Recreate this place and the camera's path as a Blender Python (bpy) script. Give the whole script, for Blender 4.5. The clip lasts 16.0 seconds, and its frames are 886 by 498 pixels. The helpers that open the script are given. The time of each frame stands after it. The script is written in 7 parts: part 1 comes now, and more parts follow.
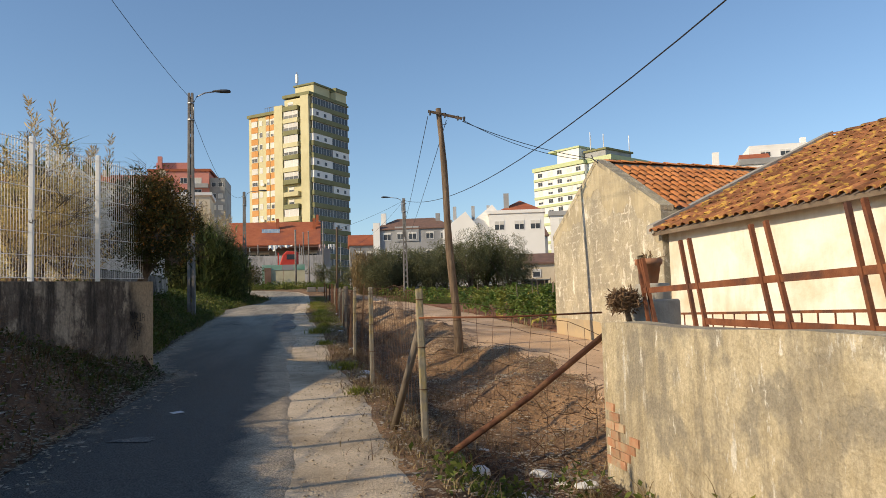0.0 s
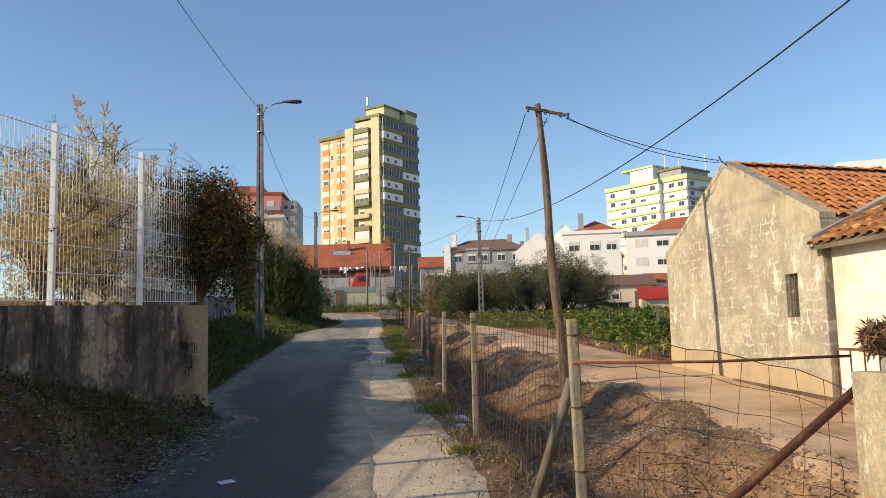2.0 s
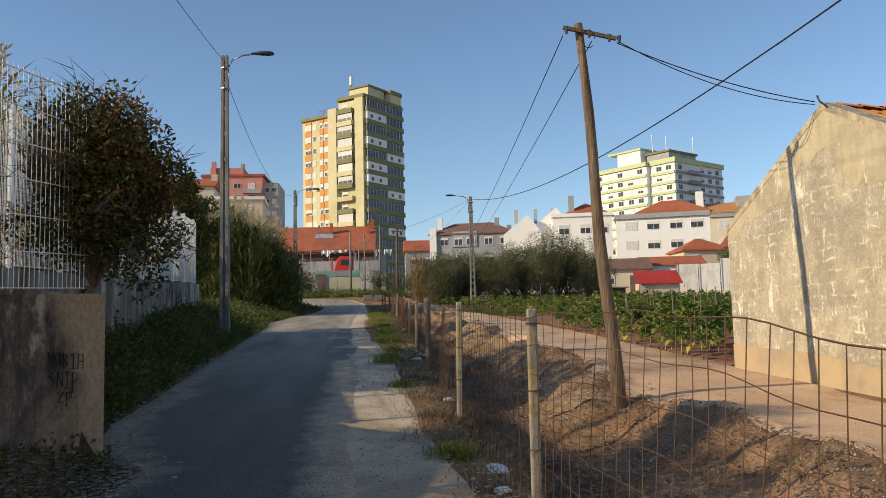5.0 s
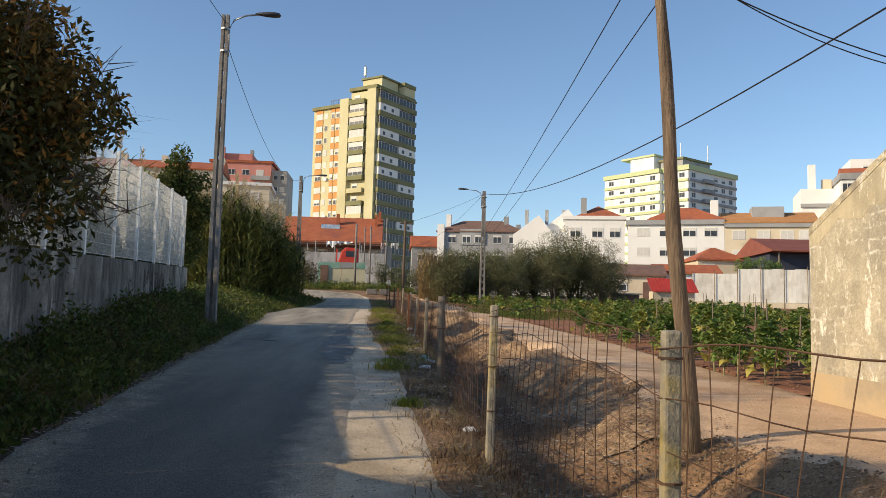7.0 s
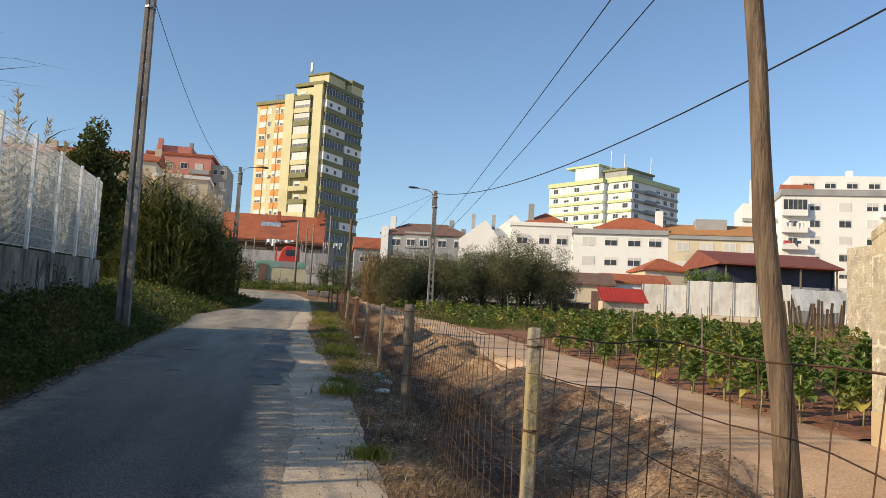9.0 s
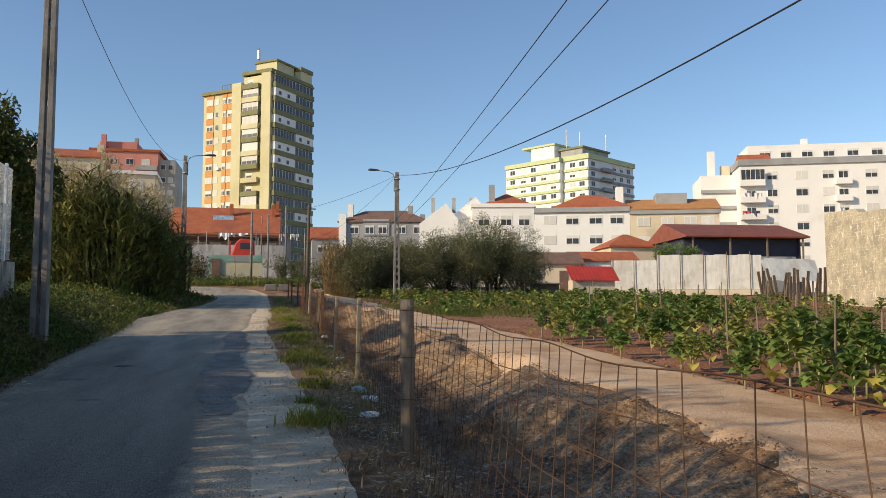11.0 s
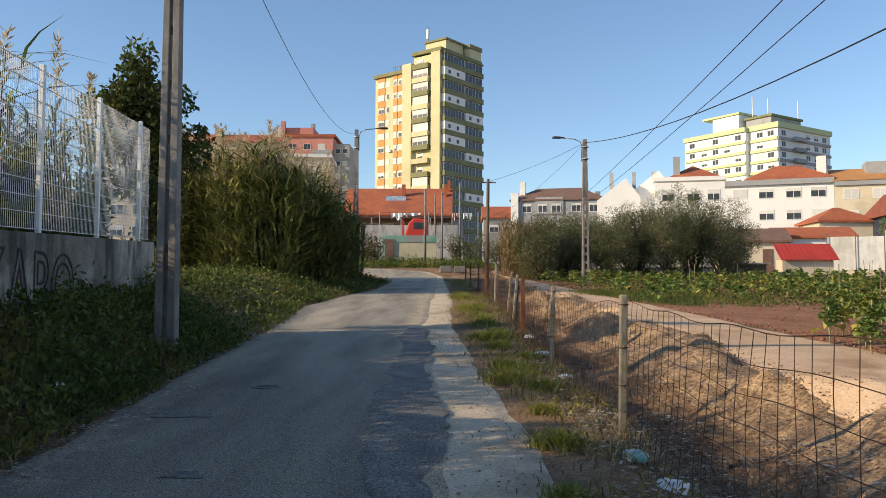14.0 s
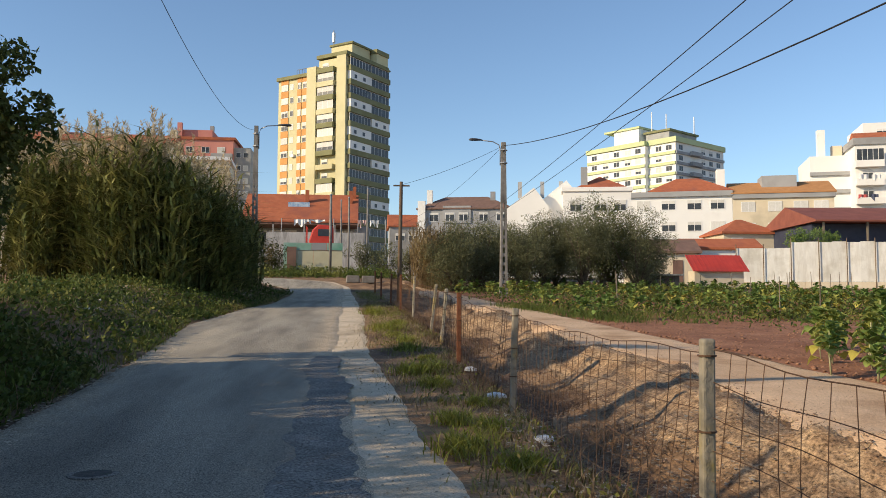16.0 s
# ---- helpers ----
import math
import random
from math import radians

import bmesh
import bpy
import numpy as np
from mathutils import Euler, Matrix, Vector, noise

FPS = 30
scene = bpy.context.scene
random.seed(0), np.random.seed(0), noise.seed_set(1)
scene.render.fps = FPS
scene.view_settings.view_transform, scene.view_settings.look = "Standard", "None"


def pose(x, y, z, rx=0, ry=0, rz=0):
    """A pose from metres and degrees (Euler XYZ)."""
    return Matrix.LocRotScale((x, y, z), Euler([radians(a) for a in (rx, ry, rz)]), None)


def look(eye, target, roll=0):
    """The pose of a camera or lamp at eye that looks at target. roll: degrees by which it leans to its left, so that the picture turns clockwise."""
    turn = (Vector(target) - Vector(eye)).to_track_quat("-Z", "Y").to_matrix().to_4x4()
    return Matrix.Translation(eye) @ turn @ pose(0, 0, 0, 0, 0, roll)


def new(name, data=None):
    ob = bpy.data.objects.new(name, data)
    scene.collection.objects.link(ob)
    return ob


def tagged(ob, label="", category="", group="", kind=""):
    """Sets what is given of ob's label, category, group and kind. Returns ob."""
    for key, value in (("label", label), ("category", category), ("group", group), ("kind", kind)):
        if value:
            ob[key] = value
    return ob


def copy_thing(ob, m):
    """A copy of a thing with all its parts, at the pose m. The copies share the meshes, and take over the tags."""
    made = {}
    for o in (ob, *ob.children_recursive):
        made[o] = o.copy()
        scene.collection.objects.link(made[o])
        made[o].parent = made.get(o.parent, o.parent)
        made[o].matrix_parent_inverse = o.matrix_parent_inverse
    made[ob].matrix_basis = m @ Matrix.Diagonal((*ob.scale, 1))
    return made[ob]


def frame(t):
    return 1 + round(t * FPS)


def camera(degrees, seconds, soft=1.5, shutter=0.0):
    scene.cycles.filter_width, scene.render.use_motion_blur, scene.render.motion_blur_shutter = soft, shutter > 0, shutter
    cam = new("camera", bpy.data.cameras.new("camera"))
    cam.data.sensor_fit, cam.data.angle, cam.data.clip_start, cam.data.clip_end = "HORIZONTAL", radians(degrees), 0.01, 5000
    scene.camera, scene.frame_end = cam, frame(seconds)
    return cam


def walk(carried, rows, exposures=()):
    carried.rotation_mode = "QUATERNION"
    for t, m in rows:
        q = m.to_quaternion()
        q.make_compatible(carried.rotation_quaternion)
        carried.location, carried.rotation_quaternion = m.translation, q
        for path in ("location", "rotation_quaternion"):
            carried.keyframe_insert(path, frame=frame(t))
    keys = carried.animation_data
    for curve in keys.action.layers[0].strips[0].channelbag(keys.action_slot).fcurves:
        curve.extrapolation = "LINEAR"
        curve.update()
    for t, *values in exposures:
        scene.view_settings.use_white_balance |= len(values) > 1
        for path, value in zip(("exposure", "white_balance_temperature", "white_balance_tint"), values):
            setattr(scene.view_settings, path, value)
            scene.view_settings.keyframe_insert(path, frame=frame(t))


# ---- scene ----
cam = camera(57.2, 16.0, soft=0.6)
METRES, EYE, TILT, LEAN, TURN = 22.0, 1.5, 0.0, 0.0, -7.5
ROWS = [
    (0.0, 0.0, 0.0, 0.0, 0.14, 4.72, 1.69),
    (0.5, -0.0047, 0.0278, 0.0011, 1.12, 5.25, 1.85),
    (1.0, -0.0134, 0.056, 0.0033, 4.92, 6.22, 1.95),
    (1.5, -0.0202, 0.0854, 0.0044, 4.24, 5.62, 1.23),
    (2.0, -0.0271, 0.1101, 0.0066, 4.96, 6.42, 1.36),
    (2.5, -0.0328, 0.1394, 0.0066, 1.0, 4.79, 0.98),
    (3.0, -0.0382, 0.1669, 0.0099, 4.92, 5.94, 1.56),
    (3.5, -0.0441, 0.1961, 0.0103, 3.42, 5.33, 0.65),
    (4.0, -0.0494, 0.2262, 0.0116, 6.51, 3.03, 1.9),
    (4.5, -0.0539, 0.2534, 0.0143, 2.79, 7.41, 2.78),
    (5.0, -0.0576, 0.2807, 0.0159, 3.81, 5.31, 1.4),
    (5.2, -0.0594, 0.2916, 0.0164, 5.01, 5.22, 1.1),
    (7.3, -0.0777, 0.4055, 0.0212, 3.35, 5.15, -2.05),
    (7.5, -0.0795, 0.4163, 0.0217, 2.6, 5.37, -2.28),
    (8.0, -0.0839, 0.4532, 0.0222, 0.07, 4.38, -2.57),
    (8.5, -0.0914, 0.4813, 0.0256, 3.03, 6.95, -2.87),
    (9.0, -0.0992, 0.5128, 0.0261, -0.29, 5.56, -2.91),
    (9.2, -0.1011, 0.5253, 0.0267, -0.1, 5.5, -2.75),
    (11.3, -0.121, 0.6566, 0.033, -3.2, 4.6, 0.2),
    (11.5, -0.1229, 0.6691, 0.0336, -1.14, 5.14, 0.43),
    (12.0, -0.1311, 0.7006, 0.0347, -0.18, 5.91, 0.53),
    (12.5, -0.138, 0.7409, 0.0367, 2.3, 5.61, 0.97),
    (13.0, -0.1461, 0.7758, 0.0392, 4.69, 6.02, 1.9),
    (13.5, -0.1547, 0.8081, 0.0412, 7.23, 5.27, 1.44),
    (14.0, -0.1645, 0.8412, 0.0423, 8.8, 3.25, -0.19),
    (14.5, -0.1739, 0.8748, 0.0425, 10.28, 1.81, -0.78),
    (15.0, -0.1824, 0.9072, 0.0453, 10.02, 1.97, -1.64),
    (15.5, -0.189, 0.9433, 0.0462, 5.59, 2.25, -1.14),
    (16.0, -0.1953, 0.9773, 0.0499, 2.0, 3.91, -0.23),
]
walk(cam, [(t, pose(0, 0, EYE, TILT, LEAN, TURN) @ pose(METRES * x, METRES * y, METRES * z, 90 + pitch, roll, yaw)) for t, x, y, z, yaw, pitch, roll in ROWS],
     exposures=[(0.0, -0.04), (1.5, 0.02), (2.0, 0.12), (2.6, 0.02), (4.0, -0.06), (5.0, -0.08), (7.5, 0.06), (9.0, 0.06), (11.3, -0.04), (12.0, 0.03), (13.5, 0.08), (14.0, 0.2), (15.3, 0.16), (16.0, 0.1)])

# ---- world, sun ----
SUN_EL = radians(23.5)
SUN_DIR = Vector((-0.958 * math.cos(SUN_EL), -0.286 * math.cos(SUN_EL), math.sin(SUN_EL)))
world = bpy.data.worlds.new("sky")
scene.world = world
world.use_nodes = True
wn = world.node_tree
sky = wn.nodes.new("ShaderNodeTexSky")
sky.sky_type = "NISHITA"
sky.sun_disc = False
sky.sun_elevation = SUN_EL
sky.sun_rotation = math.atan2(SUN_DIR.x, SUN_DIR.y)
sky.air_density, sky.dust_density, sky.ozone_density = 1.0, 0.2, 3.0
wn.links.new(sky.outputs[0], wn.nodes["Background"].inputs[0])
wn.nodes["Background"].inputs[1].default_value = 0.155
lamp = bpy.data.lights.new("sun", "SUN")
lamp.energy, lamp.angle, lamp.color = 4.9, radians(0.55), (1.0, 0.81, 0.55)
sun = new("sun", lamp)
sun.matrix_world = look(SUN_DIR * 50, (0, 0, 0))

# ---- materials ----
def mat(name, c1, c2, c3=None, scale=4.0, big=0.5, rough=0.85, bump=0.3, fine=30.0, metal=0.0,
        streak=0.0, streak_c=(0.05, 0.045, 0.035), rand=0.0, spec=0.3, stretch=(1, 1, 1), big_lo=0.5, big_hi=0.65, island=0.0, spots=None, grain=0.0, along=None, dust=None, masonry=None):
    m = bpy.data.materials.new(name)
    m.use_nodes = True
    nt = m.node_tree
    N, L = nt.nodes, nt.links
    b = N["Principled BSDF"]
    geo = N.new("ShaderNodeNewGeometry")
    mp = N.new("ShaderNodeMapping")
    mp.inputs["Scale"].default_value = stretch
    L.new(geo.outputs["Position"], mp.inputs[0])

    def nz(s, det=5.0, ro=0.6, raw=False):
        n = N.new("ShaderNodeTexNoise")
        n.inputs["Scale"].default_value, n.inputs["Detail"].default_value, n.inputs["Roughness"].default_value = s, det, ro
        L.new(geo.outputs["Position"] if raw else mp.outputs[0], n.inputs["Vector"])
        return n

    def ramp(src, lo, hi):
        r = N.new("ShaderNodeMapRange")
        r.inputs["From Min"].default_value, r.inputs["From Max"].default_value = lo, hi
        L.new(src, r.inputs["Value"])
        return r.outputs[0]

    def mix(fac, a, bb):
        x = N.new("ShaderNodeMix")
        x.data_type = "RGBA"
        L.new(fac, x.inputs["Factor"])
        for i, v in ((6, a), (7, bb)):
            if isinstance(v, tuple):
                x.inputs[i].default_value = (*v, 1)
            else:
                L.new(v, x.inputs[i])
        return x.outputs[2]

    col = mix(ramp(nz(scale).outputs[0], 0.35, 0.65), tuple(c1), tuple(c2))
    if c3:
        col = mix(ramp(nz(big).outputs[0], big_lo, big_hi), col, tuple(c3))
    if spots:
        fm = N.new("ShaderNodeMapping")
        fm.inputs["Scale"].default_value = (1, 1, 0.38)
        L.new(geo.outputs["Position"], fm.inputs[0])
        for sc, lo, hi in ((3.4, 0.57, 0.61), (11.0, 0.6, 0.65)):
            fn = N.new("ShaderNodeTexNoise")
            fn.inputs["Scale"].default_value, fn.inputs["Detail"].default_value, fn.inputs["Roughness"].default_value = sc, 9, 0.75
            L.new(fm.outputs[0], fn.inputs["Vector"])
            col = mix(ramp(fn.outputs[0], lo, hi), col, tuple(spots))
        col = mix(ramp(nz(13.0, 6, 0.75).outputs[0], 0.64, 0.7), col, tuple(0.5 * k for k in c1))
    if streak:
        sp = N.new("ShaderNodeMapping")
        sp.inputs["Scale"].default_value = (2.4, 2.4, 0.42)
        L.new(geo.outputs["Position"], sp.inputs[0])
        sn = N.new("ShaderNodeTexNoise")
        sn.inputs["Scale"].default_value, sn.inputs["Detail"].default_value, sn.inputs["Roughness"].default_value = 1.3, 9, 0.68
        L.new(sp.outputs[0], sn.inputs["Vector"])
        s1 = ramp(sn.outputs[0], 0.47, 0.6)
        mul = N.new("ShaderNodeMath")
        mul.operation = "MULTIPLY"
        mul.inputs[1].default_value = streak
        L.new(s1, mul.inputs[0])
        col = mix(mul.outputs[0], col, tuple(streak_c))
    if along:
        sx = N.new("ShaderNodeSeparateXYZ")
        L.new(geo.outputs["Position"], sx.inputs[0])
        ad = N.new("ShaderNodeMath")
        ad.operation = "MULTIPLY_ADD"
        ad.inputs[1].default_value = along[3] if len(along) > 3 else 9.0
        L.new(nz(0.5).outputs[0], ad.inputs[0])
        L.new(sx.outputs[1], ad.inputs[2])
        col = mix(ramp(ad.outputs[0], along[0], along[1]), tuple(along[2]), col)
    if masonry:
        mm = N.new("ShaderNodeMapping")
        mm.inputs["Rotation"].default_value = (radians(-90), 0, radians(-90 - 4.97))
        mm.vector_type = "TEXTURE"
        wob = N.new("ShaderNodeVectorMath")
        wob.operation = "MULTIPLY_ADD"
        wob.inputs[1].default_value = (0.16, 0.16, 0.16)
        L.new(nz(3.0, 3, 0.6, True).outputs["Color"], wob.inputs[0])
        L.new(geo.outputs["Position"], wob.inputs[2])
        L.new(wob.outputs[0], mm.inputs[0])
        bt = N.new("ShaderNodeTexBrick")
        for key, val in (("Scale", 1.0), ("Mortar Size", 0.03), ("Mortar Smooth", 1.0), ("Brick Width", 0.34), ("Row Height", 0.17)):
            bt.inputs[key].default_value = val
        L.new(mm.outputs[0], bt.inputs["Vector"])
        both = N.new("ShaderNodeMath")
        both.operation = "MULTIPLY"
        L.new(bt.outputs["Fac"], both.inputs[0])
        L.new(ramp(nz(2.4, 9, 0.78, True).outputs[0], 0.5, 0.6), both.inputs[1])
        col = mix(both.outputs[0], col, tuple(masonry))
        col = mix(ramp(nz(1.1, 8, 0.72, True).outputs[0], 0.58, 0.7), col, tuple(0.55 * k for k in masonry))
    if dust:
        at = N.new("ShaderNodeAttribute")
        at.attribute_name = "dust"
        jit = N.new("ShaderNodeMath")
        jit.operation = "MULTIPLY_ADD"
        jit.inputs[1].default_value = 1.5
        L.new(nz(1.9, 9, 0.72, True).outputs[0], jit.inputs[0])
        L.new(at.outputs["Fac"], jit.inputs[2])
        col = mix(ramp(jit.outputs[0], 1.0, 1.55), col, mix(ramp(nz(2.6, 6, 0.6, True).outputs[0], 0.35, 0.65), tuple(dust), tuple(0.72 * k for k in dust)))
    if grain:
        gm = N.new("ShaderNodeMapRange")
        gm.inputs["From Min"].default_value, gm.inputs["From Max"].default_value = 0.3, 0.7
        gm.inputs["To Min"].default_value, gm.inputs["To Max"].default_value = 1 - grain, 1 + grain
        L.new(nz(fine, 3, 0.8, stretch[2] == 1).outputs[0], gm.inputs["Value"])
        hg = N.new("ShaderNodeHueSaturation")
        L.new(gm.outputs[0], hg.inputs["Value"])
        L.new(col, hg.inputs["Color"])
        col = hg.outputs[0]
    if rand or island:
        hs = N.new("ShaderNodeHueSaturation")
        src = N.new("ShaderNodeObjectInfo").outputs["Random"] if rand else geo.outputs["Random Per Island"]
        rr = N.new("ShaderNodeMapRange")
        k = rand or island
        rr.inputs["To Min"].default_value, rr.inputs["To Max"].default_value = 1 - k, 1 + k
        L.new(src, rr.inputs["Value"])
        L.new(rr.outputs[0], hs.inputs["Value"])
        L.new(col, hs.inputs["Color"])
        col = hs.outputs[0]
    L.new(col, b.inputs["Base Color"])
    b.inputs["Roughness"].default_value, b.inputs["Metallic"].default_value = rough, metal
    b.inputs["Specular IOR Level"].default_value = spec
    if bump:
        bp = N.new("ShaderNodeBump")
        bp.inputs["Strength"].default_value, bp.inputs["Distance"].default_value = bump, 0.02
        L.new(nz(fine, 4, 0.6, stretch[2] == 1).outputs[0], bp.inputs["Height"])
        L.new(bp.outputs[0], b.inputs["Normal"])
    return m


def leaf_mat(name, c1, c2, c3=None, scale=1.2, rough=0.55, trans=0.25, island=0.35):
    m = mat(name, c1, c2, c3, scale=scale, big=0.7, rough=rough, bump=0, island=island, spec=0.12)
    nt = m.node_tree
    b = nt.nodes["Principled BSDF"]
    tr = nt.nodes.new("ShaderNodeBsdfTranslucent")
    mx = nt.nodes.new("ShaderNodeMixShader")
    mx.inputs[0].default_value = trans
    nt.links.new(b.inputs["Base Color"].links[0].from_socket, tr.inputs[0])
    nt.links.new(b.outputs[0], mx.inputs[1])
    nt.links.new(tr.outputs[0], mx.inputs[2])
    nt.links.new(mx.outputs[0], nt.nodes["Material Output"].inputs[0])
    return m


# along darkens the near end: deeper shade there is put into the asphalt colour
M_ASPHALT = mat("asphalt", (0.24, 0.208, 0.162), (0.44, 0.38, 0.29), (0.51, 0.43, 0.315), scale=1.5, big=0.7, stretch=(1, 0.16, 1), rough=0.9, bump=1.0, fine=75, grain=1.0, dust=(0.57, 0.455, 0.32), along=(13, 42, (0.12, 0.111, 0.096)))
M_PATCH = mat("asphalt_patch", (0.16, 0.148, 0.13), (0.25, 0.23, 0.2), scale=3, rough=0.9, bump=1.0, fine=48, grain=0.9)
M_SAND = mat("sandy_verge", (0.57, 0.45, 0.305), (0.7, 0.57, 0.41), (0.42, 0.325, 0.215), scale=2.2, big=0.8, rough=0.95, bump=0.9, fine=45, grain=0.3)
M_SOIL = mat("soil", (0.19, 0.11, 0.058), (0.36, 0.22, 0.118), (0.115, 0.066, 0.038), scale=1.7, big=0.5, rough=0.95, bump=1.0, fine=26, grain=0.5)
M_TRACK = mat("dirt_track", (0.55, 0.36, 0.215), (0.67, 0.47, 0.3), (0.38, 0.23, 0.125), scale=0.9, big=0.6, rough=0.95, bump=0.8, fine=30, grain=0.22)
M_GARDEN = mat("garden_soil", (0.21, 0.088, 0.045), (0.32, 0.15, 0.08), scale=1.2, rough=0.95, bump=1.0, fine=14, grain=0.4)
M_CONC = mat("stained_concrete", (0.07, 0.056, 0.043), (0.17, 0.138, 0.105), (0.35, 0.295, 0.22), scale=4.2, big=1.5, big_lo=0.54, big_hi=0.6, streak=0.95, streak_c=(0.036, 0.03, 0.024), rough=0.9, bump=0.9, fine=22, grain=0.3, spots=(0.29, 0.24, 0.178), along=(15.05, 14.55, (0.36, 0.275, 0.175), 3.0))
M_CONC2 = mat("grey_concrete", (0.15, 0.135, 0.115), (0.24, 0.215, 0.18), (0.4, 0.36, 0.3), scale=2.5, big=0.8, big_lo=0.5, big_hi=0.62, streak=0.85, streak_c=(0.06, 0.052, 0.044), rough=0.9, bump=0.6, grain=0.25)
M_WALLR = mat("yellowed_render", (0.42, 0.35, 0.225), (0.56, 0.48, 0.33), (0.3, 0.265, 0.2), scale=5.0, big=1.9, streak=0.6, streak_c=(0.23, 0.2, 0.15), rough=0.92, bump=0.8, fine=34, big_lo=0.5, big_hi=0.6, spots=(0.66, 0.62, 0.53), grain=0.22)
M_GABLE = mat("weathered_render", (0.4, 0.345, 0.245), (0.52, 0.455, 0.33), (0.34, 0.3, 0.225), scale=4.0, big=1.3, streak=0.35, streak_c=(0.29, 0.255, 0.19), rough=0.93, bump=1.0, fine=22, big_lo=0.46, big_hi=0.6, spots=(0.76, 0.7, 0.58), masonry=(0.7, 0.64, 0.53), grain=0.18)
M_GBASE = mat("ochre_plinth", (0.48, 0.36, 0.21), (0.44, 0.34, 0.22), (0.34, 0.28, 0.2), scale=2, big=1.2, rough=0.93, bump=0.4)
M_WHITEWALL = mat("whitewash", (0.76, 0.71, 0.6), (0.84, 0.8, 0.71), (0.62, 0.53, 0.38), scale=1.7, big=0.8, rough=0.92, bump=0.6, fine=14, big_lo=0.48, big_hi=0.66, streak=0.25, streak_c=(0.5, 0.4, 0.27))
M_TILE_N = mat("orange_clay_tile", (0.46, 0.17, 0.055), (0.56, 0.24, 0.09), (0.33, 0.13, 0.06), scale=3, big=1.5, rough=0.85, bump=0.3, rand=0.22)
M_TILE_O = mat("mossy_clay_tile", (0.17, 0.068, 0.034), (0.31, 0.135, 0.058), (0.42, 0.25, 0.06), scale=5.5, big=6.0, rough=0.95, bump=0.8, fine=26, rand=0.35, big_lo=0.52, big_hi=0.6)
M_ROOFDARK = mat("roof_mortar", (0.16, 0.12, 0.09), (0.25, 0.2, 0.15), rough=0.95)
M_WOODPOLE = mat("weathered_pole_wood", (0.12, 0.082, 0.054), (0.21, 0.15, 0.1), (0.085, 0.06, 0.042), scale=6, big=2, stretch=(2.5, 2.5, 0.22), rough=0.92, bump=1.0, fine=16, grain=0.45)
M_POST = mat("fence_post_concrete", (0.24, 0.21, 0.155), (0.36, 0.32, 0.25), (0.33, 0.25, 0.08), scale=6, big=3, rough=0.9, bump=0.6, fine=30, rand=0.15)
M_POSTG = mat("grey_wood_post", (0.17, 0.135, 0.1), (0.25, 0.205, 0.155), (0.12, 0.095, 0.07), scale=5, big=2.5, stretch=(2, 2, 0.3), rough=0.9, bump=0.7, fine=20, rand=0.15)
M_RUST = mat("rusty_iron", (0.16, 0.055, 0.025), (0.24, 0.09, 0.04), (0.1, 0.045, 0.03), scale=9, big=4, rough=0.85, bump=0.4, fine=60)
M_WIRE = mat("rusty_wire", (0.085, 0.045, 0.026), (0.14, 0.08, 0.048), rough=0.8, bump=0, metal=0.2)
M_CABLE = mat("black_cable", (0.015, 0.015, 0.017), (0.025, 0.025, 0.027), rough=0.6, bump=0)
M_LAMPCONC = mat("pole_concrete", (0.2, 0.18, 0.16), (0.28, 0.255, 0.23), (0.15, 0.135, 0.12), scale=4, big=1.5, rough=0.9, bump=0.4)
M_GALV = mat("galvanised_steel", (0.3, 0.3, 0.31), (0.4, 0.4, 0.41), rough=0.45, bump=0.05, metal=0.7)
M_DARKMETAL = mat("dark_lamp_housing", (0.05, 0.05, 0.055), (0.08, 0.08, 0.085), rough=0.5, bump=0)
M_FENCEW = mat("white_coated_steel", (0.8, 0.785, 0.75), (0.86, 0.845, 0.81), scale=2, rough=0.45, bump=0)
M_BARK = mat("bark", (0.09, 0.065, 0.045), (0.15, 0.115, 0.085), scale=9, rough=0.95, bump=0.8)
L_DARK = leaf_mat("dark_shrub_leaf", (0.04, 0.045, 0.014), (0.085, 0.085, 0.027), (0.16, 0.1, 0.028))
L_GOLD = leaf_mat("golden_shrub_leaf", (0.5, 0.37, 0.13), (0.62, 0.48, 0.2), (0.36, 0.33, 0.12), trans=0.5)
L_OLIVE = leaf_mat("olive_leaf", (0.115, 0.12, 0.06), (0.2, 0.2, 0.105), (0.095, 0.1, 0.05), trans=0.28)
L_REED = leaf_mat("reed_leaf", (0.08, 0.105, 0.034), (0.215, 0.23, 0.075), (0.38, 0.36, 0.135), trans=0.2, island=0.6)
L_STRAW = leaf_mat("dry_straw", (0.27, 0.2, 0.1), (0.4, 0.31, 0.17), (0.2, 0.14, 0.08), trans=0.2)
L_PLUME = leaf_mat("reed_plume", (0.43, 0.34, 0.2), (0.55, 0.44, 0.28), trans=0.3)
L_GRASS = leaf_mat("weed_green", (0.06, 0.09, 0.02), (0.13, 0.165, 0.04), (0.22, 0.21, 0.055), trans=0.3)
L_VERGE = leaf_mat("verge_weed", (0.13, 0.14, 0.03), (0.23, 0.22, 0.06), (0.3, 0.25, 0.1), trans=0.3)
L_DEAD = leaf_mat("dead_stalks", (0.15, 0.095, 0.05), (0.24, 0.16, 0.09), (0.1, 0.065, 0.04), trans=0.1)
L_KALE = leaf_mat("collard_leaf", (0.115, 0.19, 0.045), (0.235, 0.32, 0.09), (0.38, 0.38, 0.1), scale=2.5, trans=0.38, rough=0.5)
L_LITTER = leaf_mat("fallen_leaves", (0.34, 0.27, 0.18), (0.56, 0.49, 0.38), (0.2, 0.14, 0.08), trans=0.1)

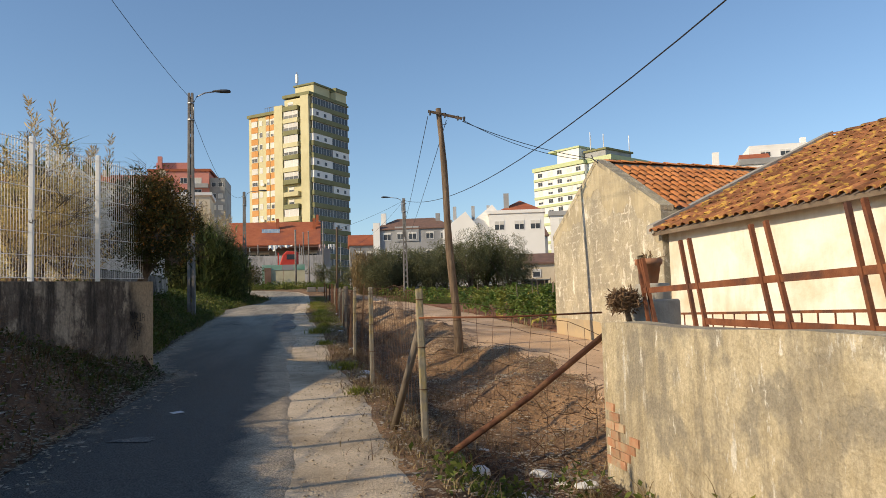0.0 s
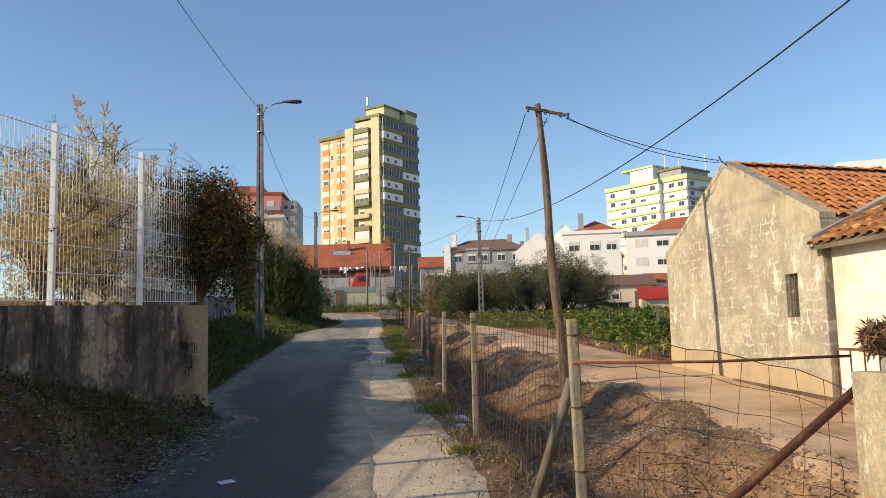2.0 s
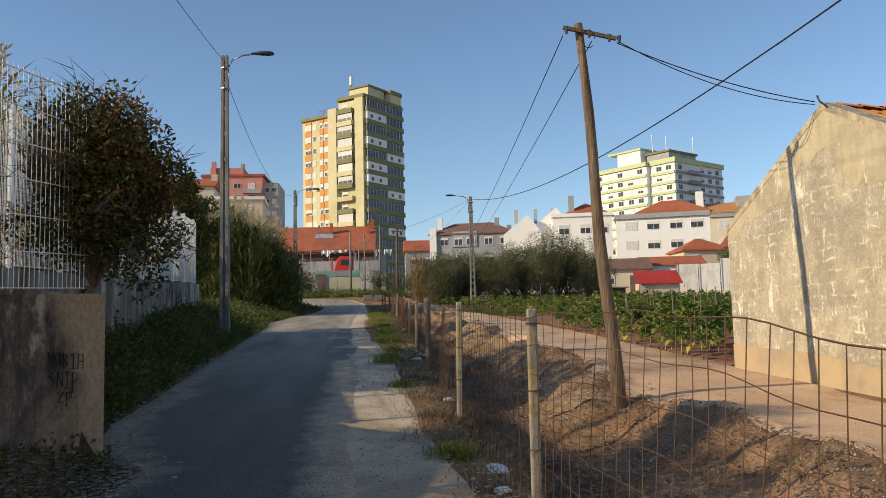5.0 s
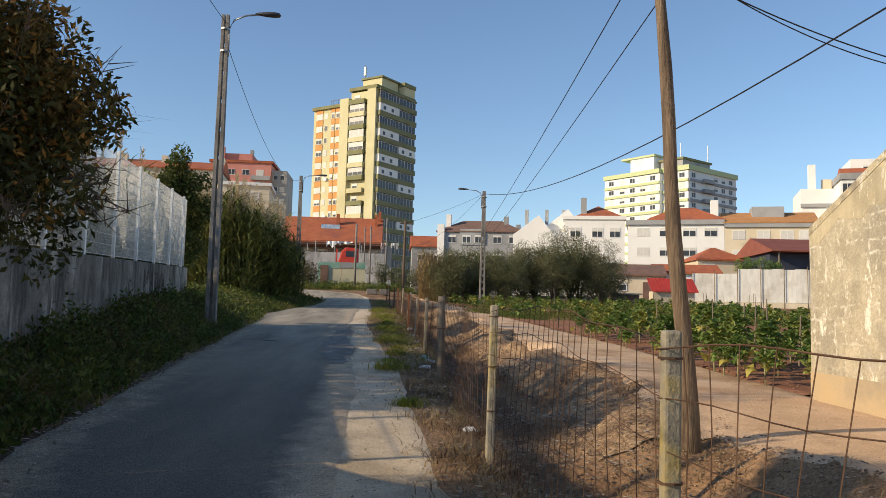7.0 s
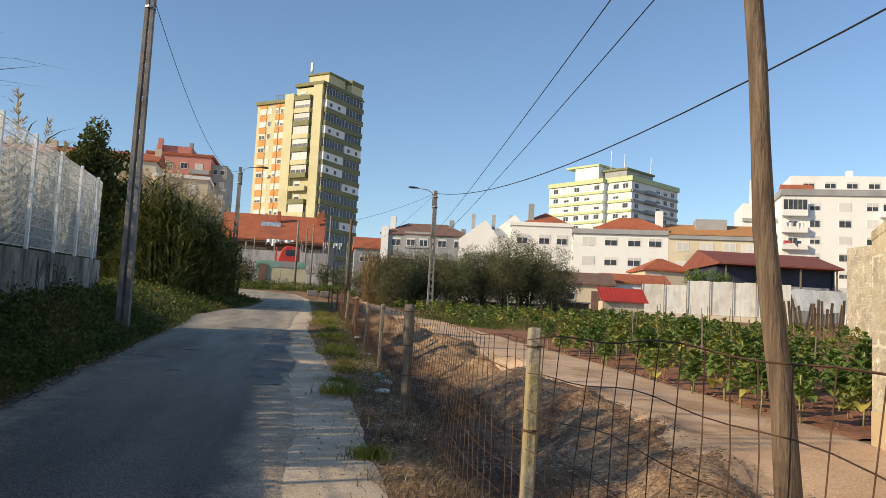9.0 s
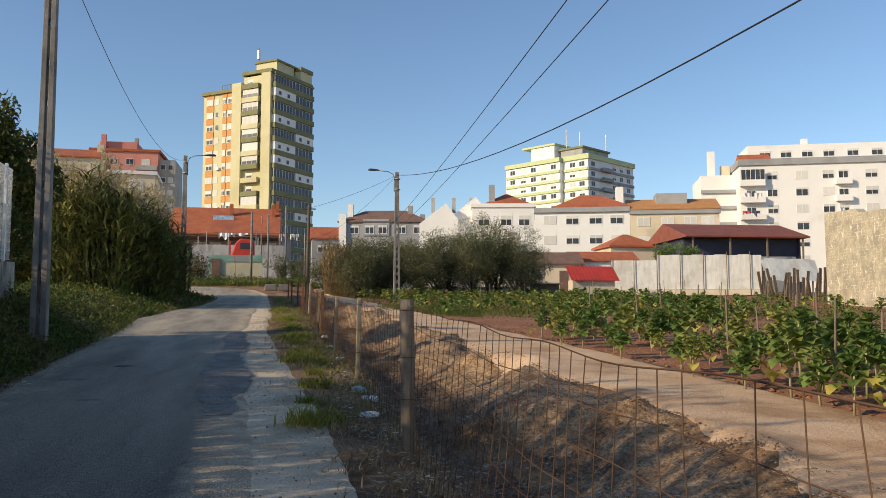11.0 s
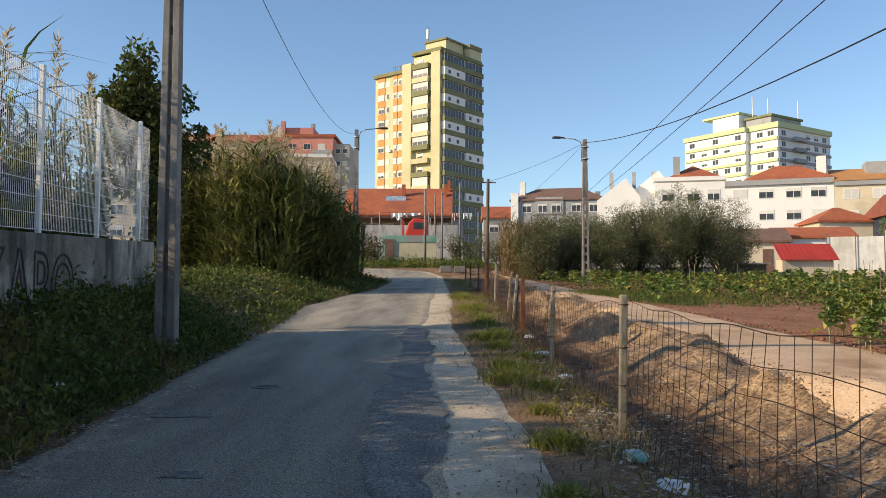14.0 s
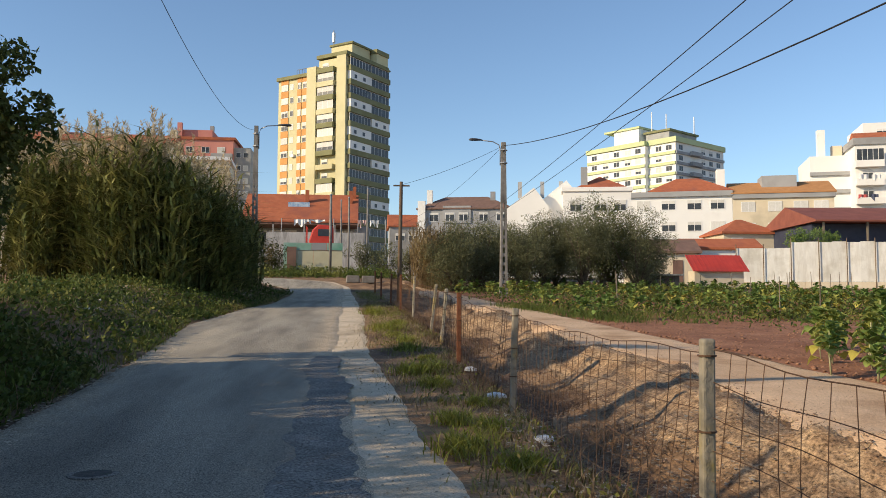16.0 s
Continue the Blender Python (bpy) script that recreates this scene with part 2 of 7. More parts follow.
# ---- geometry helpers ----
class Geo:
    def __init__(self):
        self.v, self.f = [], []

    def add(self, vs, fs):
        o = len(self.v)
        self.v += [tuple(p) for p in vs]
        self.f += [tuple(i + o for i in q) for q in fs]
        return self

    def box(self, a, b, m=None):
        x0, y0, z0 = a
        x1, y1, z1 = b
        vs = [Vector(p) for p in ((x0, y0, z0), (x1, y0, z0), (x1, y1, z0), (x0, y1, z0), (x0, y0, z1), (x1, y0, z1), (x1, y1, z1), (x0, y1, z1))]
        if m:
            vs = [m @ p for p in vs]
        return self.add(vs, ((3, 2, 1, 0), (4, 5, 6, 7), (0, 1, 5, 4), (1, 2, 6, 5), (2, 3, 7, 6), (3, 0, 4, 7)))

    def tube(self, pts, radii, n=8, cap=True):
        pts = [Vector(p) for p in pts]
        if not hasattr(radii, "__len__"):
            radii = [radii] * len(pts)
        vs, fs = [], []
        for i, p in enumerate(pts):
            d = (pts[min(i + 1, len(pts) - 1)] - pts[max(i - 1, 0)]).normalized()
            a = d.cross(Vector((0, 0, 1)) if abs(d.z) < 0.9 else Vector((1, 0, 0))).normalized()
            c = d.cross(a)
            for k in range(n):
                w = 2 * math.pi * k / n
                vs.append(p + (a * math.cos(w) + c * math.sin(w)) * radii[i])
        for i in range(len(pts) - 1):
            for k in range(n):
                fs.append((i * n + k, i * n + (k + 1) % n, (i + 1) * n + (k + 1) % n, (i + 1) * n + k))
        if cap:
            fs += [tuple(range(n))[::-1], tuple(range((len(pts) - 1) * n, len(pts) * n))]
        return self.add(vs, fs)

    def bar(self, p, q, w, h):
        """A flat or square bar from p to q."""
        p, q = Vector(p), Vector(q)
        d = (q - p).normalized()
        a = d.cross(Vector((0, 0, 1)) if abs(d.z) < 0.95 else Vector((0, 1, 0))).normalized() * w / 2
        c = d.cross(a.normalized()) * h / 2
        return self.add([p - a - c, p + a - c, p + a + c, p - a + c, q - a - c, q + a - c, q + a + c, q - a + c],
                        ((3, 2, 1, 0), (4, 5, 6, 7), (0, 1, 5, 4), (1, 2, 6, 5), (2, 3, 7, 6), (3, 0, 4, 7)))

    def prism(self, poly, a, b):
        """Polygon of points extruded from offset a to offset b (vectors)."""
        n = len(poly)
        vs = [Vector(p) + Vector(a) for p in poly] + [Vector(p) + Vector(b) for p in poly]
        fs = [tuple(range(n))[::-1], tuple(range(n, 2 * n))] + [(i, (i + 1) % n, n + (i + 1) % n, n + i) for i in range(n)]
        return self.add(vs, fs)

    def mesh(self, name):
        me = bpy.data.meshes.new(name)
        me.from_pydata(self.v, [], self.f)
        me.update()
        return me


def part(name, geo, material, parent=None, label="", smooth=False, bevel=0.0):
    me = geo.mesh(name) if isinstance(geo, Geo) else geo
    if not me.materials:
        me.materials.append(material)
    if smooth:
        me.polygons.foreach_set("use_smooth", [True] * len(me.polygons))
    ob = new(name, me)
    if parent:
        ob.parent = parent
    if label:
        ob["label"] = label
    if bevel:
        md = ob.modifiers.new("bevel", "BEVEL")
        md.width, md.segments, md.limit_method = bevel, 2, "ANGLE"
    return ob


def thing(name, loc, yaw, label, category, group=""):
    ob = new(name)
    ob.matrix_world = pose(*loc, 0, 0, yaw)
    return tagged(ob, label, category, group)


def structure(ob, label, category=""):
    return tagged(ob, label, category, kind="structure")


def leaves(points, length, width, up=0.0, droop=0.0, seed=1):
    """A mesh of many single leaves, each a folded diamond, at the points given."""
    rng = np.random.default_rng(seed)
    P = np.asarray(points, float)
    n = len(P)
    d = rng.normal(size=(n, 3))
    d[:, 2] = d[:, 2] * (1 - abs(up)) + up * 1.5 - droop
    d /= np.linalg.norm(d, axis=1)[:, None]
    s = np.cross(d, rng.normal(size=(n, 3)))
    s /= np.linalg.norm(s, axis=1)[:, None]
    nn = np.cross(d, s)
    ln = (length * rng.uniform(0.6, 1.3, n))[:, None]
    wd = (width * rng.uniform(0.6, 1.3, n))[:, None]
    V = np.stack([P, P + d * ln * 0.5 + s * wd * 0.5 + nn * wd * 0.15, P + d * ln, P + d * ln * 0.5 - s * wd * 0.5 + nn * wd * 0.15], 1).reshape(-1, 3)
    return raw_mesh(V, np.arange(4 * n).reshape(n, 4))


def raw_mesh(V, F):
    me = bpy.data.meshes.new("m")
    V = np.asarray(V, np.float32)
    F = np.asarray(F, np.int32)
    k = F.shape[1]
    me.vertices.add(len(V))
    me.vertices.foreach_set("co", V.ravel())
    me.loops.add(F.size)
    me.loops.foreach_set("vertex_index", F.ravel())
    me.polygons.add(len(F))
    me.polygons.foreach_set("loop_start", np.arange(0, F.size, k, dtype=np.int32))
    me.update(calc_edges=True)
    return me


def blades(P, heading, height, width, bend, seed=1, seg=3):
    """Strap-shaped blades rooted at P that rise and bend over along their heading (radians)."""
    rng = np.random.default_rng(seed)
    P = np.asarray(P, float)
    n = len(P)
    h = height * rng.uniform(0.55, 1.25, n)
    w = width * rng.uniform(0.7, 1.2, n)
    b = bend * rng.uniform(0.4, 1.4, n) * h
    hx, hy = np.cos(heading), np.sin(heading)
    rows = []
    for i in range(seg + 1):
        u = i / seg
        c = P + np.stack([hx * b * u * u, hy * b * u * u, h * (u - 0.35 * np.minimum(bend, 1.6) * u * u)], 1)
        ww = w * (1 - u ** 1.5) * 0.5 + 0.001
        side = np.stack([-hy * ww, hx * ww, 0 * ww], 1)
        rows += [c - side, c + side]
    V = np.stack(rows, 1).reshape(-1, 3)
    k = 2 * (seg + 1)
    base = (np.arange(n) * k)[:, None]
    F = np.concatenate([base + np.array([[2 * i, 2 * i + 1, 2 * i + 3, 2 * i + 2]]) for i in range(seg)])
    return raw_mesh(V, F)


# ---- lie of the land ----
SLOPE = 0.05


def base_z(y):
    return SLOPE * np.minimum(y, 95.0) + 0.012 * np.maximum(y - 95.0, 0)


def knoll(x, y):
    """The lane climbs a little more at its bend."""
    return 0.65 * smooth01(60, 77, y) * (1 - smooth01(-0.5, 3.0, x)) * (1 - smooth01(88, 120, y))


def road_left(y):
    return np.interp(y, [-40, 8, 13.4, 14.6, 16, 18, 21, 28, 35, 42, 47, 52, 60, 65, 68, 71, 74, 88], [-2.65, -2.6, -2.62, -3.3, -3.65, -3.72, -4.0, -4.5, -4.9, -5.6, -5.4, -4.8, -4.8, -5.5, -7.0, -10.5, -15, -15])


def road_right(y):
    return np.interp(y, [-40, 6, 11, 15, 19, 23, 29, 35, 51, 60, 66, 69.5, 72, 74, 88], [0.9, 0.5, 0.2, -0.15, -0.3, -0.5, -0.95, -1.35, -1.7, -2.0, -2.3, -3.2, -6.0, -11.0, -11])


def fence_x(y):
    return np.interp(y, [-40, 7.5, 11.6, 15.5, 21.2, 30, 45, 60, 80], [1.6, 0.78, 0.47, 0.3, 0.22, 0.08, -0.2, -0.9, -1.6])


def wall1_x(y):
    return -2.95 - 0.24 * (13.65 - y)


def wall2_x(y):
    return -5.9 - 0.1 * (y - 26)


def wall1_z(y):
    return 2.13 + 0.04 * (y - 12)


def wall2_z(y):
    return 3.05 + 0.042 * (y - 26)


def smooth01(a, b, v):
    u = np.clip((v - a) / (b - a), 0, 1)
    return u * u * (3 - 2 * u)


def waves(x, y, f, ph):
    return (np.sin(x * f * 1.3 + y * f * 0.7 + ph) + np.sin(x * f * -0.6 + y * f * 1.9 + ph * 2.1) + np.sin(x * f * 2.3 - y * f * 1.1 + ph * 0.7)) / 3


def ground_z(x, y):
    x, y = np.asarray(x, float), np.asarray(y, float)
    z = base_z(y) + knoll(x, y)
    rough = 0.05 * waves(x, y, 1.7, 0.4) + 0.03 * waves(x, y, 4.1, 1.3)
    dl = road_left(y) - x
    amp = np.interp(y, [-5, 4, 7, 9, 11, 13, 15, 20, 26, 33, 40, 60, 70], [1.5, 1.5, 1.34, 0.98, 0.6, 0.42, 0.36, 0.45, 0.75, 0.85, 0.75, 0.75, 0.3])
    wid = np.interp(y, [0, 9, 14, 26, 33, 45, 60], [1.15, 1.0, 0.9, 1.4, 2.2, 3.2, 3.0])
    z = z + amp * smooth01(0.0, wid, dl) + np.where(dl > 0.1, rough, 0)
    back1 = (y < 13.35) & (x < wall1_x(y) - 0.12)
    back2 = (y >= 14.5) & (y < 33) & (x < wall2_x(y) - 0.1)
    z = np.where(back1, wall1_z(y) - 0.15, z)
    back3 = (y >= 13.35) & (y < 14.5) & (x < -3.75 - 2.46 * (y - 13.53))
    z = np.where(back2, wall2_z(y) - 0.2, z)
    z = np.where(back3, wall1_z(13.3) - 0.15, z)
    df = x - fence_x(y)
    depth = np.interp(y, [0, 6, 12, 35, 50, 62], [0.4, 0.48, 0.45, 0.48, 0.3, 0.0])
    lobe = 0.5 * np.sin(y * 0.95 + 0.6) + 0.22 * np.sin(y * 2.1)
    ditch = smooth01(-0.1, 0.75, df) * (1 - smooth01(0.95 + lobe, 2.75 + lobe, df))
    z = z - depth * ditch
    berm = np.exp(-((df - 2.5 - lobe) / 0.35) ** 2) * np.interp(y, [8, 12, 45, 55], [0.0, 0.13, 0.13, 0.0]) * (0.65 + 0.35 * np.sin(2.5 * y + 0.8))
    z = z + berm
    zone = smooth01(-0.3, 0.3, df) * (1 - smooth01(2.6, 3.3, df))
    z = z + zone * (rough * 1.8 + 0.035 * waves(x, y, 7.3, 2.0))
    z = z - 0.16 * np.exp(-((x - 2.4) ** 2 + (y - 16.5) ** 2) / 0.7)
    right = smooth01(3, 6, df)
    z = z - 0.05 * right + np.where(df > 6.5, 0.04 * waves(x, y, 2.0, 0.2), 0)
    return z


def gz(x, y):
    return float(ground_z(x, y))


def sheet(name, X, Y, Z, material):
    ny, nx = X.shape
    V = np.stack([X, Y, Z], -1).reshape(-1, 3)
    i = np.arange(ny * nx).reshape(ny, nx)
    F = np.stack([i[:-1, :-1], i[:-1, 1:], i[1:, 1:], i[1:, :-1]], -1).reshape(-1, 4)
    me = raw_mesh(V, F)
    me.name = name
    return part(name, me, material, smooth=True)


xs = np.concatenate([[-3000, -900, -300, -120, -60, -40, -28], np.arange(-22, -7, 0.5), np.arange(-7, 8, 0.14), np.arange(8, 30, 0.8), [32, 40, 55, 80, 150, 400, 1200, 3000]])
ys = np.concatenate([[-3000, -800, -200, -60, -30, -15, -8], np.arange(-4, 50, 0.2), np.arange(50, 95, 0.8), [97, 105, 120, 160, 250, 500, 1200, 4000]])
X, Y = np.meshgrid(xs, ys)
ground = structure(sheet("ground", X, Y, ground_z(X, Y), M_SOIL), "brown earth with dry grass and weeds", "ground")


def ragged_line(y, seed):
    """Uneven border, about -1 to 1, in three sizes of waver."""
    out = 0 * y
    for k, (f, a) in enumerate(((0.45, 0.55), (1.7, 0.35), (6.0, 0.22))):
        vals = np.random.default_rng(int(seed * 10) + k).uniform(-1, 1, 900)
        out = out + a * np.interp(y * f, np.arange(900) - 100, vals)
    return out


def strip(name, left, right, y0, y1, lift, material, step=0.25, nx=14, ragged=0.06, seed=0.0, dip=0.03, fall=0.0):
    yy = np.arange(y0, y1, step)
    u = np.linspace(0, 1, nx)
    l = left(yy) + ragged * ragged_line(yy, seed)
    r = right(yy) + ragged * ragged_line(yy, seed + 3)
    Xs = l[:, None] + (r - l)[:, None] * u[None]
    Ys = np.repeat(yy[:, None], nx, 1)
    edge = np.minimum(u, 1 - u)[None] / (fall or 1 / nx)
    Zs = ground_z(Xs, Ys) + lift - dip * np.clip(1 - edge, 0, 1)
    return sheet(name, Xs, Ys, Zs, material)


verge = structure(strip("sandy_verge", lambda y: road_right(y) - 1.4, lambda y: road_right(y) + 0.12, -6, 71, 0.012, M_SAND, seed=2.0, ragged=0.1), "compacted sandy roadside verge", "verge")
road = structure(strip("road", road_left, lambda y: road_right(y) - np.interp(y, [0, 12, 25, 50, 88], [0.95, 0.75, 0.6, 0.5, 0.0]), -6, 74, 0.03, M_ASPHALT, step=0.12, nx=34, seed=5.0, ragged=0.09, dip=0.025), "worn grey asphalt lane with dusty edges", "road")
# how near each spot of the lane lies to a dusty edge
co = np.empty(len(road.data.vertices) * 3, np.float32)
road.data.vertices.foreach_get("co", co)
co = co.reshape(-1, 3)
near_r = 1.25 - (road_right(co[:, 1]) - np.interp(co[:, 1], [0, 12, 25, 50, 88], [0.95, 0.75, 0.6, 0.5, 0.0]) - co[:, 0]) / 0.55
near_l = (0.75 - (co[:, 0] - road_left(co[:, 1])) / 1.1) * np.interp(co[:, 1], [0, 12, 14, 20, 30], [0.35, 0.4, 1.0, 0.9, 0.7])
road.data.attributes.new("dust", "FLOAT", "POINT").data.foreach_set("value", np.clip(np.maximum(near_r, near_l), 0, 1.2).astype(np.float32))


def track_l(y):
    return fence_x(y) + np.interp(y, [0, 14, 30, 45, 60, 75], [2.5, 2.7, 2.9, 2.7, 2.4, 2.2]) + 0.3 * np.sin(y * 0.6)


def track_r(y):
    return fence_x(y) + np.interp(y, [0, 14, 30, 45, 60, 75], [5.0, 5.4, 5.3, 4.6, 4.2, 3.6])


structure(strip("dirt_track", track_l, track_r, -6, 78, 0.025, M_TRACK, seed=7.0, ragged=0.18, nx=20), "pale reddish dirt track", "track")
structure(strip("garden_soil", lambda y: track_r(y) + 0.1, lambda y: track_r(y) + np.interp(y, [20, 40, 75], [8, 26, 34]), 20.6, 76, 0.03, M_GARDEN, step=0.4, nx=60, seed=9.0, ragged=0.2), "red-brown tilled garden soil", "soil")
M_BANK = mat("gravelly_bank", (0.22, 0.135, 0.075), (0.4, 0.27, 0.155), (0.13, 0.078, 0.046), scale=5.0, big=1.1, rough=0.95, bump=1.0, fine=24, grain=0.85)
structure(strip("gravel_bank", lambda y: fence_x(y) + 1.3 + 0.3 * np.sin(y * 0.95 + 0.6), lambda y: track_l(y) + 0.15, 17, 50, 0.025, M_BANK, step=0.14, nx=22, seed=19.0, ragged=0.15, dip=0.06, fall=0.22), "golden gravelly slope between ditch and track", "bank")
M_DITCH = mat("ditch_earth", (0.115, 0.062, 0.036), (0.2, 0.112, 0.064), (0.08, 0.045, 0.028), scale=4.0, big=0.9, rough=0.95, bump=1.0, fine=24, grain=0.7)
M_HUMUS = mat("dark_humus", (0.07, 0.041, 0.025), (0.125, 0.078, 0.048), (0.165, 0.11, 0.068), scale=3, big=1.0, rough=0.95, bump=1.0, fine=22, grain=0.5)
structure(strip("bank_soil", lambda y: np.where(y < 13.4, wall1_x(np.minimum(y, 13.4)) + 0.02, wall2_x(y) + 0.02), lambda y: road_left(y) + 0.03, -5, 33, 0.018, M_HUMUS, seed=11.0, ragged=0.02, nx=24), "dark leafy soil bank below the walls", "soil")

# ---- walls on the west side ----
def wall_along(name, pts, tops, depth, thick, material, label):
    """A free-standing wall on a line of points, with its top heights; it goes down to depth below the ground."""
    g = Geo()
    n = len(pts)
    nrm = []
    for i in range(n):
        a, b = Vector(pts[max(i - 1, 0)]), Vector(pts[min(i + 1, n - 1)])
        d = (b - a).normalized()
        nrm.append(Vector((-d.y, d.x)))
    vs, fs = [], []
    for p, top, q in zip(pts, tops, nrm):
        lo = gz(p[0] + 0.5, p[1]) - depth
        for s in (-0.5, 0.5):
            o = Vector(p) + q * thick * s
            vs += [(o.x, o.y, lo), (o.x, o.y, top)]
    for i in range(n - 1):
        a, b = 4 * i, 4 * i + 4
        fs += [(a, b, b + 1, a + 1), (a + 3, b + 3, b + 2, a + 2), (a + 1, b + 1, b + 3, a + 3), (a, a + 2, b + 2, b)]
    fs += [(0, 1, 3, 2), (4 * n - 4, 4 * n - 2, 4 * n - 1, 4 * n - 3)]
    g.add(vs, fs)
    return structure(part(name, g, material, bevel=0.012), label, "wall")


ys1 = [-8, -4, 0, 3, 6, 9, 12, 13.65]
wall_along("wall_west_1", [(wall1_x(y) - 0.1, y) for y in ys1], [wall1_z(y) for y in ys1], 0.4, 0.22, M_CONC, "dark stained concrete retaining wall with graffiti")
ret = [(-3.17, 13.53), (-4.0, 13.85), (wall2_x(14.2) - 0.1, 14.2)]
wall_along("wall_west_return", ret, [2.185, 2.3, 2.5], 0.4, 0.2, M_CONC2, "short concrete return wall")
ys2 = [14.3, 18, 22, 26, 30, 33.0]
wall_along("wall_west_2", [(wall2_x(y) - 0.1, y) for y in ys2], [wall2_z(y) for y in ys2], 0.4, 0.22, M_CONC2, "dark grey concrete retaining wall")

# ---- welded mesh fence on the walls ----
def mesh_fence(name, fx, fz, y0, y1, spacing, height, label, gap=0.05, wire=0.0055, rows=10):
    fence = thing(name, (fx(y0), y0, fz(y0)), 0, label, "fence")
    ox, oy, oz = fx(y0), y0, fz(y0)
    y = y0
    while y < y1 - 0.2:
        post = Geo().box((-0.03, -0.03, -0.02), (0.03, 0.03, height + 0.05), pose(fx(y) - ox, y - oy, fz(y) - oz))
        part("post", post, M_FENCEW, fence, bevel=0.006)
        ye = min(y + spacing, y1)
        g = Geo()
        n = int((ye - y) / gap)
        for i in range(1, n):
            yy = y + i * (ye - y) / n
            g.tube([(fx(yy) - ox, yy - oy, fz(yy) - oz + 0.04), (fx(yy) - ox, yy - oy, fz(yy) - oz + height)], wire * 0.55, 6, False)
        for k in range(rows + 1):
            for s in (-0.006, 0.006):
                zz = 0.05 + k * (height - 0.08) / rows
                g.bar((fx(y) - ox + s, y - oy, fz(y) - oz + zz), (fx(ye) - ox + s, ye - oy, fz(ye) - oz + zz), 0.006, 0.006)
        part("mesh_panel", g, M_FENCEW, fence)
        y = ye
    return fence


mesh_fence("wire_fence", lambda y: wall1_x(y) - 0.1, wall1_z, -4.65, 13.55, 1.53, 1.78, "white welded mesh fence on the stained wall", gap=0.055, wire=0.0048, rows=6)
mesh_fence("wire_fence", lambda y: wall2_x(y) - 0.1, wall2_z, 14.4, 33.0, 2.0, 2.0, "white welded mesh fence on the grey wall")

# ---- street lamps and poles ----
def street_lamp(loc, top, arm_yaw, label, lattice=False, arm=1.15, w=0.2):
    h = top
    lamp_post = thing("street_lamp", loc, 0, label, "street lamp", "street lamps")
    if lattice:
        g = Geo()
        for s in (-1, 1):
            g.add(*frustum((s * w * 0.42, 0), 0.05, w * 0.8, (s * w * 0.2, 0), 0.04, w * 0.5, h))
        k = 0.3
        while k < h * 0.62:
            x = w * 0.42 + (w * 0.2 - w * 0.42) * k / h
            g.box((-x, -w * 0.3, k), (x, w * 0.3, k + 0.14))
            k += 0.42
        x = w * 0.42 + (w * 0.2 - w * 0.42) * 0.62
        g.box((-x, -w * 0.28, h * 0.62), (x, w * 0.28, h))
        part("pole", g, M_LAMPCONC, lamp_post)
    else:
        g = Geo()
        for s in (-1, 1):
            g.add(*frustum((s * w * 0.42, 0), w * 0.26, w, (s * w * 0.28, 0), w * 0.2, w * 0.62, h))
        part("pole", g, M_LAMPCONC, lamp_post, bevel=0.008)
        k = 0.0
        while k < h - 0.1:
            x = w * (0.3 - 0.1 * k / h)
            part("web_panel", Geo().box((-x, -w * 0.16, k), (x, w * 0.16, min(k + 0.62, h))), M_LAMPCONC, lamp_post)
            k += 0.74
    m = pose(0, 0, 0, 0, 0, arm_yaw)
    pts = [m @ Vector((w * 0.5, 0, h - 1.1)), m @ Vector((w * 0.5, 0, h - 0.35)), m @ Vector((0.22, 0, h - 0.12)), m @ Vector((0.5, 0, h + 0.02)), m @ Vector((arm, 0, h + 0.08))]
    part("arm", Geo().tube(pts, 0.025, 8), M_GALV, lamp_post, smooth=True)
    g = Geo()
    prof = [(-0.3, 0.03), (-0.22, 0.065), (0.0, 0.11), (0.2, 0.12), (0.32, 0.09), (0.36, 0.02)]
    vs, fs = [], []
    for u, r in prof:
        for j in range(8):
            a = 2 * math.pi * j / 8
            vs.append(m @ Vector((arm + u + 0.15, math.cos(a) * r, h + 0.08 + math.sin(a) * r * (0.75 if math.sin(a) > 0 else 0.4))))
    for i in range(len(prof) - 1):
        for j in range(8):
            fs.append((i * 8 + j, i * 8 + (j + 1) % 8, i * 8 + 8 + (j + 1) % 8, i * 8 + 8 + j))
    fs += [tuple(range(8)), tuple(range(len(prof) * 8 - 8, len(prof) * 8))]
    head = part("lamp_head", g.add(vs, fs), M_DARKMETAL, lamp_post, "dark lamp housing", smooth=True)
    for zc in (h - 1.0, h - 0.4):
        part("bracket", Geo().tube([(0, 0, zc), (0, 0, zc + 0.04)], w * 0.6, 8), M_GALV, lamp_post)
    return lamp_post


def frustum(c0, hx0, wy0, c1, hx1, wy1, h):
    """A tapered upright bar: half width in x, full width in y, at bottom and top."""
    vs = [(c0[0] + sx * hx0, c0[1] + sy * wy0 / 2, 0) for sx, sy in ((-1, -1), (1, -1), (1, 1), (-1, 1))]
    vs += [(c1[0] + sx * hx1, c1[1] + sy * wy1 / 2, h) for sx, sy in ((-1, -1), (1, -1), (1, 1), (-1, 1))]
    return vs, [(3, 2, 1, 0), (4, 5, 6, 7), (0, 1, 5, 4), (1, 2, 6, 5), (2, 3, 7, 6), (3, 0, 4, 7)]


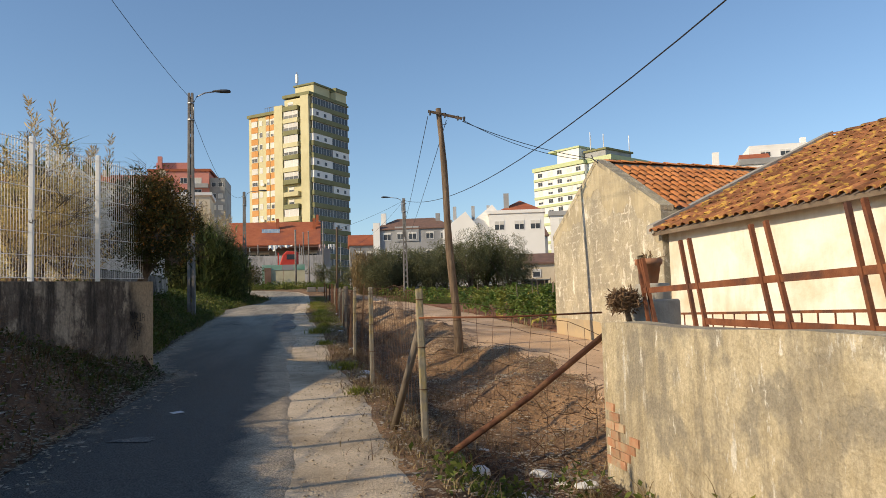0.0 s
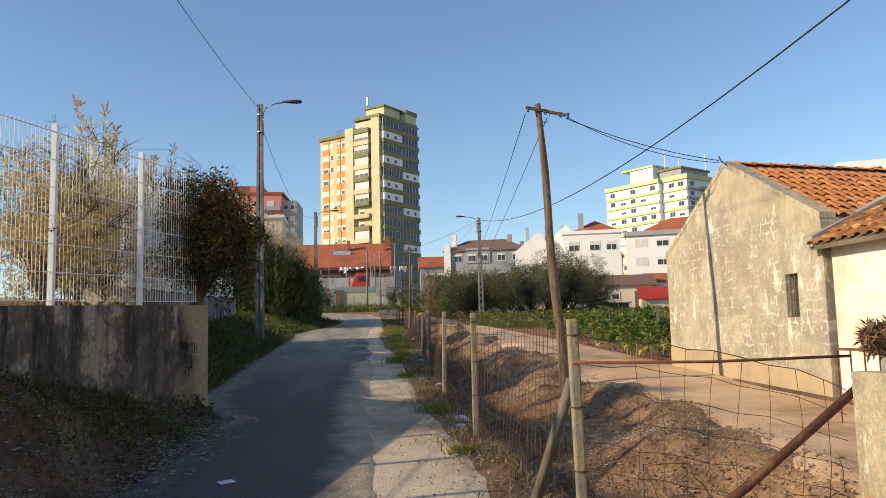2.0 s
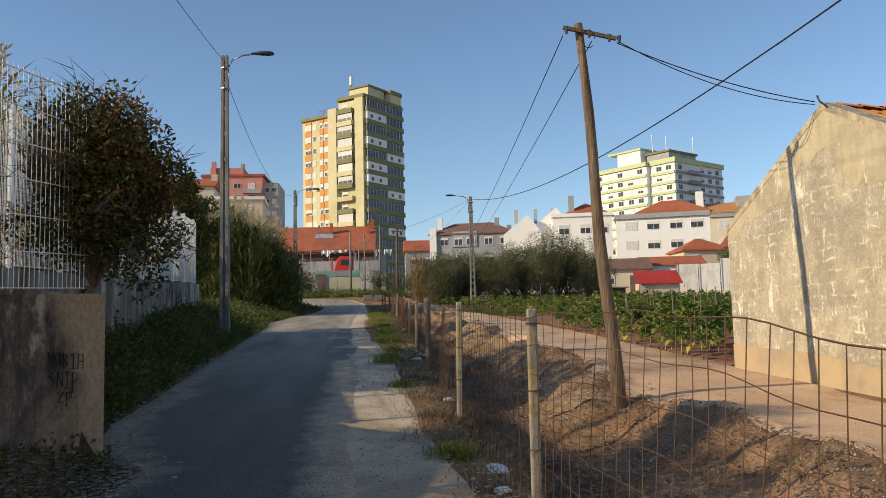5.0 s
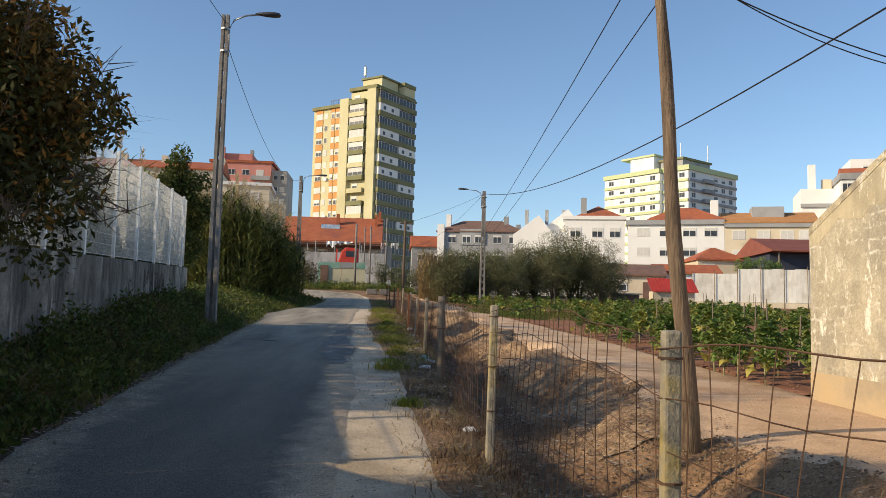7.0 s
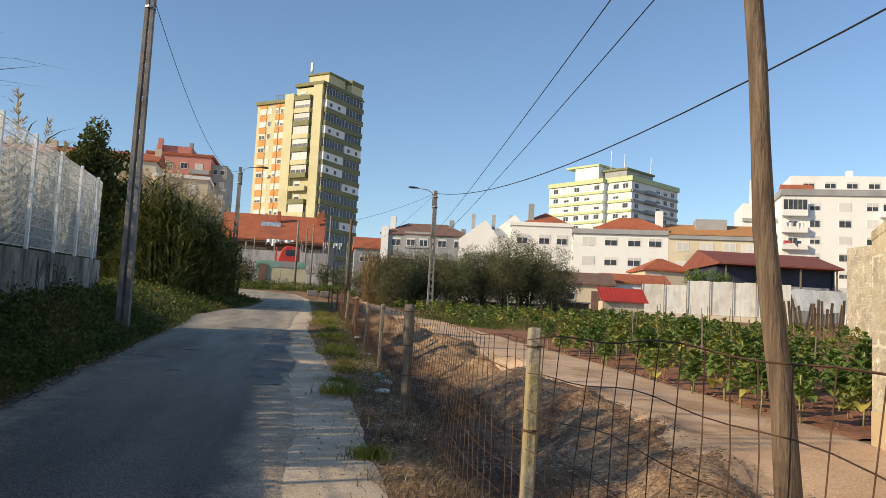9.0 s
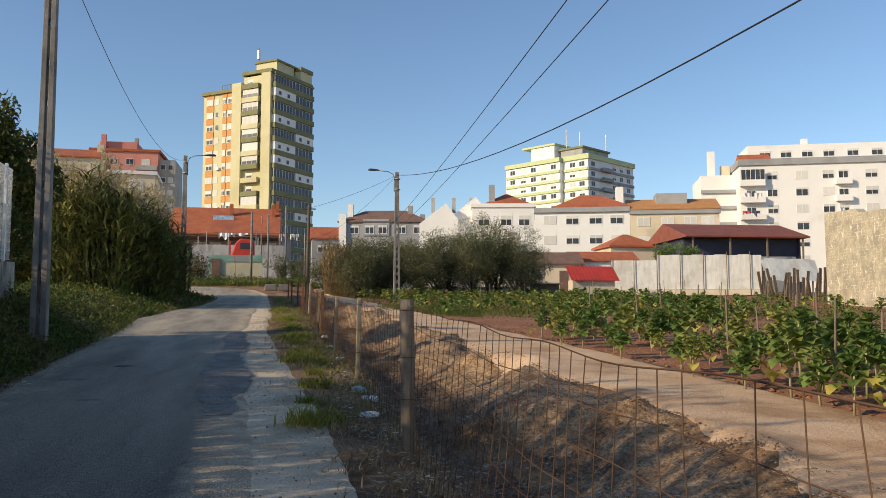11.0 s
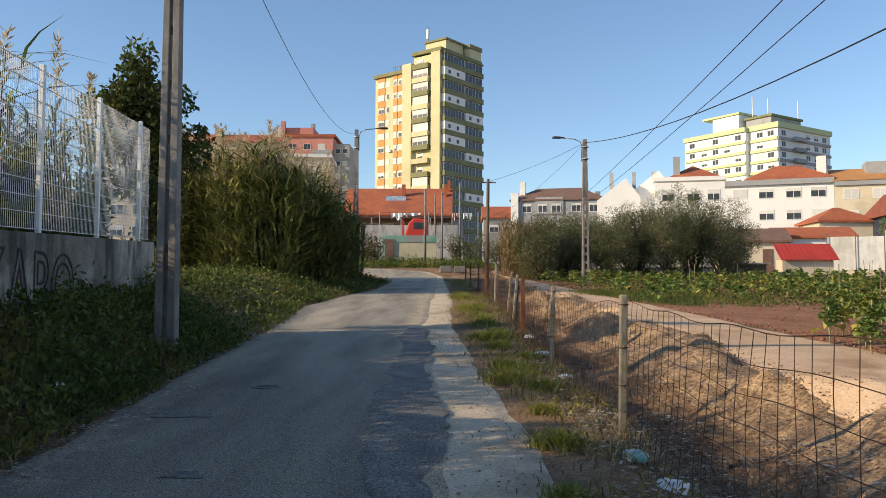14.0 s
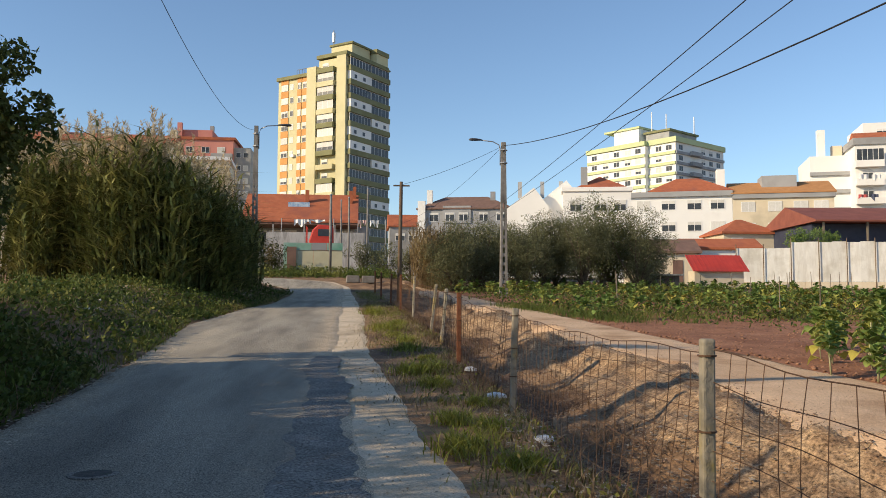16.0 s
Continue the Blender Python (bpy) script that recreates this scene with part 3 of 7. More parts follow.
LAMP_A = Vector((-5.1, 29.6, gz(-5.1, 29.6) - 0.05))
street_lamp(LAMP_A, 9.77 - LAMP_A.z, 4, "tall grooved concrete street lamp with curved arm beside the wall", w=0.2, arm=0.9)
LAMP_B = Vector((5.0, 59.4, gz(5.0, 59.4) - 0.05))
street_lamp(LAMP_B, 10.25 - LAMP_B.z, 182, "ladder-slotted concrete street lamp in the vegetable garden", lattice=True, w=0.32)
LAMP_C = Vector((-6.7, 61.0, gz(-6.7, 61.0) - 0.05))
street_lamp(LAMP_C, 11.1 - LAMP_C.z, 5, "concrete street lamp beside the reed thicket", lattice=True, w=0.26)

# leaning wooden pole
POLE_BASE = Vector((2.49, 16.75, gz(2.49, 16.75) - 0.3))
POLE_TOP = Vector((2.25, 17.16, 5.98))
pole = thing("utility_pole", POLE_BASE, 0, "leaning weathered round wooden utility pole with crossarm", "utility pole")
pv = [(POLE_TOP - POLE_BASE) * (i / 9) + Vector((0.02 * math.sin(i * 1.1), 0.015 * math.cos(i * 1.7), 0)) for i in range(10)]
part("pole", Geo().tube(pv, [0.095 - 0.0042 * i + 0.004 * math.sin(i * 2.1) for i in range(10)], 14), M_WOODPOLE, pole, smooth=True)
top = POLE_TOP - POLE_BASE
part("crossarm", Geo().bar(top + Vector((-0.24, -0.1, -0.08)), top + Vector((0.5, -0.1, -0.24)), 0.045, 0.05), M_WOODPOLE, pole)
for s, dz in ((-0.2, -0.07), (0.12, -0.12), (0.4, -0.18), (0.54, -0.2)):
    part("insulator", Geo().tube([top + Vector((s, -0.1, dz)), top + Vector((s, -0.1, dz - 0.1))], [0.03, 0.02], 8), M_DARKMETAL, pole)
part("wire_loop", Geo().tube([top + Vector((0.1 + 0.09 * math.cos(a), -0.12, -0.25 + 0.13 * math.sin(a))) for a in np.linspace(0, 5.5, 12)], 0.006, 5), M_CABLE, pole)

# slim far pole and posts
FAR_POLE = Vector((0.0, 56.5, gz(0.0, 56.5) - 0.05))
p = thing("utility_pole", FAR_POLE, 0, "dark slim utility pole beside the lane", "utility pole")
part("pole", Geo().tube([(0, 0, 0), (0.06, 0, 7.85 - FAR_POLE.z)], [0.1, 0.07], 8), M_WOODPOLE, p, smooth=True)
part("crossarm", Geo().bar((-0.28, 0, 7.68 - FAR_POLE.z), (0.42, 0, 7.68 - FAR_POLE.z), 0.06, 0.06), M_WOODPOLE, p)

# ---- overhead cables ----
def cable(a, b, sag, r=0.008, label="black overhead cable between poles"):
    a, b = Vector(a), Vector(b)
    n = 24
    pts = [a.lerp(b, i / n) - Vector((0, 0, sag * 4 * (i / n) * (1 - i / n))) for i in range(n + 1)]
    return tagged(part("cable", Geo().tube(pts, r, 5), M_CABLE), label, "cable", "overhead cables")


PT = POLE_TOP
LB = Vector((LAMP_B.x, LAMP_B.y, 10.1))
cable((PT.x - 0.25, PT.y - 0.1, PT.z - 0.2), (10.5, 150.0, 15.0), 1.7, r=0.0075)
cable((PT.x + 0.15, PT.y - 0.1, PT.z - 0.28), (11.15, 150.0, 14.9), 1.7, r=0.0075)
cable((PT.x + 0.5, PT.y - 0.1, PT.z - 0.3), (5.72, 17.4, 4.92), 0.1)
cable((PT.x + 0.56, PT.y - 0.1, PT.z - 0.3), (5.72, 17.4, 4.88), 0.17, r=0.007)
cable(LB, (7.45, 0.0, 7.87), 2.1, r=0.016)
LA = Vector((LAMP_A.x, LAMP_A.y, 9.57))
LC = Vector((LAMP_C.x, LAMP_C.y, 10.9))
cable(LA, (-4.69, -2.07, 9.54), 0.75)
cable(LA - Vector((0, 0, 0.4)), LC, 1.3)
cable(LB, (0.0, 56.5, 7.7), 0.15)
cable(LB, (-1.0, 112, 11.5), 1.6)

# ---- field fence ----
def field_post(x, y, h, kind, lean=(0, 0)):
    z = gz(x, y) - 0.25
    hh = h + 0.25
    if kind == "round":
        p = thing("fence_post", (x, y, z), 0, "grey weathered round wooden fence post", "fence post", "field fence posts")
        n = 7
        part("post", Geo().tube([(lean[0] * i / n, lean[1] * i / n, hh * i / n) for i in range(n + 1)], [0.062 + 0.005 * math.sin(i * 2.3 + x * 9) for i in range(n + 1)], 10), M_POSTG, p, smooth=True)
    elif kind == "iron":
        p = thing("fence_post", (x, y, z), 0, "rust-brown dark iron fence post", "fence post", "field fence posts")
        part("post", Geo().bar((0, 0, 0), (lean[0], lean[1], hh), 0.07, 0.07), M_RUST, p, bevel=0.006)
    else:
        p = thing("fence_post", (x, y, z), 0, "slim yellowed concrete fence post with lichen", "fence post", "field fence posts")
        part("post", Geo().bar((0, 0, 0), (lean[0], lean[1], hh), 0.064, 0.064), M_POST, p, bevel=0.012)
    for k in (0.35, 0.62, 0.93):
        c = Vector((lean[0] * k, lean[1] * k, 0.25 + h * k))
        part("wire_tie", Geo().tube([c - Vector((0, 0, 0.004)), c + Vector((0, 0, 0.004))], 0.066 if kind == "round" else 0.046, 10), M_WIRE, p)
    return p


POSTS = [(0.78, 7.5, 1.32, "slim", (-0.03, 0.0)), (0.47, 11.6, 1.28, "slim", (0.0, -0.04)), (0.3, 15.45, 1.18, "slim", (0.03, 0.05)),
         (0.24, 21.17, 1.22, "round", (-0.02, 0.0)), (0.16, 25.65, 1.2, "slim", (0.02, 0.0)), (0.08, 30.3, 1.15, "slim", (0.04, 0.0)),
         (-0.02, 34.2, 1.2, "iron", (0, 0)), (-0.02, 37.3, 1.2, "slim", (0.12, 0.0)), (0.0, 40.1, 1.2, "slim", (0.15, 0.0)), (-0.15, 44.0, 1.2, "slim", (0.05, 0)),
         (-0.3, 48.0, 1.2, "iron", (0, 0)), (-0.5, 52.0, 1.15, "iron", (0.03, 0)), (-0.75, 57.0, 1.15, "iron", (0, 0)), (-0.95, 62.0, 1.1, "iron", (0, 0))]
TOPS = (1.76, 1.94, 2.1, 2.34, 2.44, 2.56, 2.78, 2.9, 3.05)
POSTS = [(p[0], p[1], TOPS[i] - gz(p[0], p[1]), p[3], p[4]) if i < len(TOPS) else p for i, p in enumerate(POSTS)]
for x, y, h, kind, lean in POSTS:
    field_post(x, y, h, kind, lean)
# braces
for a, b in (((0.5, 8.15, 0.4), (0.75, 7.58, 1.38)),):
    g = thing("fence_brace", a, 0, "pale wooden brace leaning on a fence post", "brace")
    part("pole", Geo().tube([(0, 0, -0.1), Vector(b) - Vector(a)], [0.038, 0.034], 8), M_POSTG, g, smooth=True)


def wire_mesh(x0, y0, h0, x1, y1, h1, seed, v=0.155, rows=7, r=0.0028):
    """Sagging rectangular wire netting between two posts."""
    rng = random.Random(seed)
    o = thing("wire_netting", (x0, y0, gz(x0, y0)), 0, "rusty sagging rectangular wire netting", "wire netting", "field fence netting")
    oz = gz(x0, y0)
    ln = math.hypot(x1 - x0, y1 - y0)
    n = max(4, int(ln / v))
    ph = rng.uniform(0, 6)

    def at(u, w):
        x, y = x0 + (x1 - x0) * u, y0 + (y1 - y0) * u
        b0, b1 = gz(x0, y0), gz(x1, y1)
        sag = (0.05 if y0 > 12 else -0.08) * 4 * u * (1 - u)
        z = b0 + (b1 - b0) * u + 0.04 + (h0 + (h1 - h0) * u - 0.1 - sag) * w + 0.012 * math.sin(u * 23 + ph + w * 9)
        return Vector((x - x0 + 0.05 * math.sin(u * 7 + ph) * w + 0.10 * math.sin(u * 3.14) * (w - 0.4), y - y0 + 0.05 * math.sin(w * 4 + u * 11 + ph) * (1 if 0 < u < 1 else 0), z - oz))
    g = Geo()
    for k in range(rows + 1):
        part("line_wire", Geo().tube([at(i / n, k / rows) for i in range(n + 1)], r * (1.35 if k in (0, rows) else 1), 4, False), M_WIRE, o)
    for i in range(1, n):
        if rng.random() < 0.04:
            continue
        g.tube([at((i + 0.25 * math.sin(w * 5 + i + ph) * 0.4) / n, w / 5) for w in range(6)], r, 4, False)
    part("stay_wire", g, M_WIRE, o)["kind"] = "stuff"
    return o


wire_mesh(2.42, 7.5, 1.4, 0.78, 7.5, 1.35, 1, v=0.15, rows=8, r=0.0021)
br = thing("iron_bar", (0.8, 7.46, 1.49), 0, "thin rusty iron bar tied from post to wall", "bar")
part("bar", Geo().tube([(-0.06, 0, 0.0), (0.8, 0.01, -0.015), (1.68, 0, 0.0)], 0.009, 8), M_RUST, br, smooth=True)
for i in range(len(POSTS) - 1):
    a, b = POSTS[i], POSTS[i + 1]
    if a[1] < 50:
        wire_mesh(a[0], a[1], a[2], b[0], b[1], b[2], 10 + i, r=0.0023 if a[1] < 30 else 0.0034, v=0.155 if a[1] < 30 else 0.22)

# ---- wall by the ditch, with what stands on and behind it ----
def brick_wall_r():
    g = Geo()
    lo, x0, x1 = -0.5, 2.46, 2.68
    n = 24
    vs, fs = [], []
    for i in range(n + 1):
        y = 7.43 - i * (13.4 / n)
        top = 1.395 - 0.012 * i * 13.4 / n + 0.012 * math.sin(i * 1.3)
        vs += [(x0 + 0.008 * math.sin(i * 0.9), y, lo), (x0 + 0.006 * math.sin(i * 1.7), y, top), (x1, y, top + 0.006 * math.sin(i * 2.1)), (x1, y, lo)]
    for i in range(n):
        a, b = 4 * i, 4 * i + 4
        fs += [(a, a + 1, b + 1, b), (a + 1, a + 2, b + 2, b + 1), (a + 2, a + 3, b + 3, b + 2)]
    fs += [(0, 3, 2, 1), (4 * n, 4 * n + 1, 4 * n + 2, 4 * n + 3)]
    g.add(vs, fs)
    return structure(part("wall_east", g, M_WALLR), "low yellowed rendered wall with peeling plaster", "wall")


wall_e = brick_wall_r()

# diagonal rusty beam
bm_ = thing("rusty_beam", (0.92, 7.2, gz(0.92, 7.2)), 0, "long rusty iron pipe leaning on the wall end", "pipe")
part("pipe", Geo().tube([(0, 0, 0.02), (0.8, 0.12, 0.5), (1.58, 0.27, 1.28 - gz(0.92, 7.2))], 0.029, 10), mat("dark_rusty_pipe", (0.085, 0.036, 0.022), (0.14, 0.06, 0.034), (0.2, 0.1, 0.05), scale=12, big=5, rough=0.85, bump=0.5, fine=60), bm_, smooth=True)

# dry climbing stems caught in the wire by the wall end
rv = random.Random(17)
vine = thing("dry_vine", (2.1, 7.5, gz(2.1, 7.5)), 0, "tangled dry brown vine caught in the fence wire", "vine")
for i in range(16):
    x, z = rv.uniform(-0.75, 0.25), rv.uniform(0.0, 0.75)
    a = rv.uniform(0, 6.28)
    pts = []
    for k in range(14):
        pts.append((x, rv.uniform(-0.012, 0.012), z))
        a += rv.uniform(-0.9, 0.9)
        x = min(0.3, max(-0.95, x + 0.075 * math.cos(a)))
        z = min(0.95, max(0.0, z + 0.075 * math.sin(a)))
    part("stem", Geo().tube(pts, [0.0045 - 0.0002 * k for k in range(14)], 5, False), M_WIRE, vine)

# rusty iron railing frame behind the wall
rail = thing("iron_railing", (2.75, 7.0, 0.6), 0, "rusty red-brown iron railing with slanted uprights", "railing")
O = Vector((2.75, 7.0, 0.6))
def rp(y, z, x=2.85):
    return Vector((x, y, z)) - O
part("rail", Geo().bar(rp(7.35, 1.68), rp(1.5, 1.68), 0.012, 0.05), M_RUST, rail)
part("rail", Geo().bar(rp(6.1, 1.4), rp(1.5, 1.30), 0.012, 0.05), M_RUST, rail)
for ya, yb in ((6.45, 6.12), (6.28, 5.93), (5.28, 4.95), (5.08, 4.72), (4.2, 3.95), (4.05, 3.75), (3.1, 2.8), (2.1, 1.8)):
    part("upright", Geo().bar(rp(ya, 2.07), rp(yb, 1.0), 0.03, 0.03), M_RUST, rail)
for ya, yb in ((7.42, 7.2), (7.3, 7.05), (7.36, 7.0)):
    part("upright", Geo().bar(rp(ya, 1.98), rp(yb, 1.25), 0.03, 0.03), M_RUST, rail)

# low balustrade by the house
bal = thing("balustrade", (4.6, 10.0, gz(4.6, 10.0)), 0, "low rusty iron balustrade before the white house", "railing")
part("rail", Geo().bar((0.1, 1.8, 0.95), (0, -4.5, 0.95), 0.03, 0.03), M_RUST, bal)
part("rail", Geo().bar((0.1, 1.8, 0.35), (0, -4.5, 0.35), 0.03, 0.03), M_RUST, bal)
for i in range(22):
    part("baluster", Geo().bar((0.1 - 0.0045 * i, 1.75 - 0.29 * i, 0), (0.1 - 0.0045 * i, 1.75 - 0.29 * i, 0.95), 0.014, 0.014), M_RUST, bal)

# concrete block pillar, pot and dry plant
M_GREYC = mat("grey_concrete_block", (0.3, 0.28, 0.24), (0.4, 0.37, 0.32), scale=6, rough=0.92, bump=0.5)
M_TERRA = mat("terracotta", (0.36, 0.15, 0.075), (0.43, 0.2, 0.11), (0.3, 0.17, 0.11), scale=4, big=3, rough=0.85, bump=0.2)
def lathe(prof, n=20, c=(0, 0, 0)):
    g = Geo()
    vs, fs = [], []
    for r, z in prof:
        vs += [(c[0] + r * math.cos(2 * math.pi * k / n), c[1] + r * math.sin(2 * math.pi * k / n), c[2] + z) for k in range(n)]
    for i in range(len(prof) - 1):
        fs += [(i * n + k, i * n + (k + 1) % n, i * n + n + (k + 1) % n, i * n + n + k) for k in range(n)]
    return g.add(vs, fs + [tuple(range(n))[::-1]])


pil = thing("pillar", (3.06, 7.62, gz(3.06, 7.62) - 0.05), 0, "round grey concrete drum with a narrower step behind the wall", "pillar")
z0 = gz(3.06, 7.62) - 0.05
part("drum", lathe([(0.25, 0), (0.25, 1.58 - z0), (0.235, 1.6 - z0), (0.0, 1.6 - z0)], 28), M_GREYC, pil, smooth=False)
part("step", lathe([(0.165, 1.6 - z0), (0.165, 1.74 - z0), (0.155, 1.755 - z0), (0.0, 1.755 - z0)], 28), M_GREYC, pil)


pot = thing("plant_pot", (3.03, 7.62, 1.756), 0, "terracotta flower pot with a withered plant", "plant pot")
part("pot", lathe([(0.08, 0), (0.115, 0.185), (0.13, 0.185), (0.135, 0.24), (0.118, 0.24), (0.105, 0.17), (0.02, 0.17)]), M_TERRA, pot, smooth=True)
rng = np.random.default_rng(4)
part("stems", leaves(rng.normal(size=(60, 3)) * [0.05, 0.05, 0.02] + [0, 0, 0.22], 0.09, 0.012, up=0.5), L_DEAD, pot)
dp = thing("withered_plant", (2.72, 7.38, 1.395), 0, "withered dark brown spiky plant on the wall end", "plant")
c = rng.normal(size=(1300, 3))
c /= np.linalg.norm(c, axis=1)[:, None]
part("foliage", leaves(c * [0.17, 0.15, 0.12] * rng.uniform(0.45, 1, (1300, 1)) + [-0.05, 0, 0.2], 0.06, 0.014), leaf_mat("withered_leaf", (0.13, 0.08, 0.045), (0.24, 0.155, 0.09), trans=0.1), dp)
part("stem", Geo().tube([(0, 0, 0), (-0.02, 0, 0.1), (-0.05, 0, 0.2)], [0.03, 0.025, 0.015], 8), M_BARK, dp, smooth=True)

# ---- the gabled outbuilding ----
H0 = Vector((6.02, 14.4, 0.6))       # south-west corner
HU = Vector((-0.5, 5.75, 0)).normalized()   # along the gable
HV = Vector((HU.y, -HU.x, 0))        # into the house
GW, GD = 5.8, 7.0
HR = Vector((math.cos(radians(14.0)), math.sin(radians(14.0)), 0))   # along the ridge
EZ, AZ = 3.36, 4.79


def hp(u, v, z):
    p = Vector((H0.x, H0.y, 0)) + HU * u + HV * v
    return Vector((p.x, p.y, z))


def gable_wall(v, t, name):
    g = Geo()
    lo = 0.2
    prof = [(0, lo), (GW, lo), (GW, EZ), (GW / 2, AZ), (0, EZ)]
    g.prism([hp(u, v, z) for u, z in prof], HV * 0, HV * t)
    return g


house = thing("outbuilding", (H0.x, H0.y, gz(H0.x, H0.y)), 0, "small gabled farm outbuilding with stained render and orange tile roof", "house")
HO = Vector((H0.x, H0.y, gz(H0.x, H0.y)))


def local(g, o):
    g.v = [tuple(Vector(p) - o) for p in g.v]
    return g


# gable wall with its small window left open
wu0, wu1, wz0, wz1 = 0.72, 1.08, 1.88, 2.58
g = Geo()
lo = 0.2
def slope_z(u):
    return EZ + (AZ - EZ) * (1 - abs(u - GW / 2) / (GW / 2))
for poly in ([(0, lo), (wu0, lo), (wu0, slope_z(wu0)), (0, EZ)], [(wu0, lo), (wu1, lo), (wu1, wz0), (wu0, wz0)], [(wu0, wz1), (wu1, wz1), (wu1, slope_z(wu1)), (wu0, slope_z(wu0))],
             [(wu1, lo), (GW, lo), (GW, EZ), (GW / 2, AZ), (wu1, slope_z(wu1))]):
    g.prism([hp(u, 0, z) for u, z in poly], HV * 0, HV * 0.3)
part("wall", local(g, HO), M_GABLE, house)
g = Geo()
g.prism([hp(0, 0, -0.5 + EZ - EZ + 0.2), hp(GW, 0, 0.2), hp(GW, 0, 1.38), hp(GW * 0.6, 0, 1.3), hp(0.2, 0, 0.95), hp(0, 0, 0.95)], HV * -0.012, HV * 0.0)
part("plinth", local(g, HO), M_GBASE, house, "ochre painted plinth band")
for u in (0.0, GW - 0.3):
    g = Geo().prism([hp(u, 0.3, 0.2), hp(u + 0.3, 0.3, 0.2), hp(u + 0.3, 0.3, EZ), hp(u, 0.3, EZ)], HR * 0, HR * GD)
    part("wall", local(g, HO), M_GABLE, house)
# paint that still clings under the verge
vs, fs = [], []
nn = 60
for i in range(nn + 1):
    u = GW * i / nn
    e = 0.62 + 0.16 * math.sin(u * 3.1 + 1.0) + 0.09 * math.sin(u * 8.3) + 0.05 * math.sin(u * 19 + 2) + 0.35 * math.exp(-((u - GW / 2 + 0.5) / 0.7) ** 2)
    e *= 0.8 * (0.45 + 0.55 * min(1.0, (GW - u) / 2.0))
    top = slope_z(u) - 0.01
    for z in (top, top - e):
        vs += [hp(u, -0.004, z) - HO, hp(u, -0.0005, z) - HO]
for i in range(nn):
    a, b = 4 * i, 4 * i + 4
    fs += [(a, a + 2, b + 2, b), (a + 2, a + 3, b + 3, b + 2)]
part("paint_skin", Geo().add(vs, fs), mat("clinging_ochre_paint", (0.44, 0.37, 0.24), (0.53, 0.45, 0.3), (0.35, 0.3, 0.21), scale=3.0, big=1.1, streak=0.35, streak_c=(0.28, 0.24, 0.17), rough=0.92, bump=0.8, fine=18, spots=(0.68, 0.62, 0.5)), house, "yellowish paint left under the roof edge")
part("cable_bracket", Geo().tube([hp(2.75, 0.05, 4.72) - HO, hp(2.78, -0.12, 4.86) - HO, hp(2.8, -0.14, 4.95) - HO], 0.014, 6), M_DARKMETAL, house, "dark iron cable bracket")
# window in the gable
win = part("window", local(Geo().prism([hp(wu0, 0.2, wz0), hp(wu1, 0.2, wz0), hp(wu1, 0.2, wz1), hp(wu0, 0.2, wz1)], HV * 0, HV * 0.03), HO),
           mat("dark_opening", (0.26, 0.23, 0.19), (0.36, 0.32, 0.26), rough=0.9, bump=0), house, "small dark barred window")
for a, b in (((wu0, wz0), (wu1, wz0)), ((wu0, wz1), (wu1, wz1)), ((wu0 + 0.03, wz0), (wu0 + 0.03, wz1)), ((wu1 - 0.03, wz0), (wu1 - 0.03, wz1)), (((wu0 + wu1) / 2, wz0), ((wu0 + wu1) / 2, wz1))):
    part("window_bar", Geo().bar(hp(a[0], 0.06, a[1]) - HO, hp(b[0], 0.06, b[1]) - HO, 0.024, 0.024), M_POSTG, win)
# raised verge along the gable top
for s in (0, 1):
    u0 = 0 if s == 0 else GW
    g = Geo().prism([hp(u0, -0.012, EZ - 0.02), hp(GW / 2, -0.012, AZ - 0.02), hp(GW / 2, -0.012, AZ + 0.09), hp(u0, -0.012, EZ + 0.09)], HV * 0, HV * 0.27)
    part("verge", local(g, HO), M_WALLR, house)


def tile_mesh(w=0.25, l=0.42, r=0.075, seg=5):
    """One rounded clay tile: a curved cover that tapers downhill, lying along +y."""
    vs, fs = [], []
    for j, (y, k, z) in enumerate(((0, 1.0, 0.022), (l, 0.86, 0.0))):
        for i in range(seg + 1):
            a = math.pi * i / seg
            vs.append((-math.cos(a) * r * k, y, math.sin(a) * r * 0.75 * k + z))
        for i in range(seg + 1):
            a = math.pi * i / seg
            vs.append((-math.cos(a) * (r * k - 0.014), y, math.sin(a) * (r * 0.75 * k - 0.014) + z))
    n = seg + 1
    for i in range(seg):
        fs += [(i, i + 1, 2 * n + i + 1, 2 * n + i), (i + 1, i, n + i, n + i + 1)]
    me = bpy.data.meshes.new("tile")
    me.from_pydata(vs, [], fs)
    me.update()
    me.polygons.foreach_set("use_smooth", [True] * len(me.polygons))
    return me


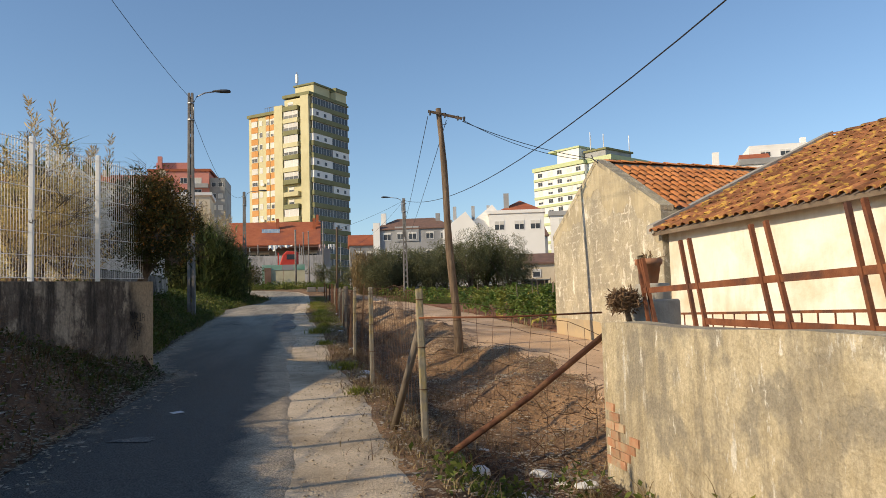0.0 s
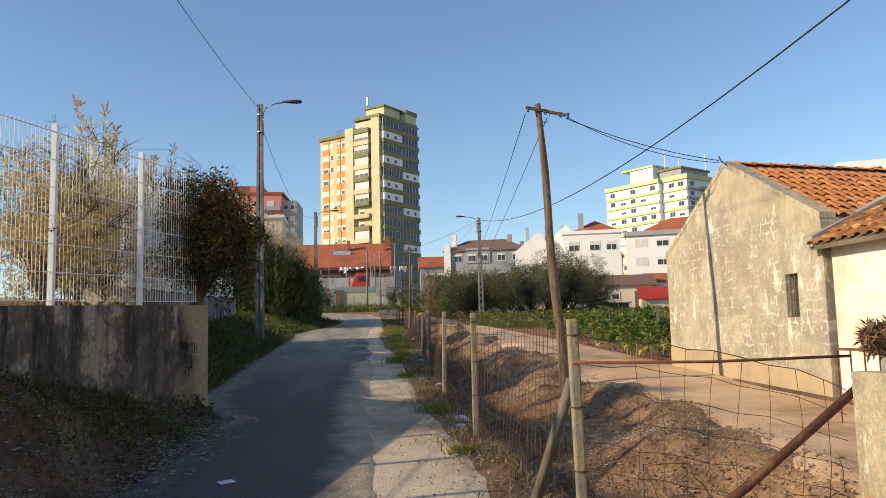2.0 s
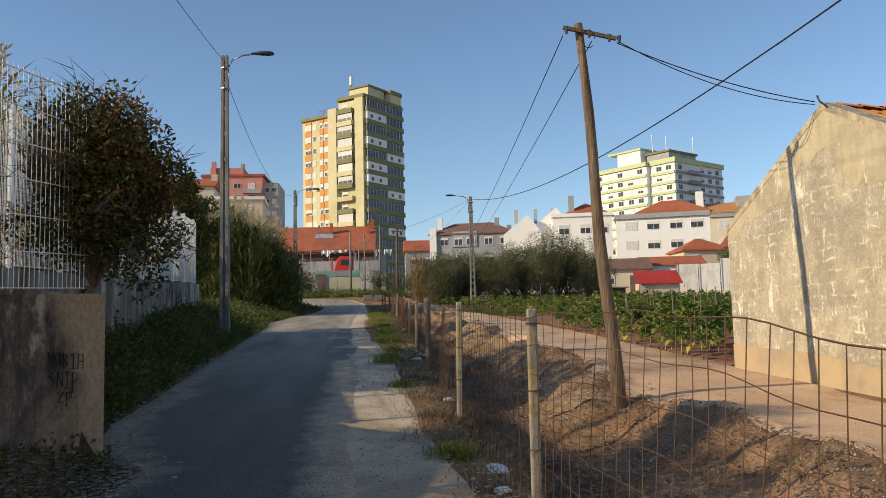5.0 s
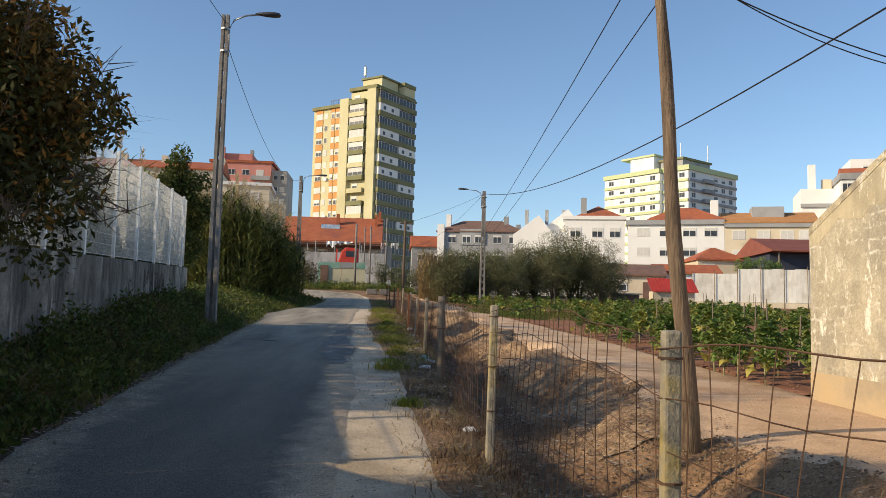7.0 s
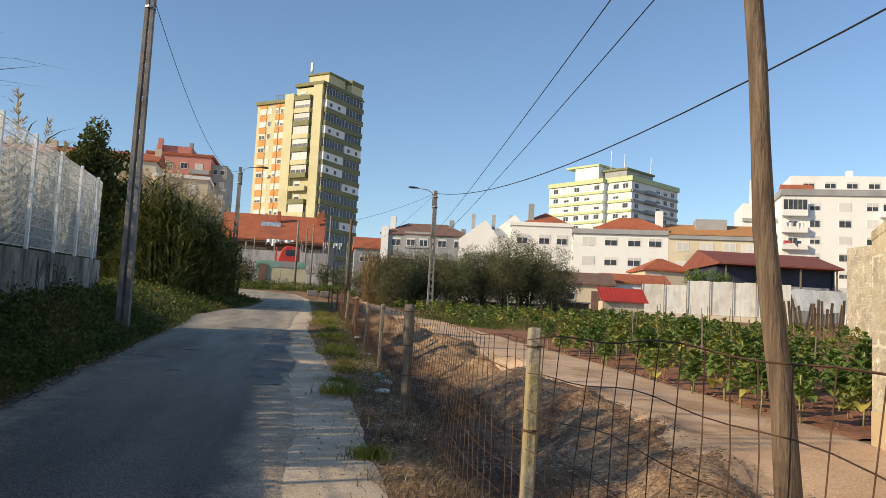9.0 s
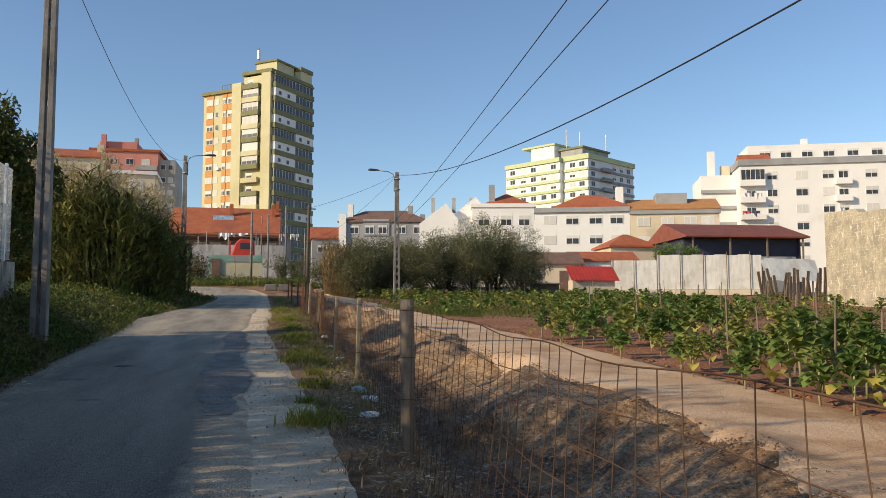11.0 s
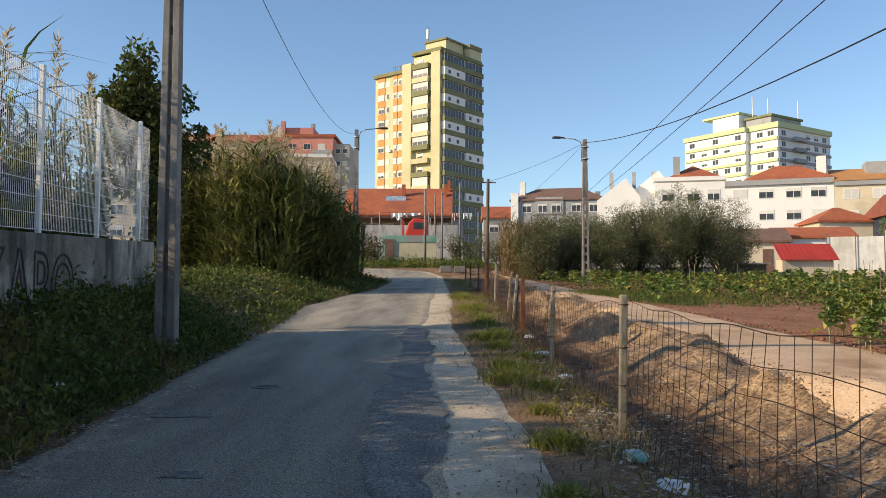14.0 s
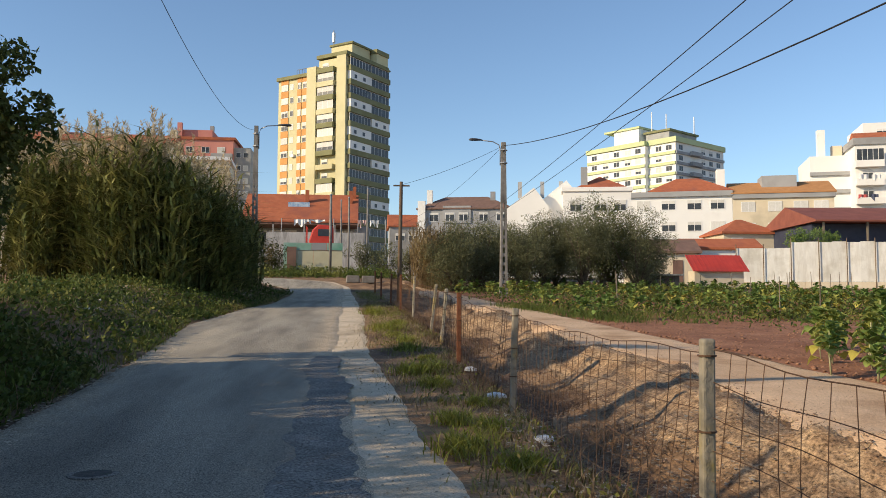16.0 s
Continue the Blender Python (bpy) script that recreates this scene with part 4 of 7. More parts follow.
def slope_roof(parent, origin, along, up, length, run, thick, me, tile_mat, keep=300, pitch=0.21, row=0.36, part_from="start", deck_mat=None, seed=3):
    """A tiled roof plane. along: unit vector at the eave; up: unit vector uphill. Tiles nearest the eave's start are single parts, the rest are joined."""
    nrm = along.cross(up).normalized()
    if nrm.z < 0:
        nrm = -nrm
    deck = Geo().prism([origin, origin + along * length, origin + along * length + up * run, origin + up * run], nrm * -thick, nrm * 0)
    deck_ob = part("roof", local(deck, parent.matrix_world.translation), deck_mat or M_ROOFDARK, parent)
    rng = random.Random(seed)
    nx, ny = int(length / pitch), int(run / row)
    cells = sorted(((i, j) for i in range(nx) for j in range(ny)), key=lambda c: (c[0] * pitch) ** 2 + (c[1] * row * 0.8) ** 2)
    base = [Vector(v.co) for v in me.vertices]
    polys = [tuple(p.vertices) for p in me.polygons]
    rest_v, rest_f = [], []
    right = up.cross(nrm)
    rot = Matrix((right, up, nrm)).transposed()
    o2 = parent.matrix_world.translation
    for k, (i, j) in enumerate(cells):
        pos = origin + along * (pitch * (i + 0.5) + rng.uniform(-0.012, 0.012)) + up * (row * j - 0.05 + rng.uniform(-0.012, 0.012)) + nrm * (0.01 + rng.uniform(0, 0.012))
        m = Matrix.Translation(pos - o2) @ (rot @ Matrix.Rotation(rng.uniform(-0.05, 0.05), 3, "Z")).to_4x4()
        if k < keep:
            t = new("tile", me)
            t.parent = deck_ob
            t.matrix_basis = m
        else:
            o = len(rest_v)
            rest_v += [m @ v for v in base]
            rest_f += [tuple(q + o for q in p) for p in polys]
    if rest_v:
        rest = bpy.data.meshes.new("tiles")
        rest.from_pydata(rest_v, [], rest_f)
        rest.materials.append(tile_mat)
        rest.polygons.foreach_set("use_smooth", [True] * len(rest.polygons))
        ob = new("tiles", rest)
        ob.parent = deck_ob
        ob["kind"] = "stuff"
    return deck_ob


TILE_N, TILE_O = tile_mesh(), tile_mesh(r=0.085)
TILE_N.materials.append(M_TILE_N)
TILE_O.materials.append(M_TILE_O)
run = math.hypot(GW / 2, AZ - EZ)
up_s = (HU * (GW / 2) + Vector((0, 0, AZ - EZ))).normalized()
up_n = (HU * (-GW / 2) + Vector((0, 0, AZ - EZ))).normalized()
slope_roof(house, hp(0, 0.25, EZ + 0.02), HR, up_s, GD, run, 0.1, TILE_N, M_TILE_N, keep=260)
slope_roof(house, hp(GW, 0.25, EZ + 0.02), HR, up_n, GD, run, 0.1, TILE_N, M_TILE_N, keep=0)
for i in range(int(GD / 0.4)):
    rt = part("ridge_tile", TILE_N, M_TILE_N, house)
    rt.matrix_basis = Matrix.Translation(hp(GW / 2, 0.2, AZ + 0.02) + HR * 0.4 * i - HO) @ Matrix((Vector((-HR.y, HR.x, 0)), HR, Vector((0, 0, 1)))).transposed().to_4x4() @ Matrix.Scale(1.5, 4, (1, 0, 0))

# ---- the long white house ----
W0 = Vector((6.1, 14.3, 0))
WD = Vector((0.95, -4.9, 0)).normalized()    # along the wall towards the start of the walk
WI = Vector((-WD.y, WD.x, 0))                # into the house
WEZ = 2.92
lodge = thing("white_house", (W0.x, W0.y, gz(W0.x, W0.y)), 0, "long low whitewashed house with a mossy clay tile roof", "house")
WO = lodge.matrix_world.translation.copy()


def wp(u, v, z):
    p = W0 + WD * u + WI * v
    return Vector((p.x, p.y, z))


WL, WR = 15.0, 4.0
RZ = WEZ + 1.95
g = Geo().prism([wp(0, 0, -0.5), wp(WL, 0, -0.5), wp(WL, 0, WEZ + 0.1), wp(0, 0, WEZ + 0.1)], WI * 0, WI * 0.3)
part("wall", local(g, WO), M_WHITEWALL, lodge)
for u in (0.0, WL - 0.3):
    g = Geo().prism([wp(u, 0.3, -0.5), wp(u, 2 * WR, -0.5), wp(u, 2 * WR, WEZ), wp(u, WR, RZ - 0.08), wp(u, 0.3, WEZ + 0.1)], WD * 0, WD * 0.3)
    part("wall", local(g, WO), M_WHITEWALL, lodge)
run = math.hypot(WR + 0.3, RZ - WEZ)
upw = (WI * (WR + 0.3) + Vector((0, 0, RZ - WEZ))).normalized()
slope_roof(lodge, wp(-0.1, -0.3, WEZ), WD, upw, WL, run, 0.07, TILE_O, M_TILE_O, keep=300, pitch=0.235)
upw2 = (WI * -(WR + 0.3) + Vector((0, 0, RZ - WEZ))).normalized()
slope_roof(lodge, wp(-0.1, 2 * WR + 0.3, WEZ), WD, upw2, WL, run, 0.07, TILE_O, M_TILE_O, keep=0, pitch=0.235)
g = Geo().prism([wp(-0.12, -0.32, WEZ - 0.02), wp(-0.12, WR, RZ), wp(-0.12, WR, RZ + 0.14), wp(-0.12, -0.32, WEZ + 0.14)], WD * -0.1, WD * 0.12)
part("verge", local(g, WO), M_GREYC, lodge, "grey mortar verge")
for i in range(int(WL / 0.4)):
    rt = part("ridge_tile", TILE_O, M_TILE_O, lodge)
    rt.matrix_basis = Matrix.Translation(wp(0.4 * i, WR, RZ + 0.02) - WO) @ Matrix((WI, WD, Vector((0, 0, 1)))).transposed().to_4x4() @ Matrix.Scale(1.5, 4, (1, 0, 0))

# ---- distant buildings ----
M_GLASSW = mat("window_glass_dark", (0.035, 0.04, 0.05), (0.07, 0.08, 0.09), scale=0.7, rough=0.3, bump=0, spec=0.3)
M_SHUTTER = mat("roller_shutter", (0.62, 0.6, 0.55), (0.7, 0.68, 0.63), rough=0.6, bump=0, rand=0.12)
M_FRAMEW = mat("white_window_frame", (0.75, 0.74, 0.72), (0.8, 0.79, 0.77), rough=0.5, bump=0)
M_YELLOW = mat("pale_yellow_facade", (0.58, 0.53, 0.31), (0.63, 0.58, 0.36), (0.53, 0.48, 0.28), scale=0.3, big=0.12, rough=0.85, bump=0.05)
M_ORANGE = mat("orange_facade", (0.58, 0.28, 0.09), (0.64, 0.33, 0.12), scale=0.4, rough=0.85, bump=0.05)
M_GREENB = mat("olive_green_parapet", (0.19, 0.185, 0.09), (0.24, 0.235, 0.12), scale=0.4, rough=0.85, bump=0.05)
M_WHITEF = mat("white_facade", (0.8, 0.785, 0.75), (0.84, 0.825, 0.79), (0.74, 0.72, 0.68), scale=0.3, big=0.15, rough=0.85, bump=0.05)
M_CREAM = mat("cream_facade", (0.66, 0.56, 0.4), (0.72, 0.62, 0.46), (0.55, 0.47, 0.34), scale=0.3, big=0.2, rough=0.85, bump=0.05)
M_PINK = mat("pink_facade", (0.56, 0.22, 0.18), (0.62, 0.27, 0.22), scale=0.3, rough=0.85, bump=0.05)
# grey parts, and pale house walls whose shade is put into the colour
M_GREYF = mat("grey_and_shaded_facade", (0.32, 0.32, 0.32), (0.38, 0.38, 0.38), (0.27, 0.27, 0.27), scale=0.3, big=0.2, rough=0.85, bump=0.05)
M_MINT = mat("pale_green_band", (0.5, 0.56, 0.3), (0.55, 0.6, 0.34), scale=0.3, rough=0.85, bump=0.05)
M_REDROOF = mat("red_tile_roof", (0.36, 0.105, 0.05), (0.44, 0.14, 0.065), (0.29, 0.095, 0.06), scale=1.5, big=0.3, rough=0.9, bump=0.4, fine=6)
M_ORROOF = mat("orange_tile_roof", (0.42, 0.2, 0.08), (0.5, 0.25, 0.1), scale=1.5, rough=0.9, bump=0.4, fine=6)
M_DKROOF = mat("dark_tile_roof", (0.16, 0.1, 0.08), (0.22, 0.13, 0.1), scale=1.5, rough=0.9, bump=0.4, fine=6)


class Facade:
    """Local frame for a building: u along the front, v into it, on a corner with a heading."""

    def __init__(self, name, corner, yaw, label, category="building"):
        self.ob = thing(name, corner, yaw, label, category)

    def box(self, name, u0, u1, v0, v1, z0, z1, m, parent=None, label=""):
        return part(name, Geo().box((u0, v0, z0), (u1, v1, z1)), m, parent or self.ob, label)

    def window(self, u, z, w, h, side="front", v=0.0, shutter=0.0, panes=2, frame_m=None):
        """A recessed-looking window with frame, panes and shutter on the front (v) or a side plane (u)."""
        fm = frame_m or M_FRAMEW

        def bx(a0, a1, b0, b1, d0, d1):
            return Geo().box((a0, v - d1, b0), (a1, v - d0, b1)) if side == "front" else (Geo().box((v - d1, a0, b0), (v - d0, a1, b1)) if side == "left" else Geo().box((v + d0, a0, b0), (v + d1, a1, b1)))
        t = 0.07
        f = bx(u, u + w, z, z + t, 0, 0.06)
        for q in (bx(u, u + w, z + h - t, z + h, 0, 0.06), *(bx(u + k * (w - t) / panes, u + k * (w - t) / panes + t, z + t, z + h - t, 0, 0.06) for k in range(panes + 1))):
            f.add(q.v, q.f)
        win = part("window", f, fm, self.ob)
        part("pane", bx(u + t, u + w - t, z + t, z + h - t, 0.004, 0.03), M_GLASSW, win)
        if shutter:
            part("shutter", bx(u + t, u + w - t, z + h - t - (h - 2 * t) * shutter, z + h - t, 0.032, 0.055), M_SHUTTER, win)
        return win


rb = random.Random(7)

# --- yellow tower ---
TC = Vector((-5.3, 179.5, 6.0))
ul = Vector((-0.80, 0.60, 0))
tower = Facade("apartment_tower", TC, math.degrees(math.atan2(-ul.y, -ul.x)) , "tall yellow and orange apartment tower with green balcony bands", "apartment tower")
# local frame: x runs along the sunlit face from the far end towards the corner; the corner is at x=0, the body lies at x<0, y>0
FL, NF = 2.77, 16
TOPZ = 51.2 - TC.z
RW = 13.4
LWID = 18.2
zt = TOPZ
tower.box("core", -7.2, 0, 0.0, RW, 0, zt, M_YELLOW)
tower.box("wing", -LWID, -7.2, 0.3, RW, 0, zt - 2.6, M_YELLOW)
# corner strip and blank strip
tower.box("pilaster", -2.3, 0.0, -0.5, -0.003, 0, zt + 0.3, M_YELLOW)
tower.box("pilaster", -9.6, -7.2, -0.9, 0.297, 0, zt - 1.2, M_YELLOW)
# roof storeys
tower.box("parapet", -7.4, 0.3, -0.55, RW + 0.3, zt + 0.302, zt + 1.0, M_GREENB)
tower.box("roof_house", -6.5, -1.2, 3.0, RW - 4.5, zt + 1.002, zt + 3.6, M_YELLOW)
tower.box("roof_slab", -6.8, -0.9, 2.7, RW - 4.2, zt + 3.602, zt + 4.0, M_GREENB)
tower.box("roof_house", -3.5, 0.2, RW - 4.0, RW, zt + 1.002, zt + 3.0, M_YELLOW)
tower.box("roof_slab", -3.7, 0.4, RW - 4.2, RW + 0.2, zt + 3.002, zt + 3.9, M_GREENB)
tower.box("parapet", -LWID - 0.2, -9.5, -0.2, RW, zt - 2.598, zt - 1.9, M_GREENB)
for i in range(6):
    part("rail_post", Geo().box((-13.5 + 0.7 * i, 0.5, zt - 1.9), (-13.44 + 0.7 * i, 0.56, zt - 0.7)), M_DARKMETAL, tower.ob)
part("rail", Geo().box((-13.5, 0.5, zt - 0.75), (-9.9, 0.56, zt - 0.65)), M_DARKMETAL, tower.ob)
part("antenna", Geo().tube([(-7.6, 5, zt), (-7.6, 5, zt + 7.9)], 0.12, 6), M_GALV, tower.ob)
part("antenna_panel", Geo().box((-7.85, 4.75, zt + 5.4), (-7.35, 5.25, zt + 7.4)), M_FRAMEW, tower.ob)
for f in range(NF):
    z = zt - FL * (f + 1)
    # shaded side: green parapet and glazed strip
    tower.box("balcony_parapet", 0.002, 0.9, 0.0, RW, z - 0.05, z + 1.0, M_GREENB)
    for h, (a, b) in enumerate(((0.15, 7.0), (7.2, RW - 0.1))):
        k = rb.random()
        if (f, h) in ((4, 1), (5, 0), (6, 0), (7, 1)) or k < 0.1:
            tower.box("balcony_infill", 0.002, 0.8, a, b, z + 1.002, z + FL - 0.06, M_WHITEF)
            for q in range(2):
                tower.window(a + 1.0 + 2.8 * q, z + 1.3, 1.0, 0.9, "right", 0.8, 0, 1)
        else:
            tower.window(a, z + 1.0, b - a, FL - 1.1, "right", 0.55, 0, 7 if h == 0 else 5)
    # recessed balconies on the sunlit side
    tower.box("balcony_parapet", -6.9, -2.7, -1.1, -0.003, z - 0.05, z + 0.95, M_GREENB if f % 2 == 0 else M_YELLOW)
    if rb.random() < 0.62:
        tower.window(-6.8, z + 0.95, 4.0, FL - 1.05, "front", -0.75 - 0.02 * f % 0.1, rb.choice((0.6, 1.0, 1.0, 1.0)), 3)
    else:
        tower.window(-6.2, z + 0.4, 1.5, 1.7, "front", -0.003, 0.3, 1)
    # orange window columns on the wing
    if f >= 1:
        zz = z
        for c0, c1 in ((-17.4, -15.4), (-13.0, -11.9), (-11.7, -9.75)):
            tower.box("orange_panel", c0, c1, 0.18, 0.297, zz + 2.05, zz + FL + 0.62, M_ORANGE)
            tower.window(c0 + 0.15, zz + 0.7, c1 - c0 - 0.3, 1.3, "front", 0.22, rb.choice((0.3, 1.0, 1.0, 0.6)), 2)
        tower.window(-15.0, zz + 0.8, 0.9, 1.2, "front", 0.297, rb.choice((0, 1.0)), 1)
        if rb.random() < 0.3:
            part("air_conditioner", Geo().box((-14.3, -0.15, zz + 0.6), (-13.5, 0.296, zz + 1.15)), M_FRAMEW, tower.ob)
tower.box("balcony_parapet", 0.002, 0.9, 0.0, RW, zt - 0.05, zt + 0.3, M_GREENB)


def gable_roof(f, u0, u1, v0, v1, z, rise, m, over=0.3, along="u", parent=None):
    g = Geo()
    if along == "u":
        vm = (v0 + v1) / 2
        g.prism([(u0 - over, v0 - over, z - 0.1), (u0 - over, v0 - over, z + 0.08), (u0 - over, vm, z + rise), (u0 - over, v1 + over, z + 0.08), (u0 - over, v1 + over, z - 0.1)], (0, 0, 0), (u1 - u0 + 2 * over, 0, 0))
    else:
        um = (u0 + u1) / 2
        g.prism([(u0 - over, v0 - over, z - 0.1), (u1 + over, v0 - over, z - 0.1), (u1 + over, v0 - over, z + 0.08), (um, v0 - over, z + rise), (u0 - over, v0 - over, z + 0.08)], (0, 0, 0), (0, v1 - v0 + 2 * over, 0))
    return part("roof", g, m, parent or f.ob)


def hip_roof(f, u0, u1, v0, v1, z, rise, m, over=0.3):
    a, b, c, d = u0 - over, u1 + over, v0 - over, v1 + over
    h = (d - c) / 2
    vs = [(a, c, z), (b, c, z), (b, d, z), (a, d, z), (a + h, (c + d) / 2, z + rise), (b - h, (c + d) / 2, z + rise), (a, c, z - 0.2), (b, c, z - 0.2), (b, d, z - 0.2), (a, d, z - 0.2)]
    fs = [(0, 1, 5, 4), (1, 2, 5), (2, 3, 4, 5), (3, 0, 4), (6, 7, 1, 0), (7, 8, 2, 1), (8, 9, 3, 2), (9, 6, 0, 3), (9, 8, 7, 6)]
    return part("roof", Geo().add(vs, fs), m, f.ob)


# --- pink block behind, west ---
pk = Facade("apartment_block", (-45.5, 205, 8), 0, "pink and grey apartment block with a stepped roof", "apartment block")
pk.box("wall", 0, 14.5, 0, 14, 0, 31.0, M_PINK)
pk.box("wall", 14.502, 18.2, 0.8, 13, 0, 29.5, M_GREYF)
pk.box("roof_house", 1.5, 9.5, 2, 10, 31.002, 33.6, M_PINK)
pk.box("parapet", -0.3, 15.0, -0.3, 14, 31.004, 31.6, M_REDROOF)
pk.box("chimney", 2.0, 3.0, 1, 2, 31.6, 35.0, M_PINK)
pk.box("chimney", 8.6, 9.4, 4, 5, 33.602, 35.0, M_GREYF)
for f in range(7):
    z = 28.0 - 2.9 * f
    for u in (1.0, 4.2, 7.6, 11.0):
        pk.window(u, z, 1.7, 1.4, "front", -0.003, rb.choice((0, 0.5, 1)), 2)
    pk.window(15.0, z - 0.8, 1.1, 1.2, "front", 0.797, rb.choice((0, 1)), 1)
    pk.window(16.6, z - 0.8, 1.1, 1.2, "front", 0.797, rb.choice((0, 1)), 1)
    pk.box("balcony", 9.8, 14.4, -1.0, -0.004, z - 1.2, z - 0.15, M_GREYF)

# --- long cream row with red roofs, west ---
cr = Facade("row_house", (-52, 132, 6), 4, "long cream row of houses with red tile roofs", "row house")
cr.box("wall", 0, 24.5, 0, 9, 0, 18.2, M_CREAM)
gable_roof(cr, 0, 24.5, 0, 9, 18.25, 1.9, M_REDROOF)
cr.box("wall", 24.502, 32.0, -0.5, 8, 0, 16.0, M_CREAM)
cr.box("cornice", 24.3, 32.3, -0.8, 8.2, 16.002, 16.5, M_WHITEF)
for u in (3, 9, 15, 23.7):
    cr.box("chimney", u, u + 0.9, 3, 4, 18.6, 20.7, M_CREAM)
for f in range(4):
    for u in range(10):
        uu = 1.2 + 3.05 * u
        cr.window(uu, 13.6 - 3.0 * f, 1.8, 1.5, "front", -0.003 if uu < 24 else -0.503, rb.choice((0, 0.4, 1)), 2)

# --- green-banded block, east ---
B2 = Facade("apartment_block", (84.9, 240, 8), 35.0, "white apartment block with pale green bands and roof antennas", "apartment block")
# local x to the right along the shaded face, y along the sunlit face (to the back left)
RZ2 = 40.5
B2.box("core", 0, 25, 0, 30, 0, RZ2, M_WHITEF)
B2.box("core", -1.6, -0.002, 9, 30.2, 0, RZ2 - 0.2, M_WHITEF)
B2.box("parapet", -0.5, 25.4, -0.5, 8.99, RZ2 + 0.002, RZ2 + 1.5, M_MINT)
B2.box("parapet", -2.0, 25.4, 9.0, 30.5, RZ2 + 0.002, RZ2 + 1.3, M_MINT)
B2.box("roof_house", 3, 17, 4, 12, RZ2 + 1.5, RZ2 + 4.2, M_GREYF)
B2.box("roof_slab", 2.5, 17.5, 3.5, 12.5, RZ2 + 4.202, RZ2 + 4.8, M_GREENB)
B2.box("roof_house", 1, 9, 13, 22, RZ2 + 1.5, RZ2 + 6.0, M_WHITEF)
B2.box("roof_slab", 0.6, 9.4, 12.6, 25.4, RZ2 + 6.002, RZ2 + 6.6, M_MINT)
for x, y, h in ((6, 12, 5.5), (7.5, 13, 4.5), (9, 9, 4.8), (19, 6, 5.0)):
    part("antenna", Geo().tube([(x, y, RZ2 + 1.5), (x, y, RZ2 + 6 + h)], 0.16, 6), M_FRAMEW, B2.ob)
for f in range(10):
    z = RZ2 - 3.0 * (f + 1)
    B2.box("band", -0.35, -0.003, 0.0, 8.98, z - 0.3, z + 0.5, M_MINT)
    B2.box("band", -1.95, -1.603, 9.05, 30.1, z - 0.3, z + 0.5, M_MINT)
    B2.box("band", 0.0, 25.0, -0.35, -0.003, z - 0.3, z + 0.5, M_GREYF)
    for y in (1.2, 4.6):
        B2.window(y, z + 0.9, 2.0, 1.5, "left", -0.003, rb.choice((0, 1, 0.5)), 2)
    for y in (10.5, 14.2, 18.2, 22.2, 26.5):
        B2.window(y, z + 0.9, 2.0, 1.5, "left", -1.603, rb.choice((0, 1, 0.5)), 2)
    for x in (1.5, 13.0, 17.0, 21.0):
        B2.window(x, z + 0.9, 2.0, 1.5, "front", -0.003, rb.choice((0, 0, 0.5)), 2)
    B2.box("balcony", 6.5, 11.5, -1.4, -0.36, z - 0.2, z + 0.9, M_GREYF)

# --- long white house with a red roof and its cream neighbour ---
lw = Facade("row_house", (38.9, 144, 6), -18.0, "white two-storey row house with a red hipped roof", "row house")
lw.box("wall", 0, 15.6, 0, 9, 0, 13.2, M_WHITEF)
lw.box("cornice", -0.3, 15.6, -0.4, 9, 13.202, 14.0, M_GREYF)
hip_roof(lw, 3.5, 15.4, 0.4, 9, 14.2, 2.5, M_REDROOF)
lw.box("chimney", 13.6, 14.8, 2, 3.4, 14.2, 17.6, M_WHITEF)
for f in range(3):
    for u in (1.5, 5.2, 9.0, 12.4):
        lw.window(u, 11.2 - 3.3 * f, 2.1, 1.5, "front", -0.003, rb.choice((0.35, 1, 1)), 2)
cw = Facade("row_house", (53.76, 139.15, 6), -18.0, "cream two-storey row house with an orange roof", "row house")
cw.box("wall", 0, 14.2, 0, 9, 0, 12.7, M_CREAM)
cw.box("cornice", -0.1, 14.4, -0.3, 9, 12.702, 13.4, M_GREYF)
gable_roof(cw, 0, 14.2, -0.1, 9, 13.5, 2.2, M_ORROOF, along="u")
cw.box("dormer", 4.5, 9.5, 2.0, 6, 14.0, 16.4, M_GREYF)
for f in range(3):
    for u in (1.2, 5.0, 8.6, 11.4):
        cw.window(u, 10.7 - 3.2 * f, 2.0, 1.5, "front", -0.003, rb.choice((0.35, 1, 1)), 2)

# --- white flats, east ---
wa = Facade("apartment_block", (76.3, 143.5, 6), -20.0, "white apartment block with laundry on its balconies", "apartment block")
wa.box("core", 0, 30, 0, 16, 0, 22.3, M_WHITEF)
wa.box("core", -6.0, -0.002, 4, 15, 0, 21.4, M_WHITEF)
wa.box("parapet", -0.3, 30, -0.3, 16, 22.302, 23.4, M_GREYF)
wa.box("roof_storey", 2.2, 30, 4, 15, 23.402, 26.6, M_WHITEF)
wa.box("chimney", -4.4, -3.2, 6, 7.2, 21.402, 26.2, M_WHITEF)
wa.box("chimney", -2.0, -0.4, 7, 8.2, 21.402, 23.6, M_CREAM)
wa.box("chimney", 12, 13, 6, 7, 26.602, 28.0, M_WHITEF)
gable_roof(wa, 0.3, 5.0, 0.4, 3.8, 23.42, 1.2, M_REDROOF)
